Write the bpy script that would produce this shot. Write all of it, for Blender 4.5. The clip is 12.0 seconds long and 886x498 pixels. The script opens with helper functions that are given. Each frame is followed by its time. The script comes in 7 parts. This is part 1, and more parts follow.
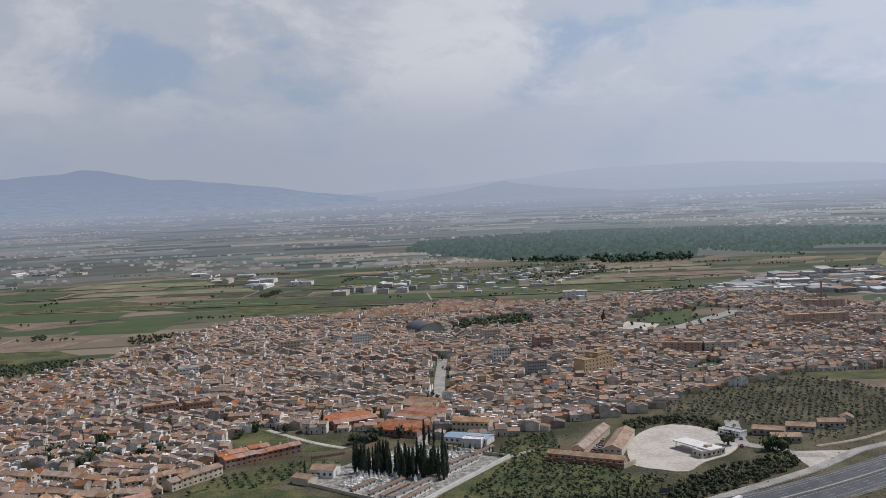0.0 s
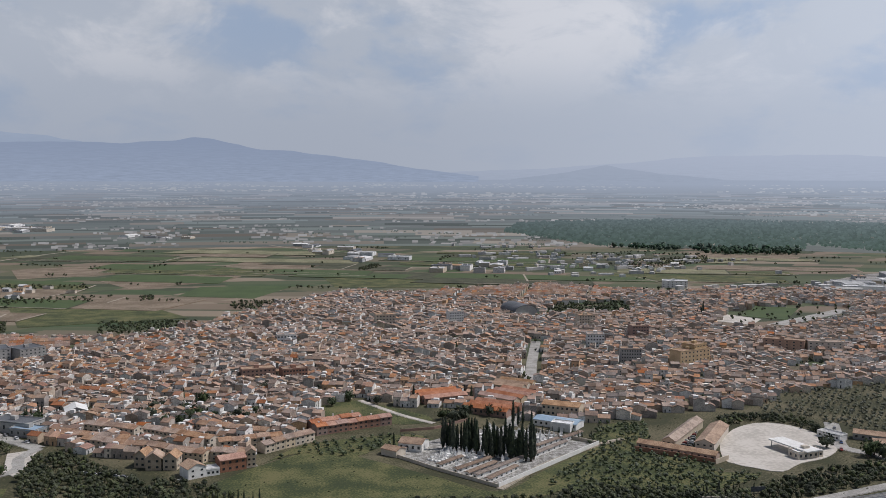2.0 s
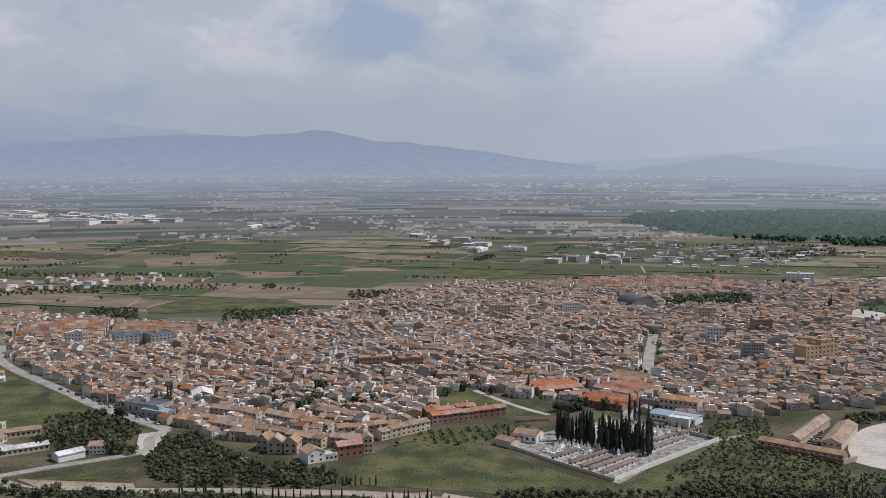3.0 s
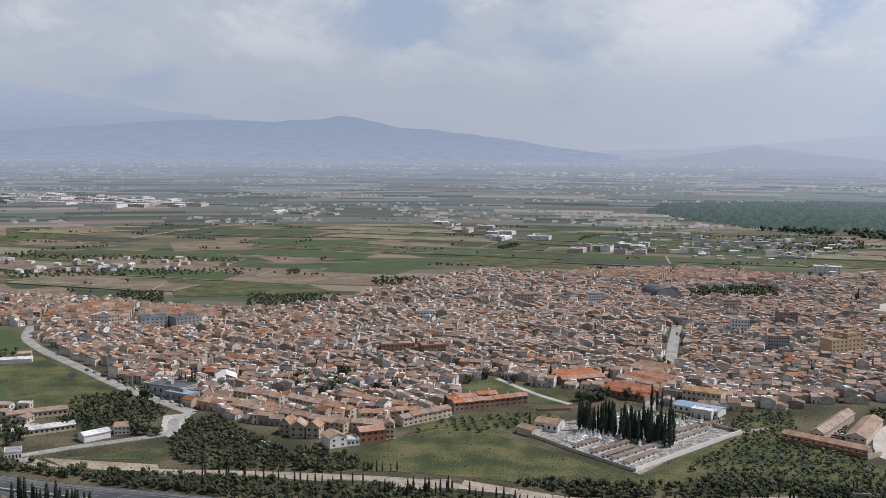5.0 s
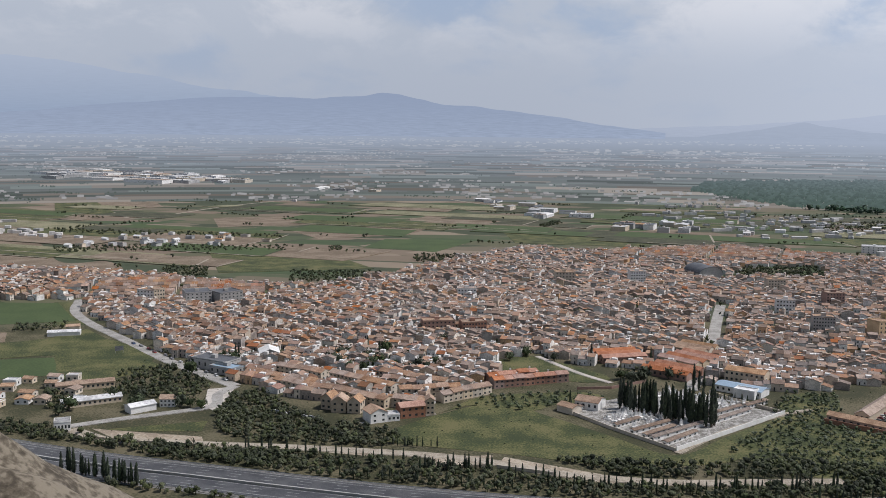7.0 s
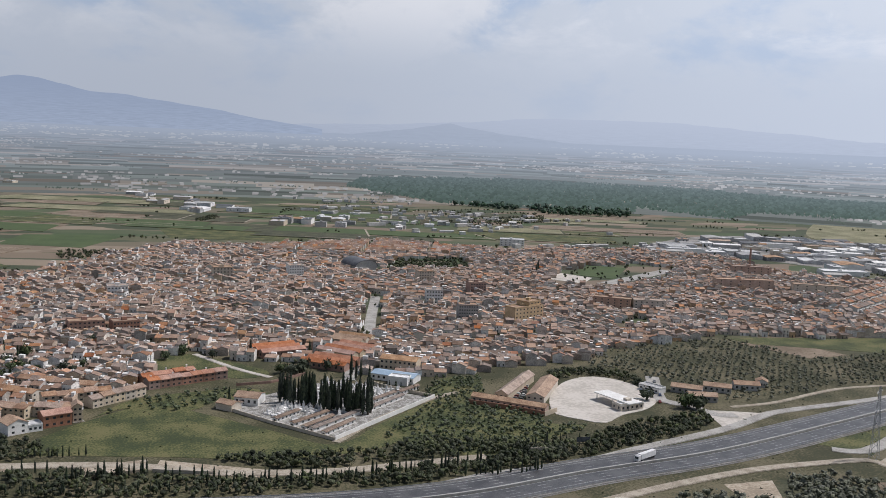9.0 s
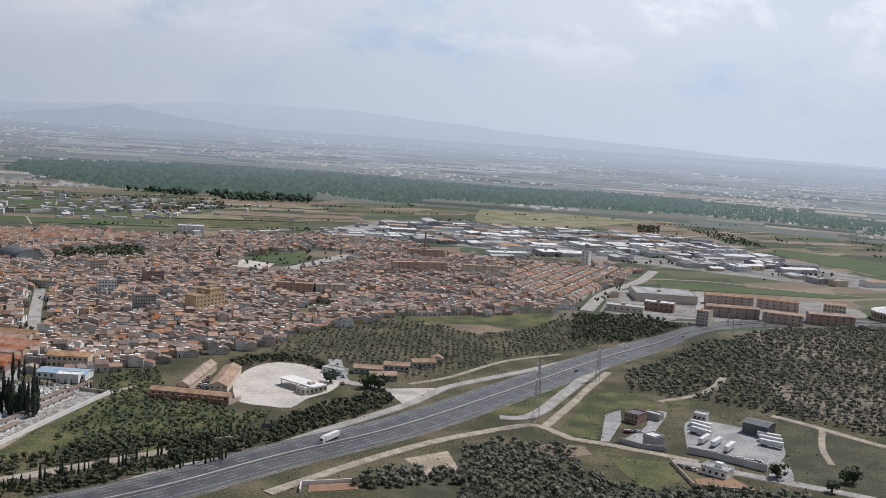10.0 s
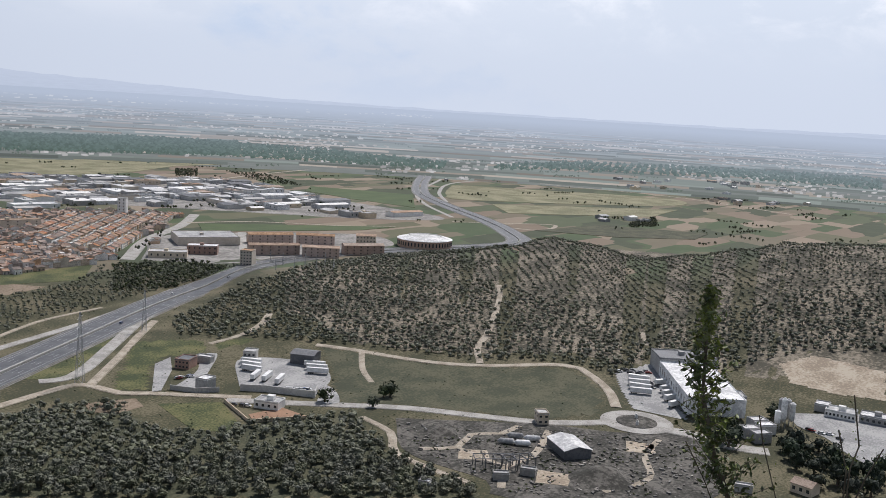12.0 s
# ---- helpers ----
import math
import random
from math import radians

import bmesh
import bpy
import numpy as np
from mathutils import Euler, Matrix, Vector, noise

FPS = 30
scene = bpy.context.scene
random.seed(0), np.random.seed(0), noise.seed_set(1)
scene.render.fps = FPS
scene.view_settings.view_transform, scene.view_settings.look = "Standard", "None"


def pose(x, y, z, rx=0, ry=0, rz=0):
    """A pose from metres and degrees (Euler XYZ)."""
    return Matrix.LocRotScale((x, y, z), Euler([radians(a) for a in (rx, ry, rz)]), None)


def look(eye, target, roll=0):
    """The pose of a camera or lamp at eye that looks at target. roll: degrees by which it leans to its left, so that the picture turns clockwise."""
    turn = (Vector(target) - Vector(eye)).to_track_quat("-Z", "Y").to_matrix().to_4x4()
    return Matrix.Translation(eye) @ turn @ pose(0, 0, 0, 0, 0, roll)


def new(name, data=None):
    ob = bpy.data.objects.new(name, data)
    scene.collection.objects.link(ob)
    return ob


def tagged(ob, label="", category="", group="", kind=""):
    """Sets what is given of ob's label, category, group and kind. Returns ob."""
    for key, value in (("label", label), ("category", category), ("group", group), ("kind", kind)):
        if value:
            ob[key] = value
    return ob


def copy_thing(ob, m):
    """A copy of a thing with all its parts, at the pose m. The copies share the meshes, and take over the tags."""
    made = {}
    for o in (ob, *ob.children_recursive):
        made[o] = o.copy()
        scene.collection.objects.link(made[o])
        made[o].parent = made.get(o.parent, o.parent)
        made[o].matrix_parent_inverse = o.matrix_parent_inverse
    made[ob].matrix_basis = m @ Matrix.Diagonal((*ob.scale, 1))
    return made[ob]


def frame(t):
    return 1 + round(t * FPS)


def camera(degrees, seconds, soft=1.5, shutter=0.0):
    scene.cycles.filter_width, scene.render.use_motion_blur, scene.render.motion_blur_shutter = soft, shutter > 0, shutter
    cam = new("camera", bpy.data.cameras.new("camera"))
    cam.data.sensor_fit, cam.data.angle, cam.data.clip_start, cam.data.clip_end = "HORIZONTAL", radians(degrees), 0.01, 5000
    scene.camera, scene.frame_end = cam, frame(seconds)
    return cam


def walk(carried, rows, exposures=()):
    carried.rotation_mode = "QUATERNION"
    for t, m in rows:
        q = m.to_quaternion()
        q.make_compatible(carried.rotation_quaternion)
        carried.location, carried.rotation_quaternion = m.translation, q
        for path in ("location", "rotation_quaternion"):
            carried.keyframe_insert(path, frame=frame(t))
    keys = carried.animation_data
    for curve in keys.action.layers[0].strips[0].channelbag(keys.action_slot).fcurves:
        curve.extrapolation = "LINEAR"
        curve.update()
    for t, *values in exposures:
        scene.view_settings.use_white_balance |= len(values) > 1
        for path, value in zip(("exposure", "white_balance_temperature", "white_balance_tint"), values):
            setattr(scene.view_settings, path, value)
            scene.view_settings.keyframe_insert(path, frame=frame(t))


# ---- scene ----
EYE = (0.0, 0.0, 170.0)
cam = camera(49.37, 12.0, soft=0.75)
# seconds, turn to the left of +y, tilt upwards, roll: the camera turns on its hilltop
TURNS = [
    (0, -10.77, -3.15, -2.45),
    (0.5, -10.44, -3.09, -2.35),
    (1, -10.13, -3.18, -0.76),
    (1.5, -7.44, -4.05, -0.21),
    (2, -4.90, -4.24, 0.10),
    (2.5, 0.00, -4.48, -0.23),
    (3, 1.96, -4.78, -0.24),
    (5, 3.39, -5.52, 0.43),
    (5.5, -0.34, -6.29, 0.91),
    (6, -0.47, -6.61, 1.09),
    (6.5, 3.09, -6.81, 0.78),
    (6.7, 4.75, -6.91, 0.61),
    (8.3, 7.12, -6.62, 0.45),
    (8.5, 0.81, -6.59, 0.85),
    (9, -14.39, -6.70, 2.47),
    (9.5, -23.57, -6.62, 3.14),
    (10, -33.26, -6.52, 3.82),
    (10.5, -40.78, -6.54, 4.16),
    (11, -49.53, -6.64, 4.43),
    (11.5, -57.45, -7.96, 4.23),
    (12, -60.38, -8.20, 3.54),
]


def aim(yaw, pitch, roll):
    y, p = radians(yaw), radians(pitch)
    way = Vector((-math.sin(y) * math.cos(p), math.cos(y) * math.cos(p), math.sin(p)))
    return look(EYE, Vector(EYE) + way * 100, roll)


walk(cam, [(t, aim(a, b, c)) for t, a, b, c in TURNS], [(0, -0.38, 6420, 13), (3, -0.28, 6420, 13), (5.5, -0.14, 6420, 13), (9.5, -0.14, 6450, 13), (12, 0.0, 6500, 13)])

# ---- light ----
SUN_AZ, SUN_EL = radians(-84), radians(55)
world = bpy.data.worlds.new("sky")
scene.world = world
world.use_nodes = True


def build_sky():
    nt = world.node_tree
    nt.nodes.clear()
    N, L = nt.nodes.new, nt.links.new
    out = N("ShaderNodeOutputWorld")
    sky = N("ShaderNodeTexSky")
    sky.sky_type, sky.sun_disc = "NISHITA", False
    sky.sun_elevation, sky.sun_rotation = SUN_EL, -SUN_AZ
    sky.air_density, sky.dust_density = 1.2, 0.4
    blue = N("ShaderNodeBackground")
    blue.inputs["Strength"].default_value = 0.055
    L(sky.outputs["Color"], blue.inputs["Color"])
    tc = N("ShaderNodeTexCoord")
    sep = N("ShaderNodeSeparateXYZ")
    L(tc.outputs["Generated"], sep.inputs[0])

    def mth(op, a, b=None):
        n = N("ShaderNodeMath")
        n.operation = op
        for k, v in enumerate((a, b)):
            if v is None:
                continue
            if isinstance(v, (int, float)):
                n.inputs[k].default_value = v
            else:
                L(v, n.inputs[k])
        return n.outputs[0]

    flat = N("ShaderNodeMapping")
    flat.inputs["Scale"].default_value = (1, 1, 1.9)
    L(tc.outputs["Generated"], flat.inputs["Vector"])

    def cloud(scale, detail, low, high, rough=0.58, warp=0.0, seed=0.0):
        n = N("ShaderNodeTexNoise")
        n.noise_dimensions = "4D"
        n.inputs["W"].default_value = seed
        n.inputs["Scale"].default_value = scale
        n.inputs["Detail"].default_value = detail
        n.inputs["Roughness"].default_value = rough
        n.inputs["Distortion"].default_value = warp
        L(flat.outputs[0], n.inputs["Vector"])
        m = N("ShaderNodeMapRange")
        m.interpolation_type = "SMOOTHSTEP"
        m.inputs["From Min"].default_value = low
        m.inputs["From Max"].default_value = high
        L(n.outputs["Fac"], m.inputs["Value"])
        return m.outputs[0]

    cover = cloud(4.2, 9, 0.38, 0.48, 0.55, 0.2, 3.0)
    puff = cloud(7.5, 12, 0.45, 0.62, 0.62, 0.45, 1.3)
    soft_grey = cloud(2.6, 5, 0.3, 0.7, 0.5, 0.0, 7.0)
    # heaped clouds stand above the haze
    heap = N("ShaderNodeMapRange")
    heap.interpolation_type = "SMOOTHSTEP"
    heap.inputs["From Min"].default_value, heap.inputs["From Max"].default_value = 0.045, 0.13
    L(sep.outputs["Z"], heap.inputs["Value"])
    bright = mth("MULTIPLY", mth("ADD", mth("MULTIPLY", puff, 0.75), mth("MULTIPLY", soft_grey, 0.25)), heap.outputs[0])
    shade = N("ShaderNodeMix")
    shade.data_type = "RGBA"
    L(bright, shade.inputs["Factor"])
    # thin veil before the blue in the gaps, grey undersides elsewhere
    veil = N("ShaderNodeMix")
    veil.data_type = "RGBA"
    L(cover, veil.inputs["Factor"])
    veil.inputs["A"].default_value = (0.36, 0.485, 0.68, 1)
    veil.inputs["B"].default_value = (0.50, 0.565, 0.655, 1)
    L(veil.outputs["Result"], shade.inputs["A"])
    shade.inputs["B"].default_value = (0.73, 0.76, 0.81, 1)
    toward = N("ShaderNodeVectorMath")
    toward.operation = "DOT_PRODUCT"
    L(tc.outputs["Generated"], toward.inputs[0])
    toward.inputs[1].default_value = (math.sin(radians(78)), math.cos(radians(78)), 0.0)
    glow = N("ShaderNodeMapRange")
    glow.interpolation_type = "SMOOTHSTEP"
    glow.inputs["From Min"].default_value, glow.inputs["From Max"].default_value = 0.1, 1.0
    glow.inputs["To Min"].default_value, glow.inputs["To Max"].default_value = 0.98, 1.38
    L(toward.outputs["Value"], glow.inputs["Value"])
    white = N("ShaderNodeBackground")
    L(shade.outputs["Result"], white.inputs["Color"])
    L(glow.outputs[0], white.inputs["Strength"])
    mix = N("ShaderNodeMixShader")
    # the cloud thins out towards the zenith
    thin = N("ShaderNodeMapRange")
    thin.interpolation_type = "SMOOTHSTEP"
    thin.inputs["From Min"].default_value, thin.inputs["From Max"].default_value = 0.2, 0.5
    thin.inputs["To Min"].default_value, thin.inputs["To Max"].default_value = 1.0, 0.06
    L(sep.outputs["Z"], thin.inputs["Value"])
    fac = mth("MULTIPLY", mth("ADD", mth("MULTIPLY", cover, 0.10), 0.88), thin.outputs[0])
    L(fac, mix.inputs[0])
    L(blue.outputs[0], mix.inputs[1])
    L(white.outputs[0], mix.inputs[2])
    # pale haze along the horizon
    low = N("ShaderNodeMapRange")
    low.interpolation_type = "SMOOTHSTEP"
    low.inputs["From Min"].default_value = 0.17
    low.inputs["From Max"].default_value = 0.0
    L(sep.outputs["Z"], low.inputs["Value"])
    pale = N("ShaderNodeBackground")
    pale.inputs["Color"].default_value = (0.45, 0.505, 0.595, 1)
    L(glow.outputs[0], pale.inputs["Strength"])
    mix2 = N("ShaderNodeMixShader")
    L(mth("MULTIPLY", low.outputs[0], 0.85), mix2.inputs[0])
    L(mix.outputs[0], mix2.inputs[1])
    L(pale.outputs[0], mix2.inputs[2])
    L(mix2.outputs[0], out.inputs[0])


build_sky()
sun = new("sun", bpy.data.lights.new("sun", "SUN"))
sun.data.energy, sun.data.angle, sun.data.color = 4.0, radians(0.8), (1.0, 0.97, 0.935)
SUN_WAY = Vector((-math.sin(SUN_AZ) * math.cos(SUN_EL), math.cos(SUN_AZ) * math.cos(SUN_EL), math.sin(SUN_EL)))
sun.matrix_world = look(SUN_WAY * 500 + Vector((0, 800, 0)), (0, 800, 0))


# ---- materials ----
def material(name, colours, scale=0.3, rough=0.85, fine=3.0, bump=0.0, vary=0.0, island=False, metal=0.0, stretch=None, palette=None):
    """Colours blended by a coarse and a fine grain; vary: how far single objects or islands differ."""
    m = bpy.data.materials.new(name)
    m.use_nodes = True
    nt = m.node_tree
    N, L = nt.nodes.new, nt.links.new
    b = nt.nodes["Principled BSDF"]
    b.inputs["Roughness"].default_value, b.inputs["Metallic"].default_value = rough, metal
    geo = N("ShaderNodeNewGeometry")
    src = geo.outputs["Position"]
    if stretch:
        mp = N("ShaderNodeMapping")
        mp.inputs["Scale"].default_value = stretch[:3]
        mp.inputs["Rotation"].default_value = (0, 0, stretch[3])
        L(src, mp.inputs["Vector"])
        src = mp.outputs[0]
    coarse, grain = N("ShaderNodeTexNoise"), N("ShaderNodeTexNoise")
    for n, s in ((coarse, scale), (grain, fine)):
        L(src, n.inputs["Vector"])
        n.inputs["Scale"].default_value = s
        n.inputs["Detail"].default_value = 4
    blend = N("ShaderNodeMath")
    blend.operation = "MULTIPLY_ADD"
    L(grain.outputs["Fac"], blend.inputs[0])
    blend.inputs[1].default_value = 0.5
    half = N("ShaderNodeMath")
    half.operation = "MULTIPLY"
    L(coarse.outputs["Fac"], half.inputs[0])
    half.inputs[1].default_value = 0.5
    L(half.outputs[0], blend.inputs[2])
    ramp = N("ShaderNodeValToRGB")
    els = ramp.color_ramp.elements
    while len(els) < len(colours):
        els.new(0.5)
    for i, c in enumerate(colours):
        els[i].position = 0.43 + 0.14 * i / max(1, len(colours) - 1)
        els[i].color = (*c, 1)
    L(blend.outputs[0], ramp.inputs["Fac"])
    col = ramp.outputs["Color"]
    if palette:
        pick = N("ShaderNodeValToRGB")
        pick.color_ramp.interpolation = "CONSTANT"
        els = pick.color_ramp.elements
        while len(els) < len(palette):
            els.new(0.9)
        for i, c in enumerate(palette):
            els[i].position = i / len(palette)
            els[i].color = (*c, 1)
        spread = N("ShaderNodeTexWhiteNoise")
        spread.noise_dimensions = "1D"
        lot = N("ShaderNodeMath")
        lot.operation = "MULTIPLY"
        L(geo.outputs["Random Per Island"] if island else N("ShaderNodeObjectInfo").outputs["Random"], lot.inputs[0])
        lot.inputs[1].default_value = 91.7
        L(lot.outputs[0], spread.inputs["W"])
        L(spread.outputs["Value"], pick.inputs["Fac"])
        tint = N("ShaderNodeMix")
        tint.data_type, tint.blend_type = "RGBA", "MULTIPLY"
        tint.inputs["Factor"].default_value = 1.0
        L(col, tint.inputs["A"])
        L(pick.outputs["Color"], tint.inputs["B"])
        col = tint.outputs["Result"]
    if vary:
        rnd = geo.outputs["Random Per Island"] if island else N("ShaderNodeObjectInfo").outputs["Random"]
        hsv = N("ShaderNodeHueSaturation")
        L(col, hsv.inputs["Color"])
        mr = N("ShaderNodeMapRange")
        mr.inputs["To Min"].default_value, mr.inputs["To Max"].default_value = 1 - vary, 1 + vary
        L(rnd, mr.inputs["Value"])
        L(mr.outputs[0], hsv.inputs["Value"])
        wn = N("ShaderNodeTexWhiteNoise")
        wn.noise_dimensions = "1D"
        L(rnd, wn.inputs["W"])
        ms = N("ShaderNodeMapRange")
        ms.inputs["To Min"].default_value, ms.inputs["To Max"].default_value = 0.65, 1.25
        L(wn.outputs["Value"], ms.inputs["Value"])
        L(ms.outputs[0], hsv.inputs["Saturation"])
        col = hsv.outputs["Color"]
    L(col, b.inputs["Base Color"])
    if bump:
        bp = N("ShaderNodeBump")
        bp.inputs["Strength"].default_value, bp.inputs["Distance"].default_value = 0.6, bump
        L(grain.outputs["Fac"], bp.inputs["Height"])
        L(bp.outputs[0], b.inputs["Normal"])
    return m


WORN = [(0.62, 0.62, 0.62), (0.85, 0.85, 0.85), (1.0, 1.0, 1.0)]
TILES = [(0.244, 0.165, 0.122), (0.329, 0.213, 0.152), (0.195, 0.140, 0.110), (0.403, 0.275, 0.201), (0.293, 0.207, 0.165), (0.439, 0.244, 0.152), (0.256, 0.195, 0.159), (0.354, 0.244, 0.183)]
TILES_RED = [(0.310, 0.163, 0.095), (0.258, 0.142, 0.090), (0.344, 0.211, 0.133), (0.327, 0.142, 0.077), (0.241, 0.155, 0.107), (0.361, 0.232, 0.150)]
PLASTER = [(0.80, 0.785, 0.755), (0.60, 0.50, 0.40), (0.76, 0.74, 0.70), (0.42, 0.33, 0.26), (0.82, 0.80, 0.77), (0.52, 0.47, 0.42), (0.62, 0.44, 0.30), (0.36, 0.30, 0.26), (0.70, 0.64, 0.56)]
M_TILE = material("clay_roof_tile", WORN, 0.15, 0.85, 1.3, 0.05, 0.2, palette=TILES)
M_TILE_I = material("clay_roof_tile_far", WORN, 0.15, 0.85, 1.3, 0.05, 0.2, True, palette=TILES)
M_TILE_R = material("orange_roof_tile", WORN, 0.15, 0.85, 1.3, 0.05, 0.15, palette=TILES_RED)
M_TILE_RI = material("orange_roof_tile_far", WORN, 0.15, 0.85, 1.3, 0.05, 0.15, True, palette=TILES_RED)
M_WALL = material("limewashed_wall", WORN, 0.2, 0.9, 1.1, 0, 0.1, palette=PLASTER)
M_WALL_I = material("limewashed_wall_far", WORN, 0.2, 0.9, 1.1, 0, 0.1, True, palette=PLASTER)
M_GLASS = material("dark_window", [(0.03, 0.035, 0.04), (0.06, 0.065, 0.07)], 0.5, 0.2)
M_WHITE = material("white_plaster", [(0.66, 0.65, 0.62), (0.78, 0.77, 0.75)], 0.3, 0.8, 2.0)
M_ASPHALT = material("worn_asphalt", [(0.045, 0.045, 0.048), (0.068, 0.068, 0.071), (0.10, 0.10, 0.10)], 0.12, 0.45, 1.5)
M_PALEROAD = material("pale_concrete_road", [(0.25, 0.24, 0.22), (0.33, 0.315, 0.29), (0.40, 0.385, 0.36)], 0.1, 0.9, 1.2)
M_TRACK = material("dusty_track", [(0.25, 0.215, 0.165), (0.34, 0.295, 0.235), (0.42, 0.37, 0.30)], 0.15, 0.95, 1.5)
M_PAINT = material("road_paint", [(0.34, 0.34, 0.33), (0.55, 0.55, 0.54)], 1.0, 0.7)
M_OLIVE = material("olive_leaves", [(0.066, 0.072, 0.046), (0.105, 0.112, 0.074), (0.155, 0.162, 0.112)], 0.25, 0.8, 2.0, 0, 0.3, True)
M_OLIVE_O = material("olive_leaves_near", [(0.066, 0.072, 0.046), (0.105, 0.112, 0.074), (0.155, 0.162, 0.112)], 0.25, 0.8, 2.0, 0, 0.25)
M_GREENOLIVE = material("fresh_olive_leaves", [(0.04, 0.055, 0.024), (0.066, 0.085, 0.04), (0.105, 0.125, 0.064)], 0.25, 0.8, 2.0, 0, 0.3, True)
M_BARK = material("grey_bark", [(0.07, 0.055, 0.04), (0.13, 0.11, 0.085)], 1.5, 0.95, 6.0)
M_CYPRESS = material("cypress_leaves", [(0.012, 0.02, 0.012), (0.025, 0.04, 0.022), (0.045, 0.06, 0.03)], 0.5, 0.9, 2.5, 0, 0.2)
M_WOOD = material("poplar_leaves", [(0.020, 0.044, 0.026), (0.030, 0.064, 0.036), (0.044, 0.086, 0.044)], 0.006, 0.9, 0.25, 0, 0.2, True)
M_TREE = material("broad_leaves", [(0.022, 0.030, 0.013), (0.042, 0.053, 0.022), (0.078, 0.088, 0.04)], 0.06, 0.9, 2.0, 0, 0.45, True)


# ---- mesh helpers ----
def mesh_object(name, verts, faces, mats, idx=None, parent=None, label="", smooth=False):
    me = bpy.data.meshes.new(name)
    me.from_pydata(verts, [], faces)
    for m in mats:
        me.materials.append(m)
    if idx is not None:
        me.polygons.foreach_set("material_index", idx)
    if smooth:
        me.polygons.foreach_set("use_smooth", [True] * len(faces))
    me.update()
    ob = new(name, me)
    if parent:
        ob.parent = parent
    if label:
        ob["label"] = label
    return ob


class Pile:
    """Collects faces of many shapes for one mesh."""

    def __init__(self):
        self.v, self.f, self.i = [], [], []

    def add(self, verts, faces, mat=0):
        n = len(self.v)
        self.v.extend(verts)
        self.f.extend([tuple(a + n for a in q) for q in faces])
        self.i.extend([mat] * len(faces))

    def box(self, c, d, x0, x1, y0, y1, z0, z1, mat=0, base=True):
        """A box with corners in axes d (unit vector along x) round the point c."""
        dx, dy = d
        p = []
        for z in (z0, z1):
            for x, y in ((x0, y0), (x1, y0), (x1, y1), (x0, y1)):
                p.append((c[0] + x * dx - y * dy, c[1] + x * dy + y * dx, c[2] + z))
        q = [(4, 5, 6, 7), (0, 1, 5, 4), (1, 2, 6, 5), (2, 3, 7, 6), (3, 0, 4, 7)]
        self.add(p, q + [(3, 2, 1, 0)] if base else q, mat)

    def make(self, name, mats, parent=None, label="", smooth=False):
        return mesh_object(name, self.v, self.f, mats, self.i, parent, label, smooth)


def smooth01(x):
    x = min(1.0, max(0.0, x))
    return x * x * (3 - 2 * x)


def inside(p, poly):
    x, y, hit = p[0], p[1], False
    for (x0, y0), (x1, y1) in zip(poly, poly[1:] + poly[:1]):
        if (y0 > y) != (y1 > y) and x < (x1 - x0) * (y - y0) / (y1 - y0) + x0:
            hit = not hit
    return hit


def spline(pts, step=8.0):
    """A smooth line through the points."""
    P = [Vector(p[:2]) for p in pts]
    P = [2 * P[0] - P[1]] + P + [2 * P[-1] - P[-2]]
    out = []
    for a, b, c, d in zip(P, P[1:], P[2:], P[3:]):
        n = max(2, int((c - b).length / step))
        for k in range(n):
            t = k / n
            out.append(0.5 * (2 * b + (c - a) * t + (2 * a - 5 * b + 4 * c - d) * t * t + (3 * b - a - 3 * c + d) * t ** 3))
    out.append(P[-2])
    return out


# the olive hill's crest: degrees right of +y, distance, height
CREST = [(46, 860, 0), (50, 860, 11), (54, 880, 18), (57.6, 930, 21), (61, 960, 25), (64.3, 990, 31), (66.8, 1010, 42), (69, 1010, 38), (72.2, 1010, 26), (75, 1010, 36), (77.8, 1000, 48), (80.3, 990, 61), (85, 990, 67), (100, 990, 60), (125, 990, 0)]


def ground_z(x, y):
    """Height of the land: the camera's hill, the olive hill and the flat plain."""
    r = math.hypot(x, y)
    z = 0.0
    if r < 330:
        z = max(0.0, 168.4 - 0.6 * r)
        if r > 230:
            z = max(z, 30 * (1 - smooth01((r - 230) / 100)) * 0.9)
    a = math.degrees(math.atan2(x, y))
    if 520 < r < 1300 and 46 < a < 125:
        for (a0, r0, h0), (a1, r1, h1) in zip(CREST, CREST[1:]):
            if a0 <= a < a1:
                t = smooth01((a - a0) / (a1 - a0))
                crest, top = r0 + (r1 - r0) * t, h0 + (h1 - h0) * t
        z += top * (smooth01((r - 560) / (crest - 560)) if r < crest else 1 - smooth01((r - crest) / 190))
    return z


# ---- ground ----
FAR0 = 2400.0


def squeeze(D):
    """Distance at which land D metres away is set, and its height, so that the sheet ends at the horizon."""
    if D <= FAR0:
        return D, 0.0
    r = FAR0 + 2300.0 * (1 - FAR0 / D)
    return r, 170.0 * (1 - r / D)


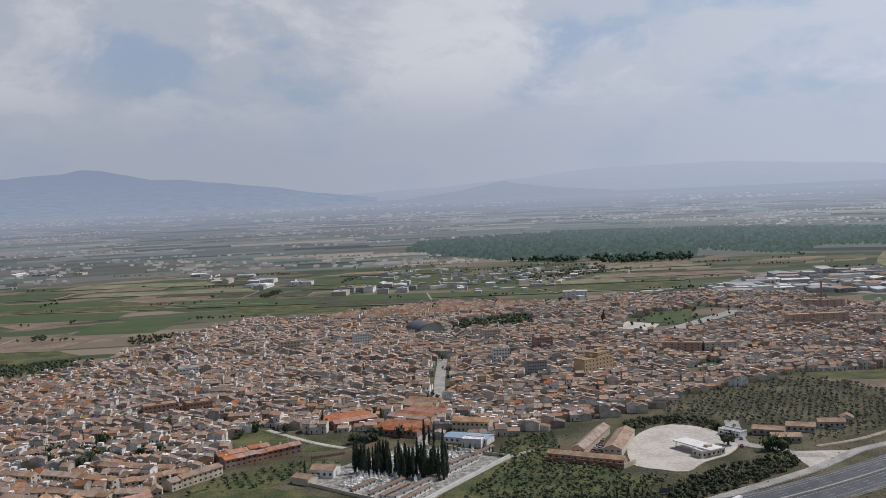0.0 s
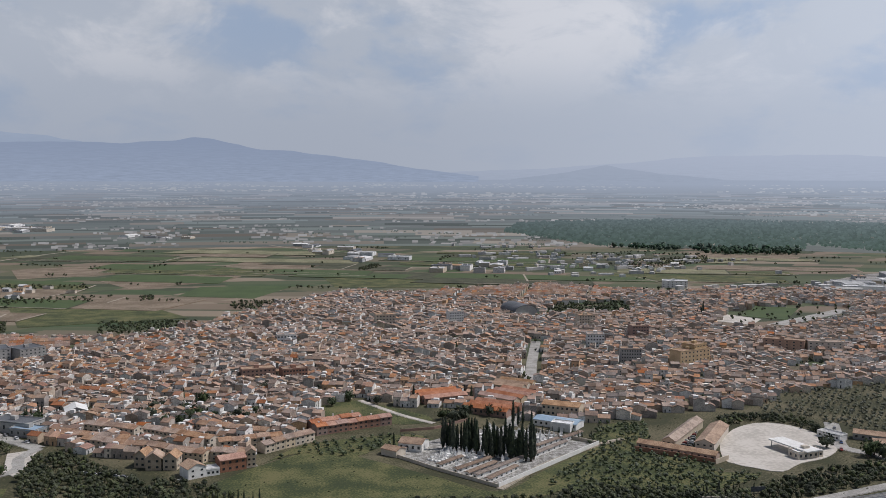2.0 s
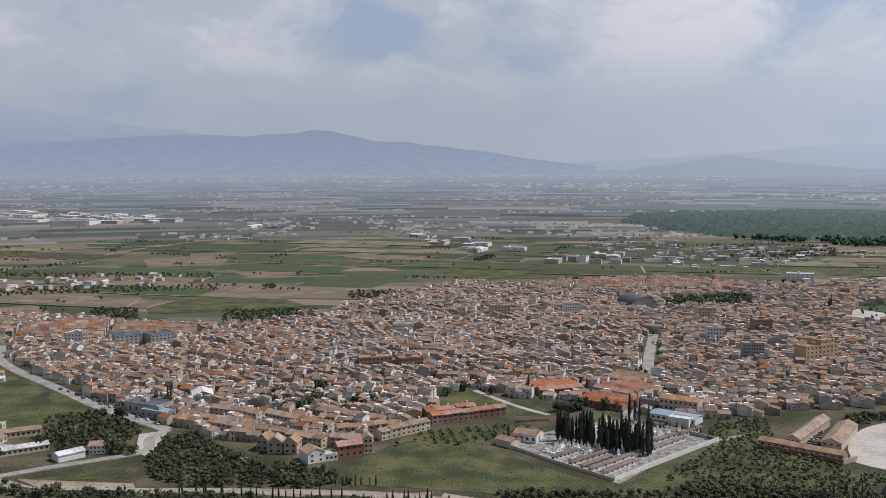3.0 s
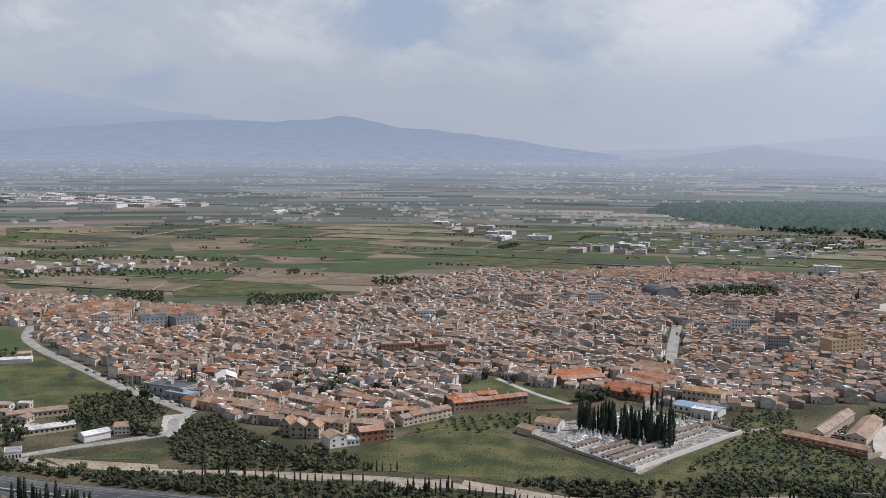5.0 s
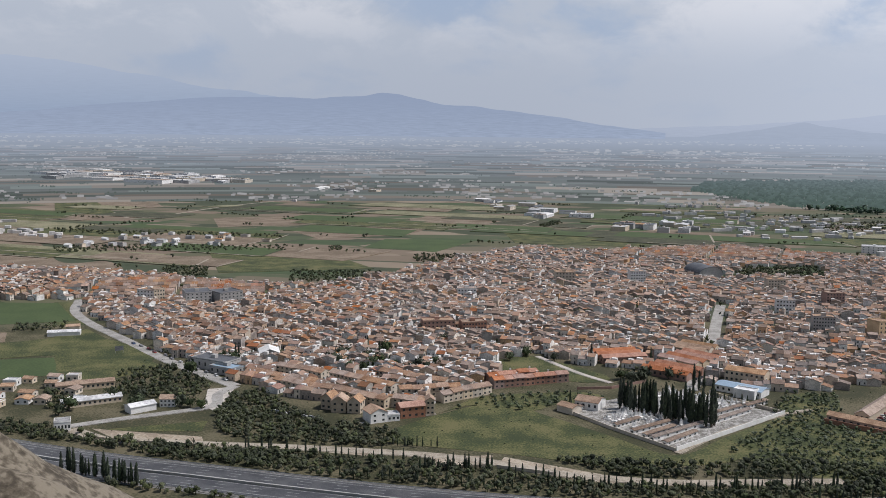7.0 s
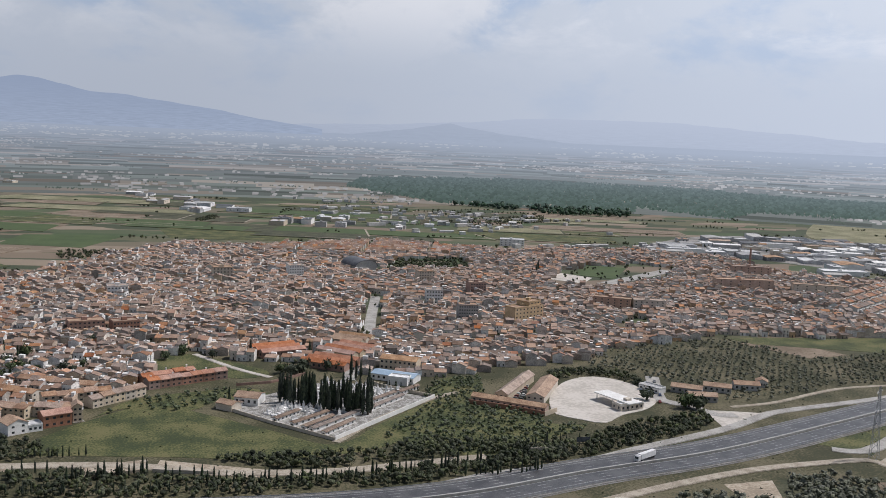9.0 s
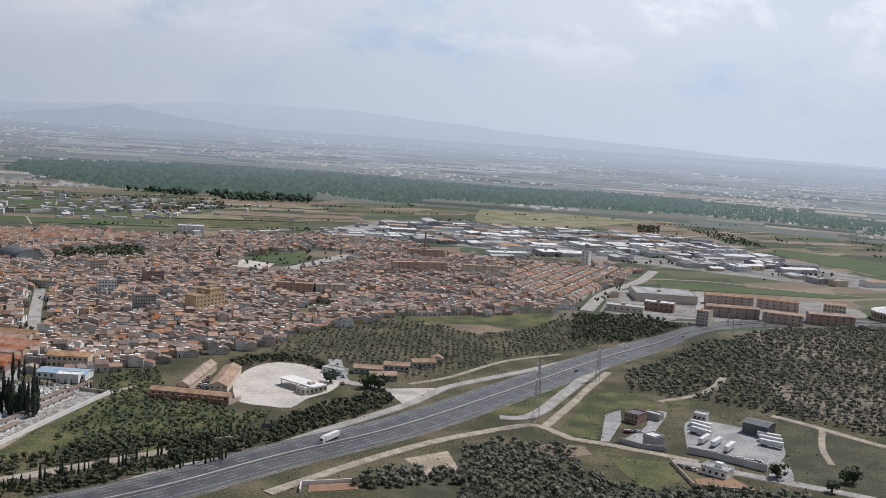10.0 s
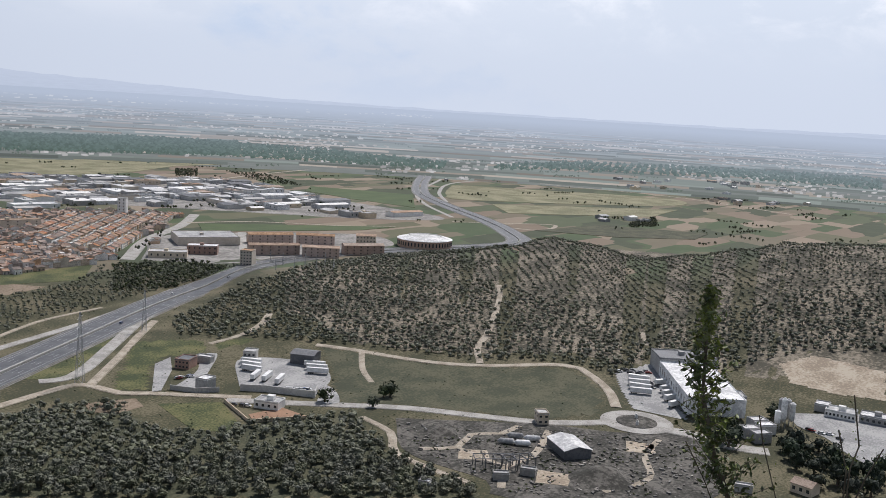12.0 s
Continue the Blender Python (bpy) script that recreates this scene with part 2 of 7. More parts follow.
def ground_material():
    m = material("field_soil", [(0.036, 0.038, 0.015), (0.066, 0.062, 0.028), (0.13, 0.112, 0.066)], 0.03, 0.95, 0.7)
    nt = m.node_tree
    N, L = nt.nodes.new, nt.links.new
    b = nt.nodes["Principled BSDF"]
    old = b.inputs["Base Color"].links[0].from_socket
    geo = N("ShaderNodeNewGeometry")
    mp = N("ShaderNodeMapping")
    mp.inputs["Rotation"].default_value = (0, 0, 0.27)
    mp.inputs["Scale"].default_value = (1 / 120, 1 / 48, 0)
    L(geo.outputs["Position"], mp.inputs["Vector"])
    vor = N("ShaderNodeTexVoronoi")
    vor.distance = "CHEBYCHEV"
    vor.inputs["Randomness"].default_value = 0.75
    vor.inputs["Scale"].default_value = 1
    L(mp.outputs[0], vor.inputs["Vector"])
    sep = N("ShaderNodeSeparateColor")
    L(vor.outputs["Color"], sep.inputs[0])
    ramp = N("ShaderNodeValToRGB")
    ramp.color_ramp.interpolation = "CONSTANT"
    cols = [(0.040, 0.056, 0.027), (0.072, 0.092, 0.044), (0.11, 0.108, 0.06), (0.20, 0.15, 0.108), (0.050, 0.082, 0.032), (0.26, 0.205, 0.15), (0.045, 0.062, 0.03), (0.155, 0.13, 0.088)]
    els = ramp.color_ramp.elements
    while len(els) < len(cols):
        els.new(0.9)
    for i, c in enumerate(cols):
        els[i].position = i / len(cols)
        els[i].color = (*c, 1)
    L(sep.outputs[0], ramp.inputs["Fac"])
    # fields lie on the plain beyond the town only
    ln = N("ShaderNodeVectorMath")
    ln.operation = "LENGTH"
    L(geo.outputs["Position"], ln.inputs[0])
    mr = N("ShaderNodeMapRange")
    mr.inputs["From Min"].default_value, mr.inputs["From Max"].default_value = 880, 960
    mr.inputs["To Max"].default_value = 0.85
    L(ln.outputs["Value"], mr.inputs["Value"])
    mix = N("ShaderNodeMix")
    mix.data_type = "RGBA"
    L(mr.outputs[0], mix.inputs["Factor"])
    L(old, mix.inputs["A"])
    L(ramp.outputs[0], mix.inputs["B"])
    L(mix.outputs["Result"], b.inputs["Base Color"])
    return m


M_GROUND = ground_material()


def ring_mesh(radii, step, height, name, mat, a0=0.0, a1=360.0):
    n = int((a1 - a0) / step)
    closed = a1 - a0 >= 360
    cols = n if closed else n + 1
    v, f = [], []
    for r in radii:
        for k in range(cols):
            a = radians(a0 + k * step)
            rr, z = height(r, a)
            v.append((rr * math.sin(a), rr * math.cos(a), z))
    for i in range(len(radii) - 1):
        for k in range(n):
            k2 = (k + 1) % cols
            f.append((i * cols + k, i * cols + k2, (i + 1) * cols + k2, (i + 1) * cols + k))
    return mesh_object(name, v, f, [mat], smooth=True)


radii = [0.001, 3, 6, 10, 16, 24, 36, 50, 70, 95, 125, 160, 200, 240, 280, 310, 340] + list(range(380, 520, 40)) + list(range(520, 1320, 20)) + list(range(1350, 2460, 90))


def land(r, a):
    x, y = r * math.sin(a), r * math.cos(a)
    return r, ground_z(x, y)


def hilltop():
    n = 24
    v = [(3.5 * math.cos(2 * math.pi * k / n), 3.5 * math.sin(2 * math.pi * k / n), 166.35) for k in range(n)] + [(0.3, 0.2, 168.42)]
    top = mesh_object("ground_top", v, [(k, (k + 1) % n, n) for k in range(n)], [M_GROUND], smooth=True)
    tagged(top, "dry grass on the hilltop", "ground", kind="structure")


hilltop()
ground = tagged(ring_mesh(radii, 1.25, land, "ground", M_GROUND), "dry grassy hillside and patchwork of green and ploughed fields", "ground", kind="structure")


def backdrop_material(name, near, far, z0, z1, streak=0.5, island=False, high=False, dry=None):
    """Far land as emission, its haze painted in as a colour blend by height."""
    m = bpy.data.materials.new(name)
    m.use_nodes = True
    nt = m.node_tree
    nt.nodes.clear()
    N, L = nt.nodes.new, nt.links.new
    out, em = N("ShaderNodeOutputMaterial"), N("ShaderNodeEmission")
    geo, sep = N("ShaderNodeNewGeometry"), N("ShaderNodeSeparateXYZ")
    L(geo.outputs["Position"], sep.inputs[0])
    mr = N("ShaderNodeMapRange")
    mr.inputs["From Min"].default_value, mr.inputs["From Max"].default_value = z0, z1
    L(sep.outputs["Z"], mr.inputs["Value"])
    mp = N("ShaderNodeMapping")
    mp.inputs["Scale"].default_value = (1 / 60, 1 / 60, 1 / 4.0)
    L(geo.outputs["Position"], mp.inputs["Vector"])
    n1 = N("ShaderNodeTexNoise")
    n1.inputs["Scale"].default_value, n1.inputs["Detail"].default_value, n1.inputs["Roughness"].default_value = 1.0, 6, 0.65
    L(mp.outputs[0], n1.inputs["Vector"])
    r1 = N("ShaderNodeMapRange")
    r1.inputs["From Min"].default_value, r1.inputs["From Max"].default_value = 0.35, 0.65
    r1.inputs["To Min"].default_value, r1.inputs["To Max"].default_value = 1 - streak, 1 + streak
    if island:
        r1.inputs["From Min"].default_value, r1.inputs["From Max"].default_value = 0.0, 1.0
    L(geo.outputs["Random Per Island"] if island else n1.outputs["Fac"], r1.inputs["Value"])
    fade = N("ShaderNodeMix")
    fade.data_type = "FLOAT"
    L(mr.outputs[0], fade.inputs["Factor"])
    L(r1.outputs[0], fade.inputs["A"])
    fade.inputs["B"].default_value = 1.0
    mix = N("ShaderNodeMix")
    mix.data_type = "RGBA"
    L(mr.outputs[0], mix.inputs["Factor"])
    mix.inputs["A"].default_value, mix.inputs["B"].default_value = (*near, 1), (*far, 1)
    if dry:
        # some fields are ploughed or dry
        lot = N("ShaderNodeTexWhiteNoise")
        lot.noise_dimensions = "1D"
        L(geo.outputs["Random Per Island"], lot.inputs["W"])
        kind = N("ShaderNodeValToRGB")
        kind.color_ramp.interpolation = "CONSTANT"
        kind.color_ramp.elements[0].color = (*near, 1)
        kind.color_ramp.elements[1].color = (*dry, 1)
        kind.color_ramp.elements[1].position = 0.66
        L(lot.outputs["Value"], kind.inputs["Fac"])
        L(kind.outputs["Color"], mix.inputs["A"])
    hsv = N("ShaderNodeHueSaturation")
    L(mix.outputs["Result"], hsv.inputs["Color"])
    # emission painted brighter towards the sun's side, as lit haze would be
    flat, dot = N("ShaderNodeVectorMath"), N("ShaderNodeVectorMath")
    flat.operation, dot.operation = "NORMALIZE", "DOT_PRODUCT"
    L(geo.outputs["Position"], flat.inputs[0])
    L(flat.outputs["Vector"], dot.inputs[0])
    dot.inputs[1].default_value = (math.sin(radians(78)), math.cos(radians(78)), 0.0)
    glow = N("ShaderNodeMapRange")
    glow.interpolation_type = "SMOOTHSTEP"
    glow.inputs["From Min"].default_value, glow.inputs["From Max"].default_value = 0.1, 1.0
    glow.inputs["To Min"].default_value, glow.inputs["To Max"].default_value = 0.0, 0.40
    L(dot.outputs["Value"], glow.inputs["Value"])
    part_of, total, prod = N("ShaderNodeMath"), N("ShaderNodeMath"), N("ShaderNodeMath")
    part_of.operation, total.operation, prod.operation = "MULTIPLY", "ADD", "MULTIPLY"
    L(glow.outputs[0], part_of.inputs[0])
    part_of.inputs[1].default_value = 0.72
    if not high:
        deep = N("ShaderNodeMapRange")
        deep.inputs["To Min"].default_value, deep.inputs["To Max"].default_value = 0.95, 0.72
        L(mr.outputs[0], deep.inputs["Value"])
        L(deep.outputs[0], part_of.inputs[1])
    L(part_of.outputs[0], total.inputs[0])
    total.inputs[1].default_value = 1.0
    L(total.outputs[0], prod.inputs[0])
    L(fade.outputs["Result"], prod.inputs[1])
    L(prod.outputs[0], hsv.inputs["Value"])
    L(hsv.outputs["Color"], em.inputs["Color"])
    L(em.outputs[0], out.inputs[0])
    return m


# haze painted into the glow: dull grey-green near, pale blue at the horizon
M_FARPLAIN = backdrop_material("far_plain_haze_tint", (0.155, 0.172, 0.168), (0.36, 0.42, 0.52), 0.0, 140.0, 0.08)
far_ds = [2330, 2400, 2500, 2620, 2760, 2900, 3100, 3300, 3600, 3900, 4300, 4800, 5400, 6200, 7200, 8600, 10500, 13500, 18000, 30000, 80000]


def far_land(D, a):
    r, z = squeeze(D)
    return r, z - (3.0 if D < FAR0 else 0.0)


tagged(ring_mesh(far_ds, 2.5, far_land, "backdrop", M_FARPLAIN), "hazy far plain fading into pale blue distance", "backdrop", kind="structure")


# fields, trees, woods and houses far off: emissive, with haze painted into the colour
M_FARFIELD = backdrop_material("far_fields_haze_tint", (0.145, 0.168, 0.158), (0.36, 0.42, 0.52), 0.0, 140.0, 0.42, True, dry=(0.245, 0.225, 0.20))
M_FARTREE = backdrop_material("far_trees_haze_tint", (0.082, 0.105, 0.085), (0.33, 0.39, 0.49), 0.0, 120.0, 0.25, True)
M_FARWOOD = backdrop_material("far_wood_haze_tint", (0.060, 0.094, 0.076), (0.29, 0.345, 0.42), 0.0, 110.0, 0.22, True)
M_FARHOUSE = backdrop_material("far_houses_haze_tint", (0.30, 0.30, 0.30), (0.46, 0.51, 0.58), 0.0, 140.0, 0.3, True)


def far_fields():
    rng = random.Random(17)
    p = Pile()
    D = 2395.0
    while D < 11000:
        D1 = D * rng.uniform(1.018, 1.05)
        a = -62.0 + rng.uniform(0, 3)
        while a < 112:
            a1 = a + math.degrees(rng.uniform(90, 420) / D)
            if rng.random() < 0.8:
                q = []
                for d, ang in ((D, a), (D, a1), (D1, a1), (D1, a)):
                    d *= 1 + 0.004 * math.sin(ang * 1.7 + D)
                    r, z = squeeze(max(d, 2400.5))
                    t = radians(ang)
                    q.append((r * math.sin(t), r * math.cos(t), z + 0.35))
                p.add(q, [(0, 1, 2, 3)])
            a = a1
        D = D1
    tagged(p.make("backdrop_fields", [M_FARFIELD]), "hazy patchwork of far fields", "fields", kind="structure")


far_fields()


def ridge(name, radius, knots, near, far, foot=150.0, wob=0.05, grain=0.04):
    """A far range of hills: knots of (degrees right of +y, degrees above the horizon)."""
    a0, a1 = knots[0][0], knots[-1][0]
    v, f, n = [], [], int((a1 - a0) / 0.25)
    for k in range(n + 1):
        a = a0 + (a1 - a0) * k / n
        for (p, e0), (q, e1) in zip(knots, knots[1:]):
            if p <= a <= q:
                t = (a - p) / (q - p)
                e = e0 + (e1 - e0) * (0.5 * t + 0.5 * smooth01(t))
        e += wob * noise.noise((a * 0.9, 3.1, radius * 0.01)) + wob * 0.5 * noise.noise((a * 3.1, 1.7, 0))
        top = 170 + radius * math.tan(radians(max(e, -0.2)))
        for j, (rr, z) in enumerate(((radius - 60, foot), (radius - 25, foot + (top - foot) * 0.55), (radius, top), (radius + 40, foot))):
            rr += 14 * noise.noise((a * 0.8, j * 2.0, radius)) if j == 1 else 0
            v.append((rr * math.sin(radians(a)), rr * math.cos(radians(a)), z))
    for k in range(n):
        for j in range(3):
            f.append((4 * k + j, 4 * k + 4 + j, 4 * k + 5 + j, 4 * k + 1 + j))
    # the haze tint from foot to top is painted into the emission
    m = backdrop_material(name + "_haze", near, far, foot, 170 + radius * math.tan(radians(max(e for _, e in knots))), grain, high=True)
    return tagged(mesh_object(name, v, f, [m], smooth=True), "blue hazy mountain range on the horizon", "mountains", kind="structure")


# the high range stands behind, its top painted to fade into cloud colour
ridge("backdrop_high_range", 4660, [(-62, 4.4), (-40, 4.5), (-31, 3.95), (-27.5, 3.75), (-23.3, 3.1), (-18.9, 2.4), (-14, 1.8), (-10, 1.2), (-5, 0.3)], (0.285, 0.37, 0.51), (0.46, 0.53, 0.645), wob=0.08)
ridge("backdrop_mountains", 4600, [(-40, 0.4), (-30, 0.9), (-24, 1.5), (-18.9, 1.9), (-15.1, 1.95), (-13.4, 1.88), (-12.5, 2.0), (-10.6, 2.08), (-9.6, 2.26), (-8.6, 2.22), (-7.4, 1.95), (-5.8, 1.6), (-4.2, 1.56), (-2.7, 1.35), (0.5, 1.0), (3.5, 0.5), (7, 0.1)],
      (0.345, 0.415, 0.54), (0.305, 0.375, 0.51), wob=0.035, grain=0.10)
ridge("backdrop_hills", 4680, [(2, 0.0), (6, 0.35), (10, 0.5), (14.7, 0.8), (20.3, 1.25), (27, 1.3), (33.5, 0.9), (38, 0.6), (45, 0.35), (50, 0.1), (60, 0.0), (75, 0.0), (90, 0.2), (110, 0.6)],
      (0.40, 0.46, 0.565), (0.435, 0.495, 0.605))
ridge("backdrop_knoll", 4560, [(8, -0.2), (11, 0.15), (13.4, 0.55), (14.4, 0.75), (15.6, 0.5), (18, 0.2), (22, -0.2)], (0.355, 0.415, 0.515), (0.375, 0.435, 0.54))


# ---- roads ----
ROADS = []


def ribbon(pts, half0, half1, lift, pile, mat=0):
    n = len(pts)
    v, f = [], []
    for i, p in enumerate(pts):
        d = (pts[min(i + 1, n - 1)] - pts[max(i - 1, 0)]).normalized()
        s = Vector((d.y, -d.x))
        for h in (half0, half1):
            q = p + s * h
            v.append((q.x, q.y, ground_z(q.x, q.y) + lift))
    for i in range(n - 1):
        f.append((2 * i, 2 * i + 1, 2 * i + 3, 2 * i + 2))
    pile.add(v, f, mat)


NROAD = [0]


def road(pts, width, mat, label, lift=0.3):
    line = spline(pts)
    ROADS.append((line, width / 2))
    NROAD[0] += 1
    lift += 0.03 * (NROAD[0] % 5)
    p = Pile()
    ribbon(line, -width / 2, width / 2, lift, p)
    ribbon(line, -width / 2 - 0.5, -width / 2, lift - 0.2, p)
    ribbon(line, width / 2, width / 2 + 0.5, lift - 0.2, p)
    return tagged(p.make("road_%d" % NROAD[0], [mat]), label, "road", kind="structure")


def band(pts, half0, half1, z0, z1, pile, mat=0):
    """An upright wall or rail along a line."""
    n = len(pts)
    v, f = [], []
    for i, p in enumerate(pts):
        d = (pts[min(i + 1, n - 1)] - pts[max(i - 1, 0)]).normalized()
        s = Vector((d.y, -d.x))
        for h in (half0, half1):
            q = p + s * h
            g = ground_z(q.x, q.y)
            v += [(q.x, q.y, g + z0), (q.x, q.y, g + z1)]
    for i in range(n - 1):
        a, b = 4 * i, 4 * i + 4
        f += [(a, b, b + 1, a + 1), (a + 2, a + 3, b + 3, b + 2), (a + 1, b + 1, b + 3, a + 3)]
    pile.add(v, f, mat)


BOXES = {}


def near_road(x, y, extra=0.0):
    for n, (line, half) in enumerate(ROADS):
        if n not in BOXES:
            BOXES[n] = (min(q.x for q in line), max(q.x for q in line), min(q.y for q in line), max(q.y for q in line))
        x0, x1, y0, y1 = BOXES[n]
        far = half + extra + 3
        if x < x0 - far or x > x1 + far or y < y0 - far or y > y1 + far:
            continue
        for q in line[::2]:
            if (q.x - x) ** 2 + (q.y - y) ** 2 < far ** 2:
                return True
    return False


HIGHWAY = [(-420, 505), (-254, 460), (-170, 444), (-60, 426), (40, 419), (120, 426), (200, 449), (290, 472), (405, 517), (560, 580), (700, 622), (790, 645), (900, 640), (1040, 580), (1155, 545), (1260, 610), (1364, 705), (1490, 840), (1660, 1000), (1900, 1150), (2150, 1290), (2300, 1420)]
hw = spline(HIGHWAY, 6.0)
ROADS.append((hw, 17))
M_HARD = material("pale_road_shoulder", [(0.13, 0.125, 0.115), (0.18, 0.175, 0.165), (0.24, 0.23, 0.22)], 0.1, 0.9, 1.3)
motorway = new("road")
tagged(motorway, "grey asphalt dual carriageway with white lane lines", "motorway", kind="structure")
for name, a, b in (("carriageway", -15.5, -1.6), ("carriageway", 1.6, 15.5)):
    p = Pile()
    ribbon(hw, a, b, 0.45, p)
    p.make(name, [M_ASPHALT], motorway)
p = Pile()
for a, b in ((-17.5, -15.5), (15.5, 17.5)):
    ribbon(hw, a, b, 0.40, p)
    ribbon(hw, a + (2.0 if a > 0 else -1.2), b + (1.2 if a > 0 else -2.0), 0.2, p)
p.make("shoulder", [M_HARD], motorway, "pale gravel shoulder")
p = Pile()
for a in (-15.0, -12.6, -2.4, 2.2, 12.4, 14.8):
    ribbon(hw, a, a + 0.28, 0.47, p)
p.make("edge_line", [M_PAINT], motorway, "white edge lines")
p = Pile()
for k in range(0, len(hw) - 2, 3):
    for a in (-9.3, -5.8, 5.6, 9.1):
        ribbon(hw[k:k + 2], a, a + 0.3, 0.475, p)
p.make("lane_dashes", [M_PAINT], motorway, "white dashed lane lines")
M_BARRIER = material("grey_concrete", [(0.34, 0.33, 0.31), (0.45, 0.44, 0.42)], 0.3, 0.9, 2.0)
p = Pile()
band(hw, -0.4, 0.4, 0.0, 1.25, p)
p.make("median_barrier", [M_BARRIER], motorway, "concrete median barrier")
M_RAIL = material("galvanised_steel", [(0.32, 0.33, 0.34), (0.42, 0.43, 0.44)], 0.8, 0.5, 3.0, metal=0.6)
for a in (-16.4, 16.1):
    p = Pile()
    band(hw, a, a + 0.15, 0.75, 1.15, p)
    for q0, q1 in zip(hw[::2], hw[1::2]):
        d = (q1 - q0).normalized()
        p.box((q0.x, q0.y, ground_z(q0.x, q0.y)), (d.x, d.y), -0.08, 0.08, -a - 0.23, -a - 0.07, 0, 1.1, base=False)
    p.make("guard_rail", [M_RAIL], motorway, "galvanised guard rail")

road([(102, 643), (139, 784), (158, 874), (181, 980)], 9, M_PALEROAD, "pale street running from cemetery into the old town")
road([(108, 436), (146, 451), (195, 461), (243, 481), (312, 509), (352, 532), (376, 542), (465, 563), (535, 585), (603, 611)], 7, M_PALEROAD, "pale service road beside the motorway")
road([(336, 535), (323, 538), (315, 560), (303, 574), (314, 606), (326, 635)], 9, M_PALEROAD, "pale access road to the parking ground")
road([(176, 404), (212, 417), (248, 429), (290, 440), (331, 445), (364, 446), (370, 434), (371, 415), (381, 403), (396, 380), (413, 355)], 6, M_TRACK, "pale dusty farm track")
road([(401, 363), (414, 341), (435, 309), (456, 276), (471, 237), (485, 204), (506, 179), (519, 170)], 8, M_PALEROAD, "pale concrete road to the roundabout")
road([(517, 153), (521, 132), (515, 108), (520, 88)], 11, M_PALEROAD, "pale concrete road past the works yard")
road([(486, 457), (514, 452), (540, 457), (566, 471)], 5, M_TRACK, "sandy track up the olive hill")
road([(524, 394), (534, 363), (544, 319), (561, 285), (597, 239), (592, 220), (569, 197), (540, 181)], 5.5, M_TRACK, "sandy track round a meadow")
road([(356, 466), (368, 460), (389, 467), (442, 502), (503, 542), (547, 564)], 8, M_PALEROAD, "pale motorway slip road")
road([(371, 440), (423, 475), (468, 507), (510, 535)], 5, M_TRACK, "sandy track beside the slip road")
road([(426, 287), (415, 261), (392, 243), (384, 218), (380, 195)], 3.6, M_TRACK, "narrow track through olive trees")
road([(565, 287), (595, 305), (629, 315), (711, 347), (747, 366)], 4, M_TRACK, "sandy track climbing the olive hill")
road([(680, 209), (710, 223)], 3, M_TRACK, "short track among olive trees")
road([(533, 362), (503, 340), (484, 320)], 3, M_TRACK, "faint wheel track in the meadow")
road([(-459, 912), (-436, 855), (-400, 806), (-334, 738), (-272, 674), (-202, 613)], 9, M_PALEROAD, "pale street along the edge of town")
road([(-202, 613), (-206, 590), (-200, 565), (-222, 547), (-243, 533), (-274, 509)], 7, M_PALEROAD, "pale lane past the farm sheds")
road([(-264, 508), (-235, 493), (-204, 494), (-179, 493), (-142, 494), (-93, 493), (-50, 490), (-20, 483), (9, 472), (43, 467), (71, 466), (105, 471), (152, 478)], 8, M_TRACK, "pinkish earth lane between cypress trees")
road([(75, 511), (109, 555), (151, 594), (170, 606)], 4, M_TRACK, "earth lane along the cemetery wall")
road([(-102, 540), (-78, 559), (-62, 567)], 5, M_PALEROAD, "street end beside terraced houses")
road([(482, 1072), (624, 1188)], 20, M_PALEROAD, "wide pale avenue", 0.5)
road([(343, 554), (380, 561), (427, 581), (461, 592), (513, 596)], 3.5, M_TRACK, "farm track below olive trees")
road([(680, 754), (790, 844), (911, 912), (1015, 989)], 14, M_PALEROAD, "pale street beside red-roofed terraces")
road([(796, 701), (929, 824)], 9, M_PALEROAD, "pale street beside flats", 0.4)
road([(938, 928), (1025, 887), (1095, 793), (1157, 738)], 6, M_TRACK, "pale track beside green field")
road([(1176, 1342), (1359, 1348), (1661, 1442), (1977, 1510), (2180, 1511)], 8, M_TRACK, "pale road across the plain")
road([(2028, 1549), (2143, 1377), (2240, 1174), (2239, 934), (2237, 646), (2083, 363)], 8, M_TRACK, "pale road across the plain")
road([(2058, 1188), (1692, 1029), (1499, 898), (1346, 752)], 7, M_PALEROAD, "curved motorway slip road")
road([(2239, 1125), (1978, 1111), (1741, 1007), (1562, 887)], 7, M_PALEROAD, "curved motorway slip road")
road([(1291, 721), (1356, 656), (1406, 600), (1325, 584), (1302, 629)], 6, M_TRACK, "pale lane looping below the motorway")
road([(-1031, 1950), (-875, 1898), (-770, 1788), (-699, 2142), (-553, 2476), (-384, 2746)], 7, M_TRACK, "pale road across the plain")
road([(-490, 2612), (-298, 2855), (41, 3178), (455, 3534), (978, 4027)], 9, M_PALEROAD, "far pale motorway across the plain")
road([(-262, 2508), (-160, 2326), (-22, 2182)], 6, M_TRACK, "pale farm road")


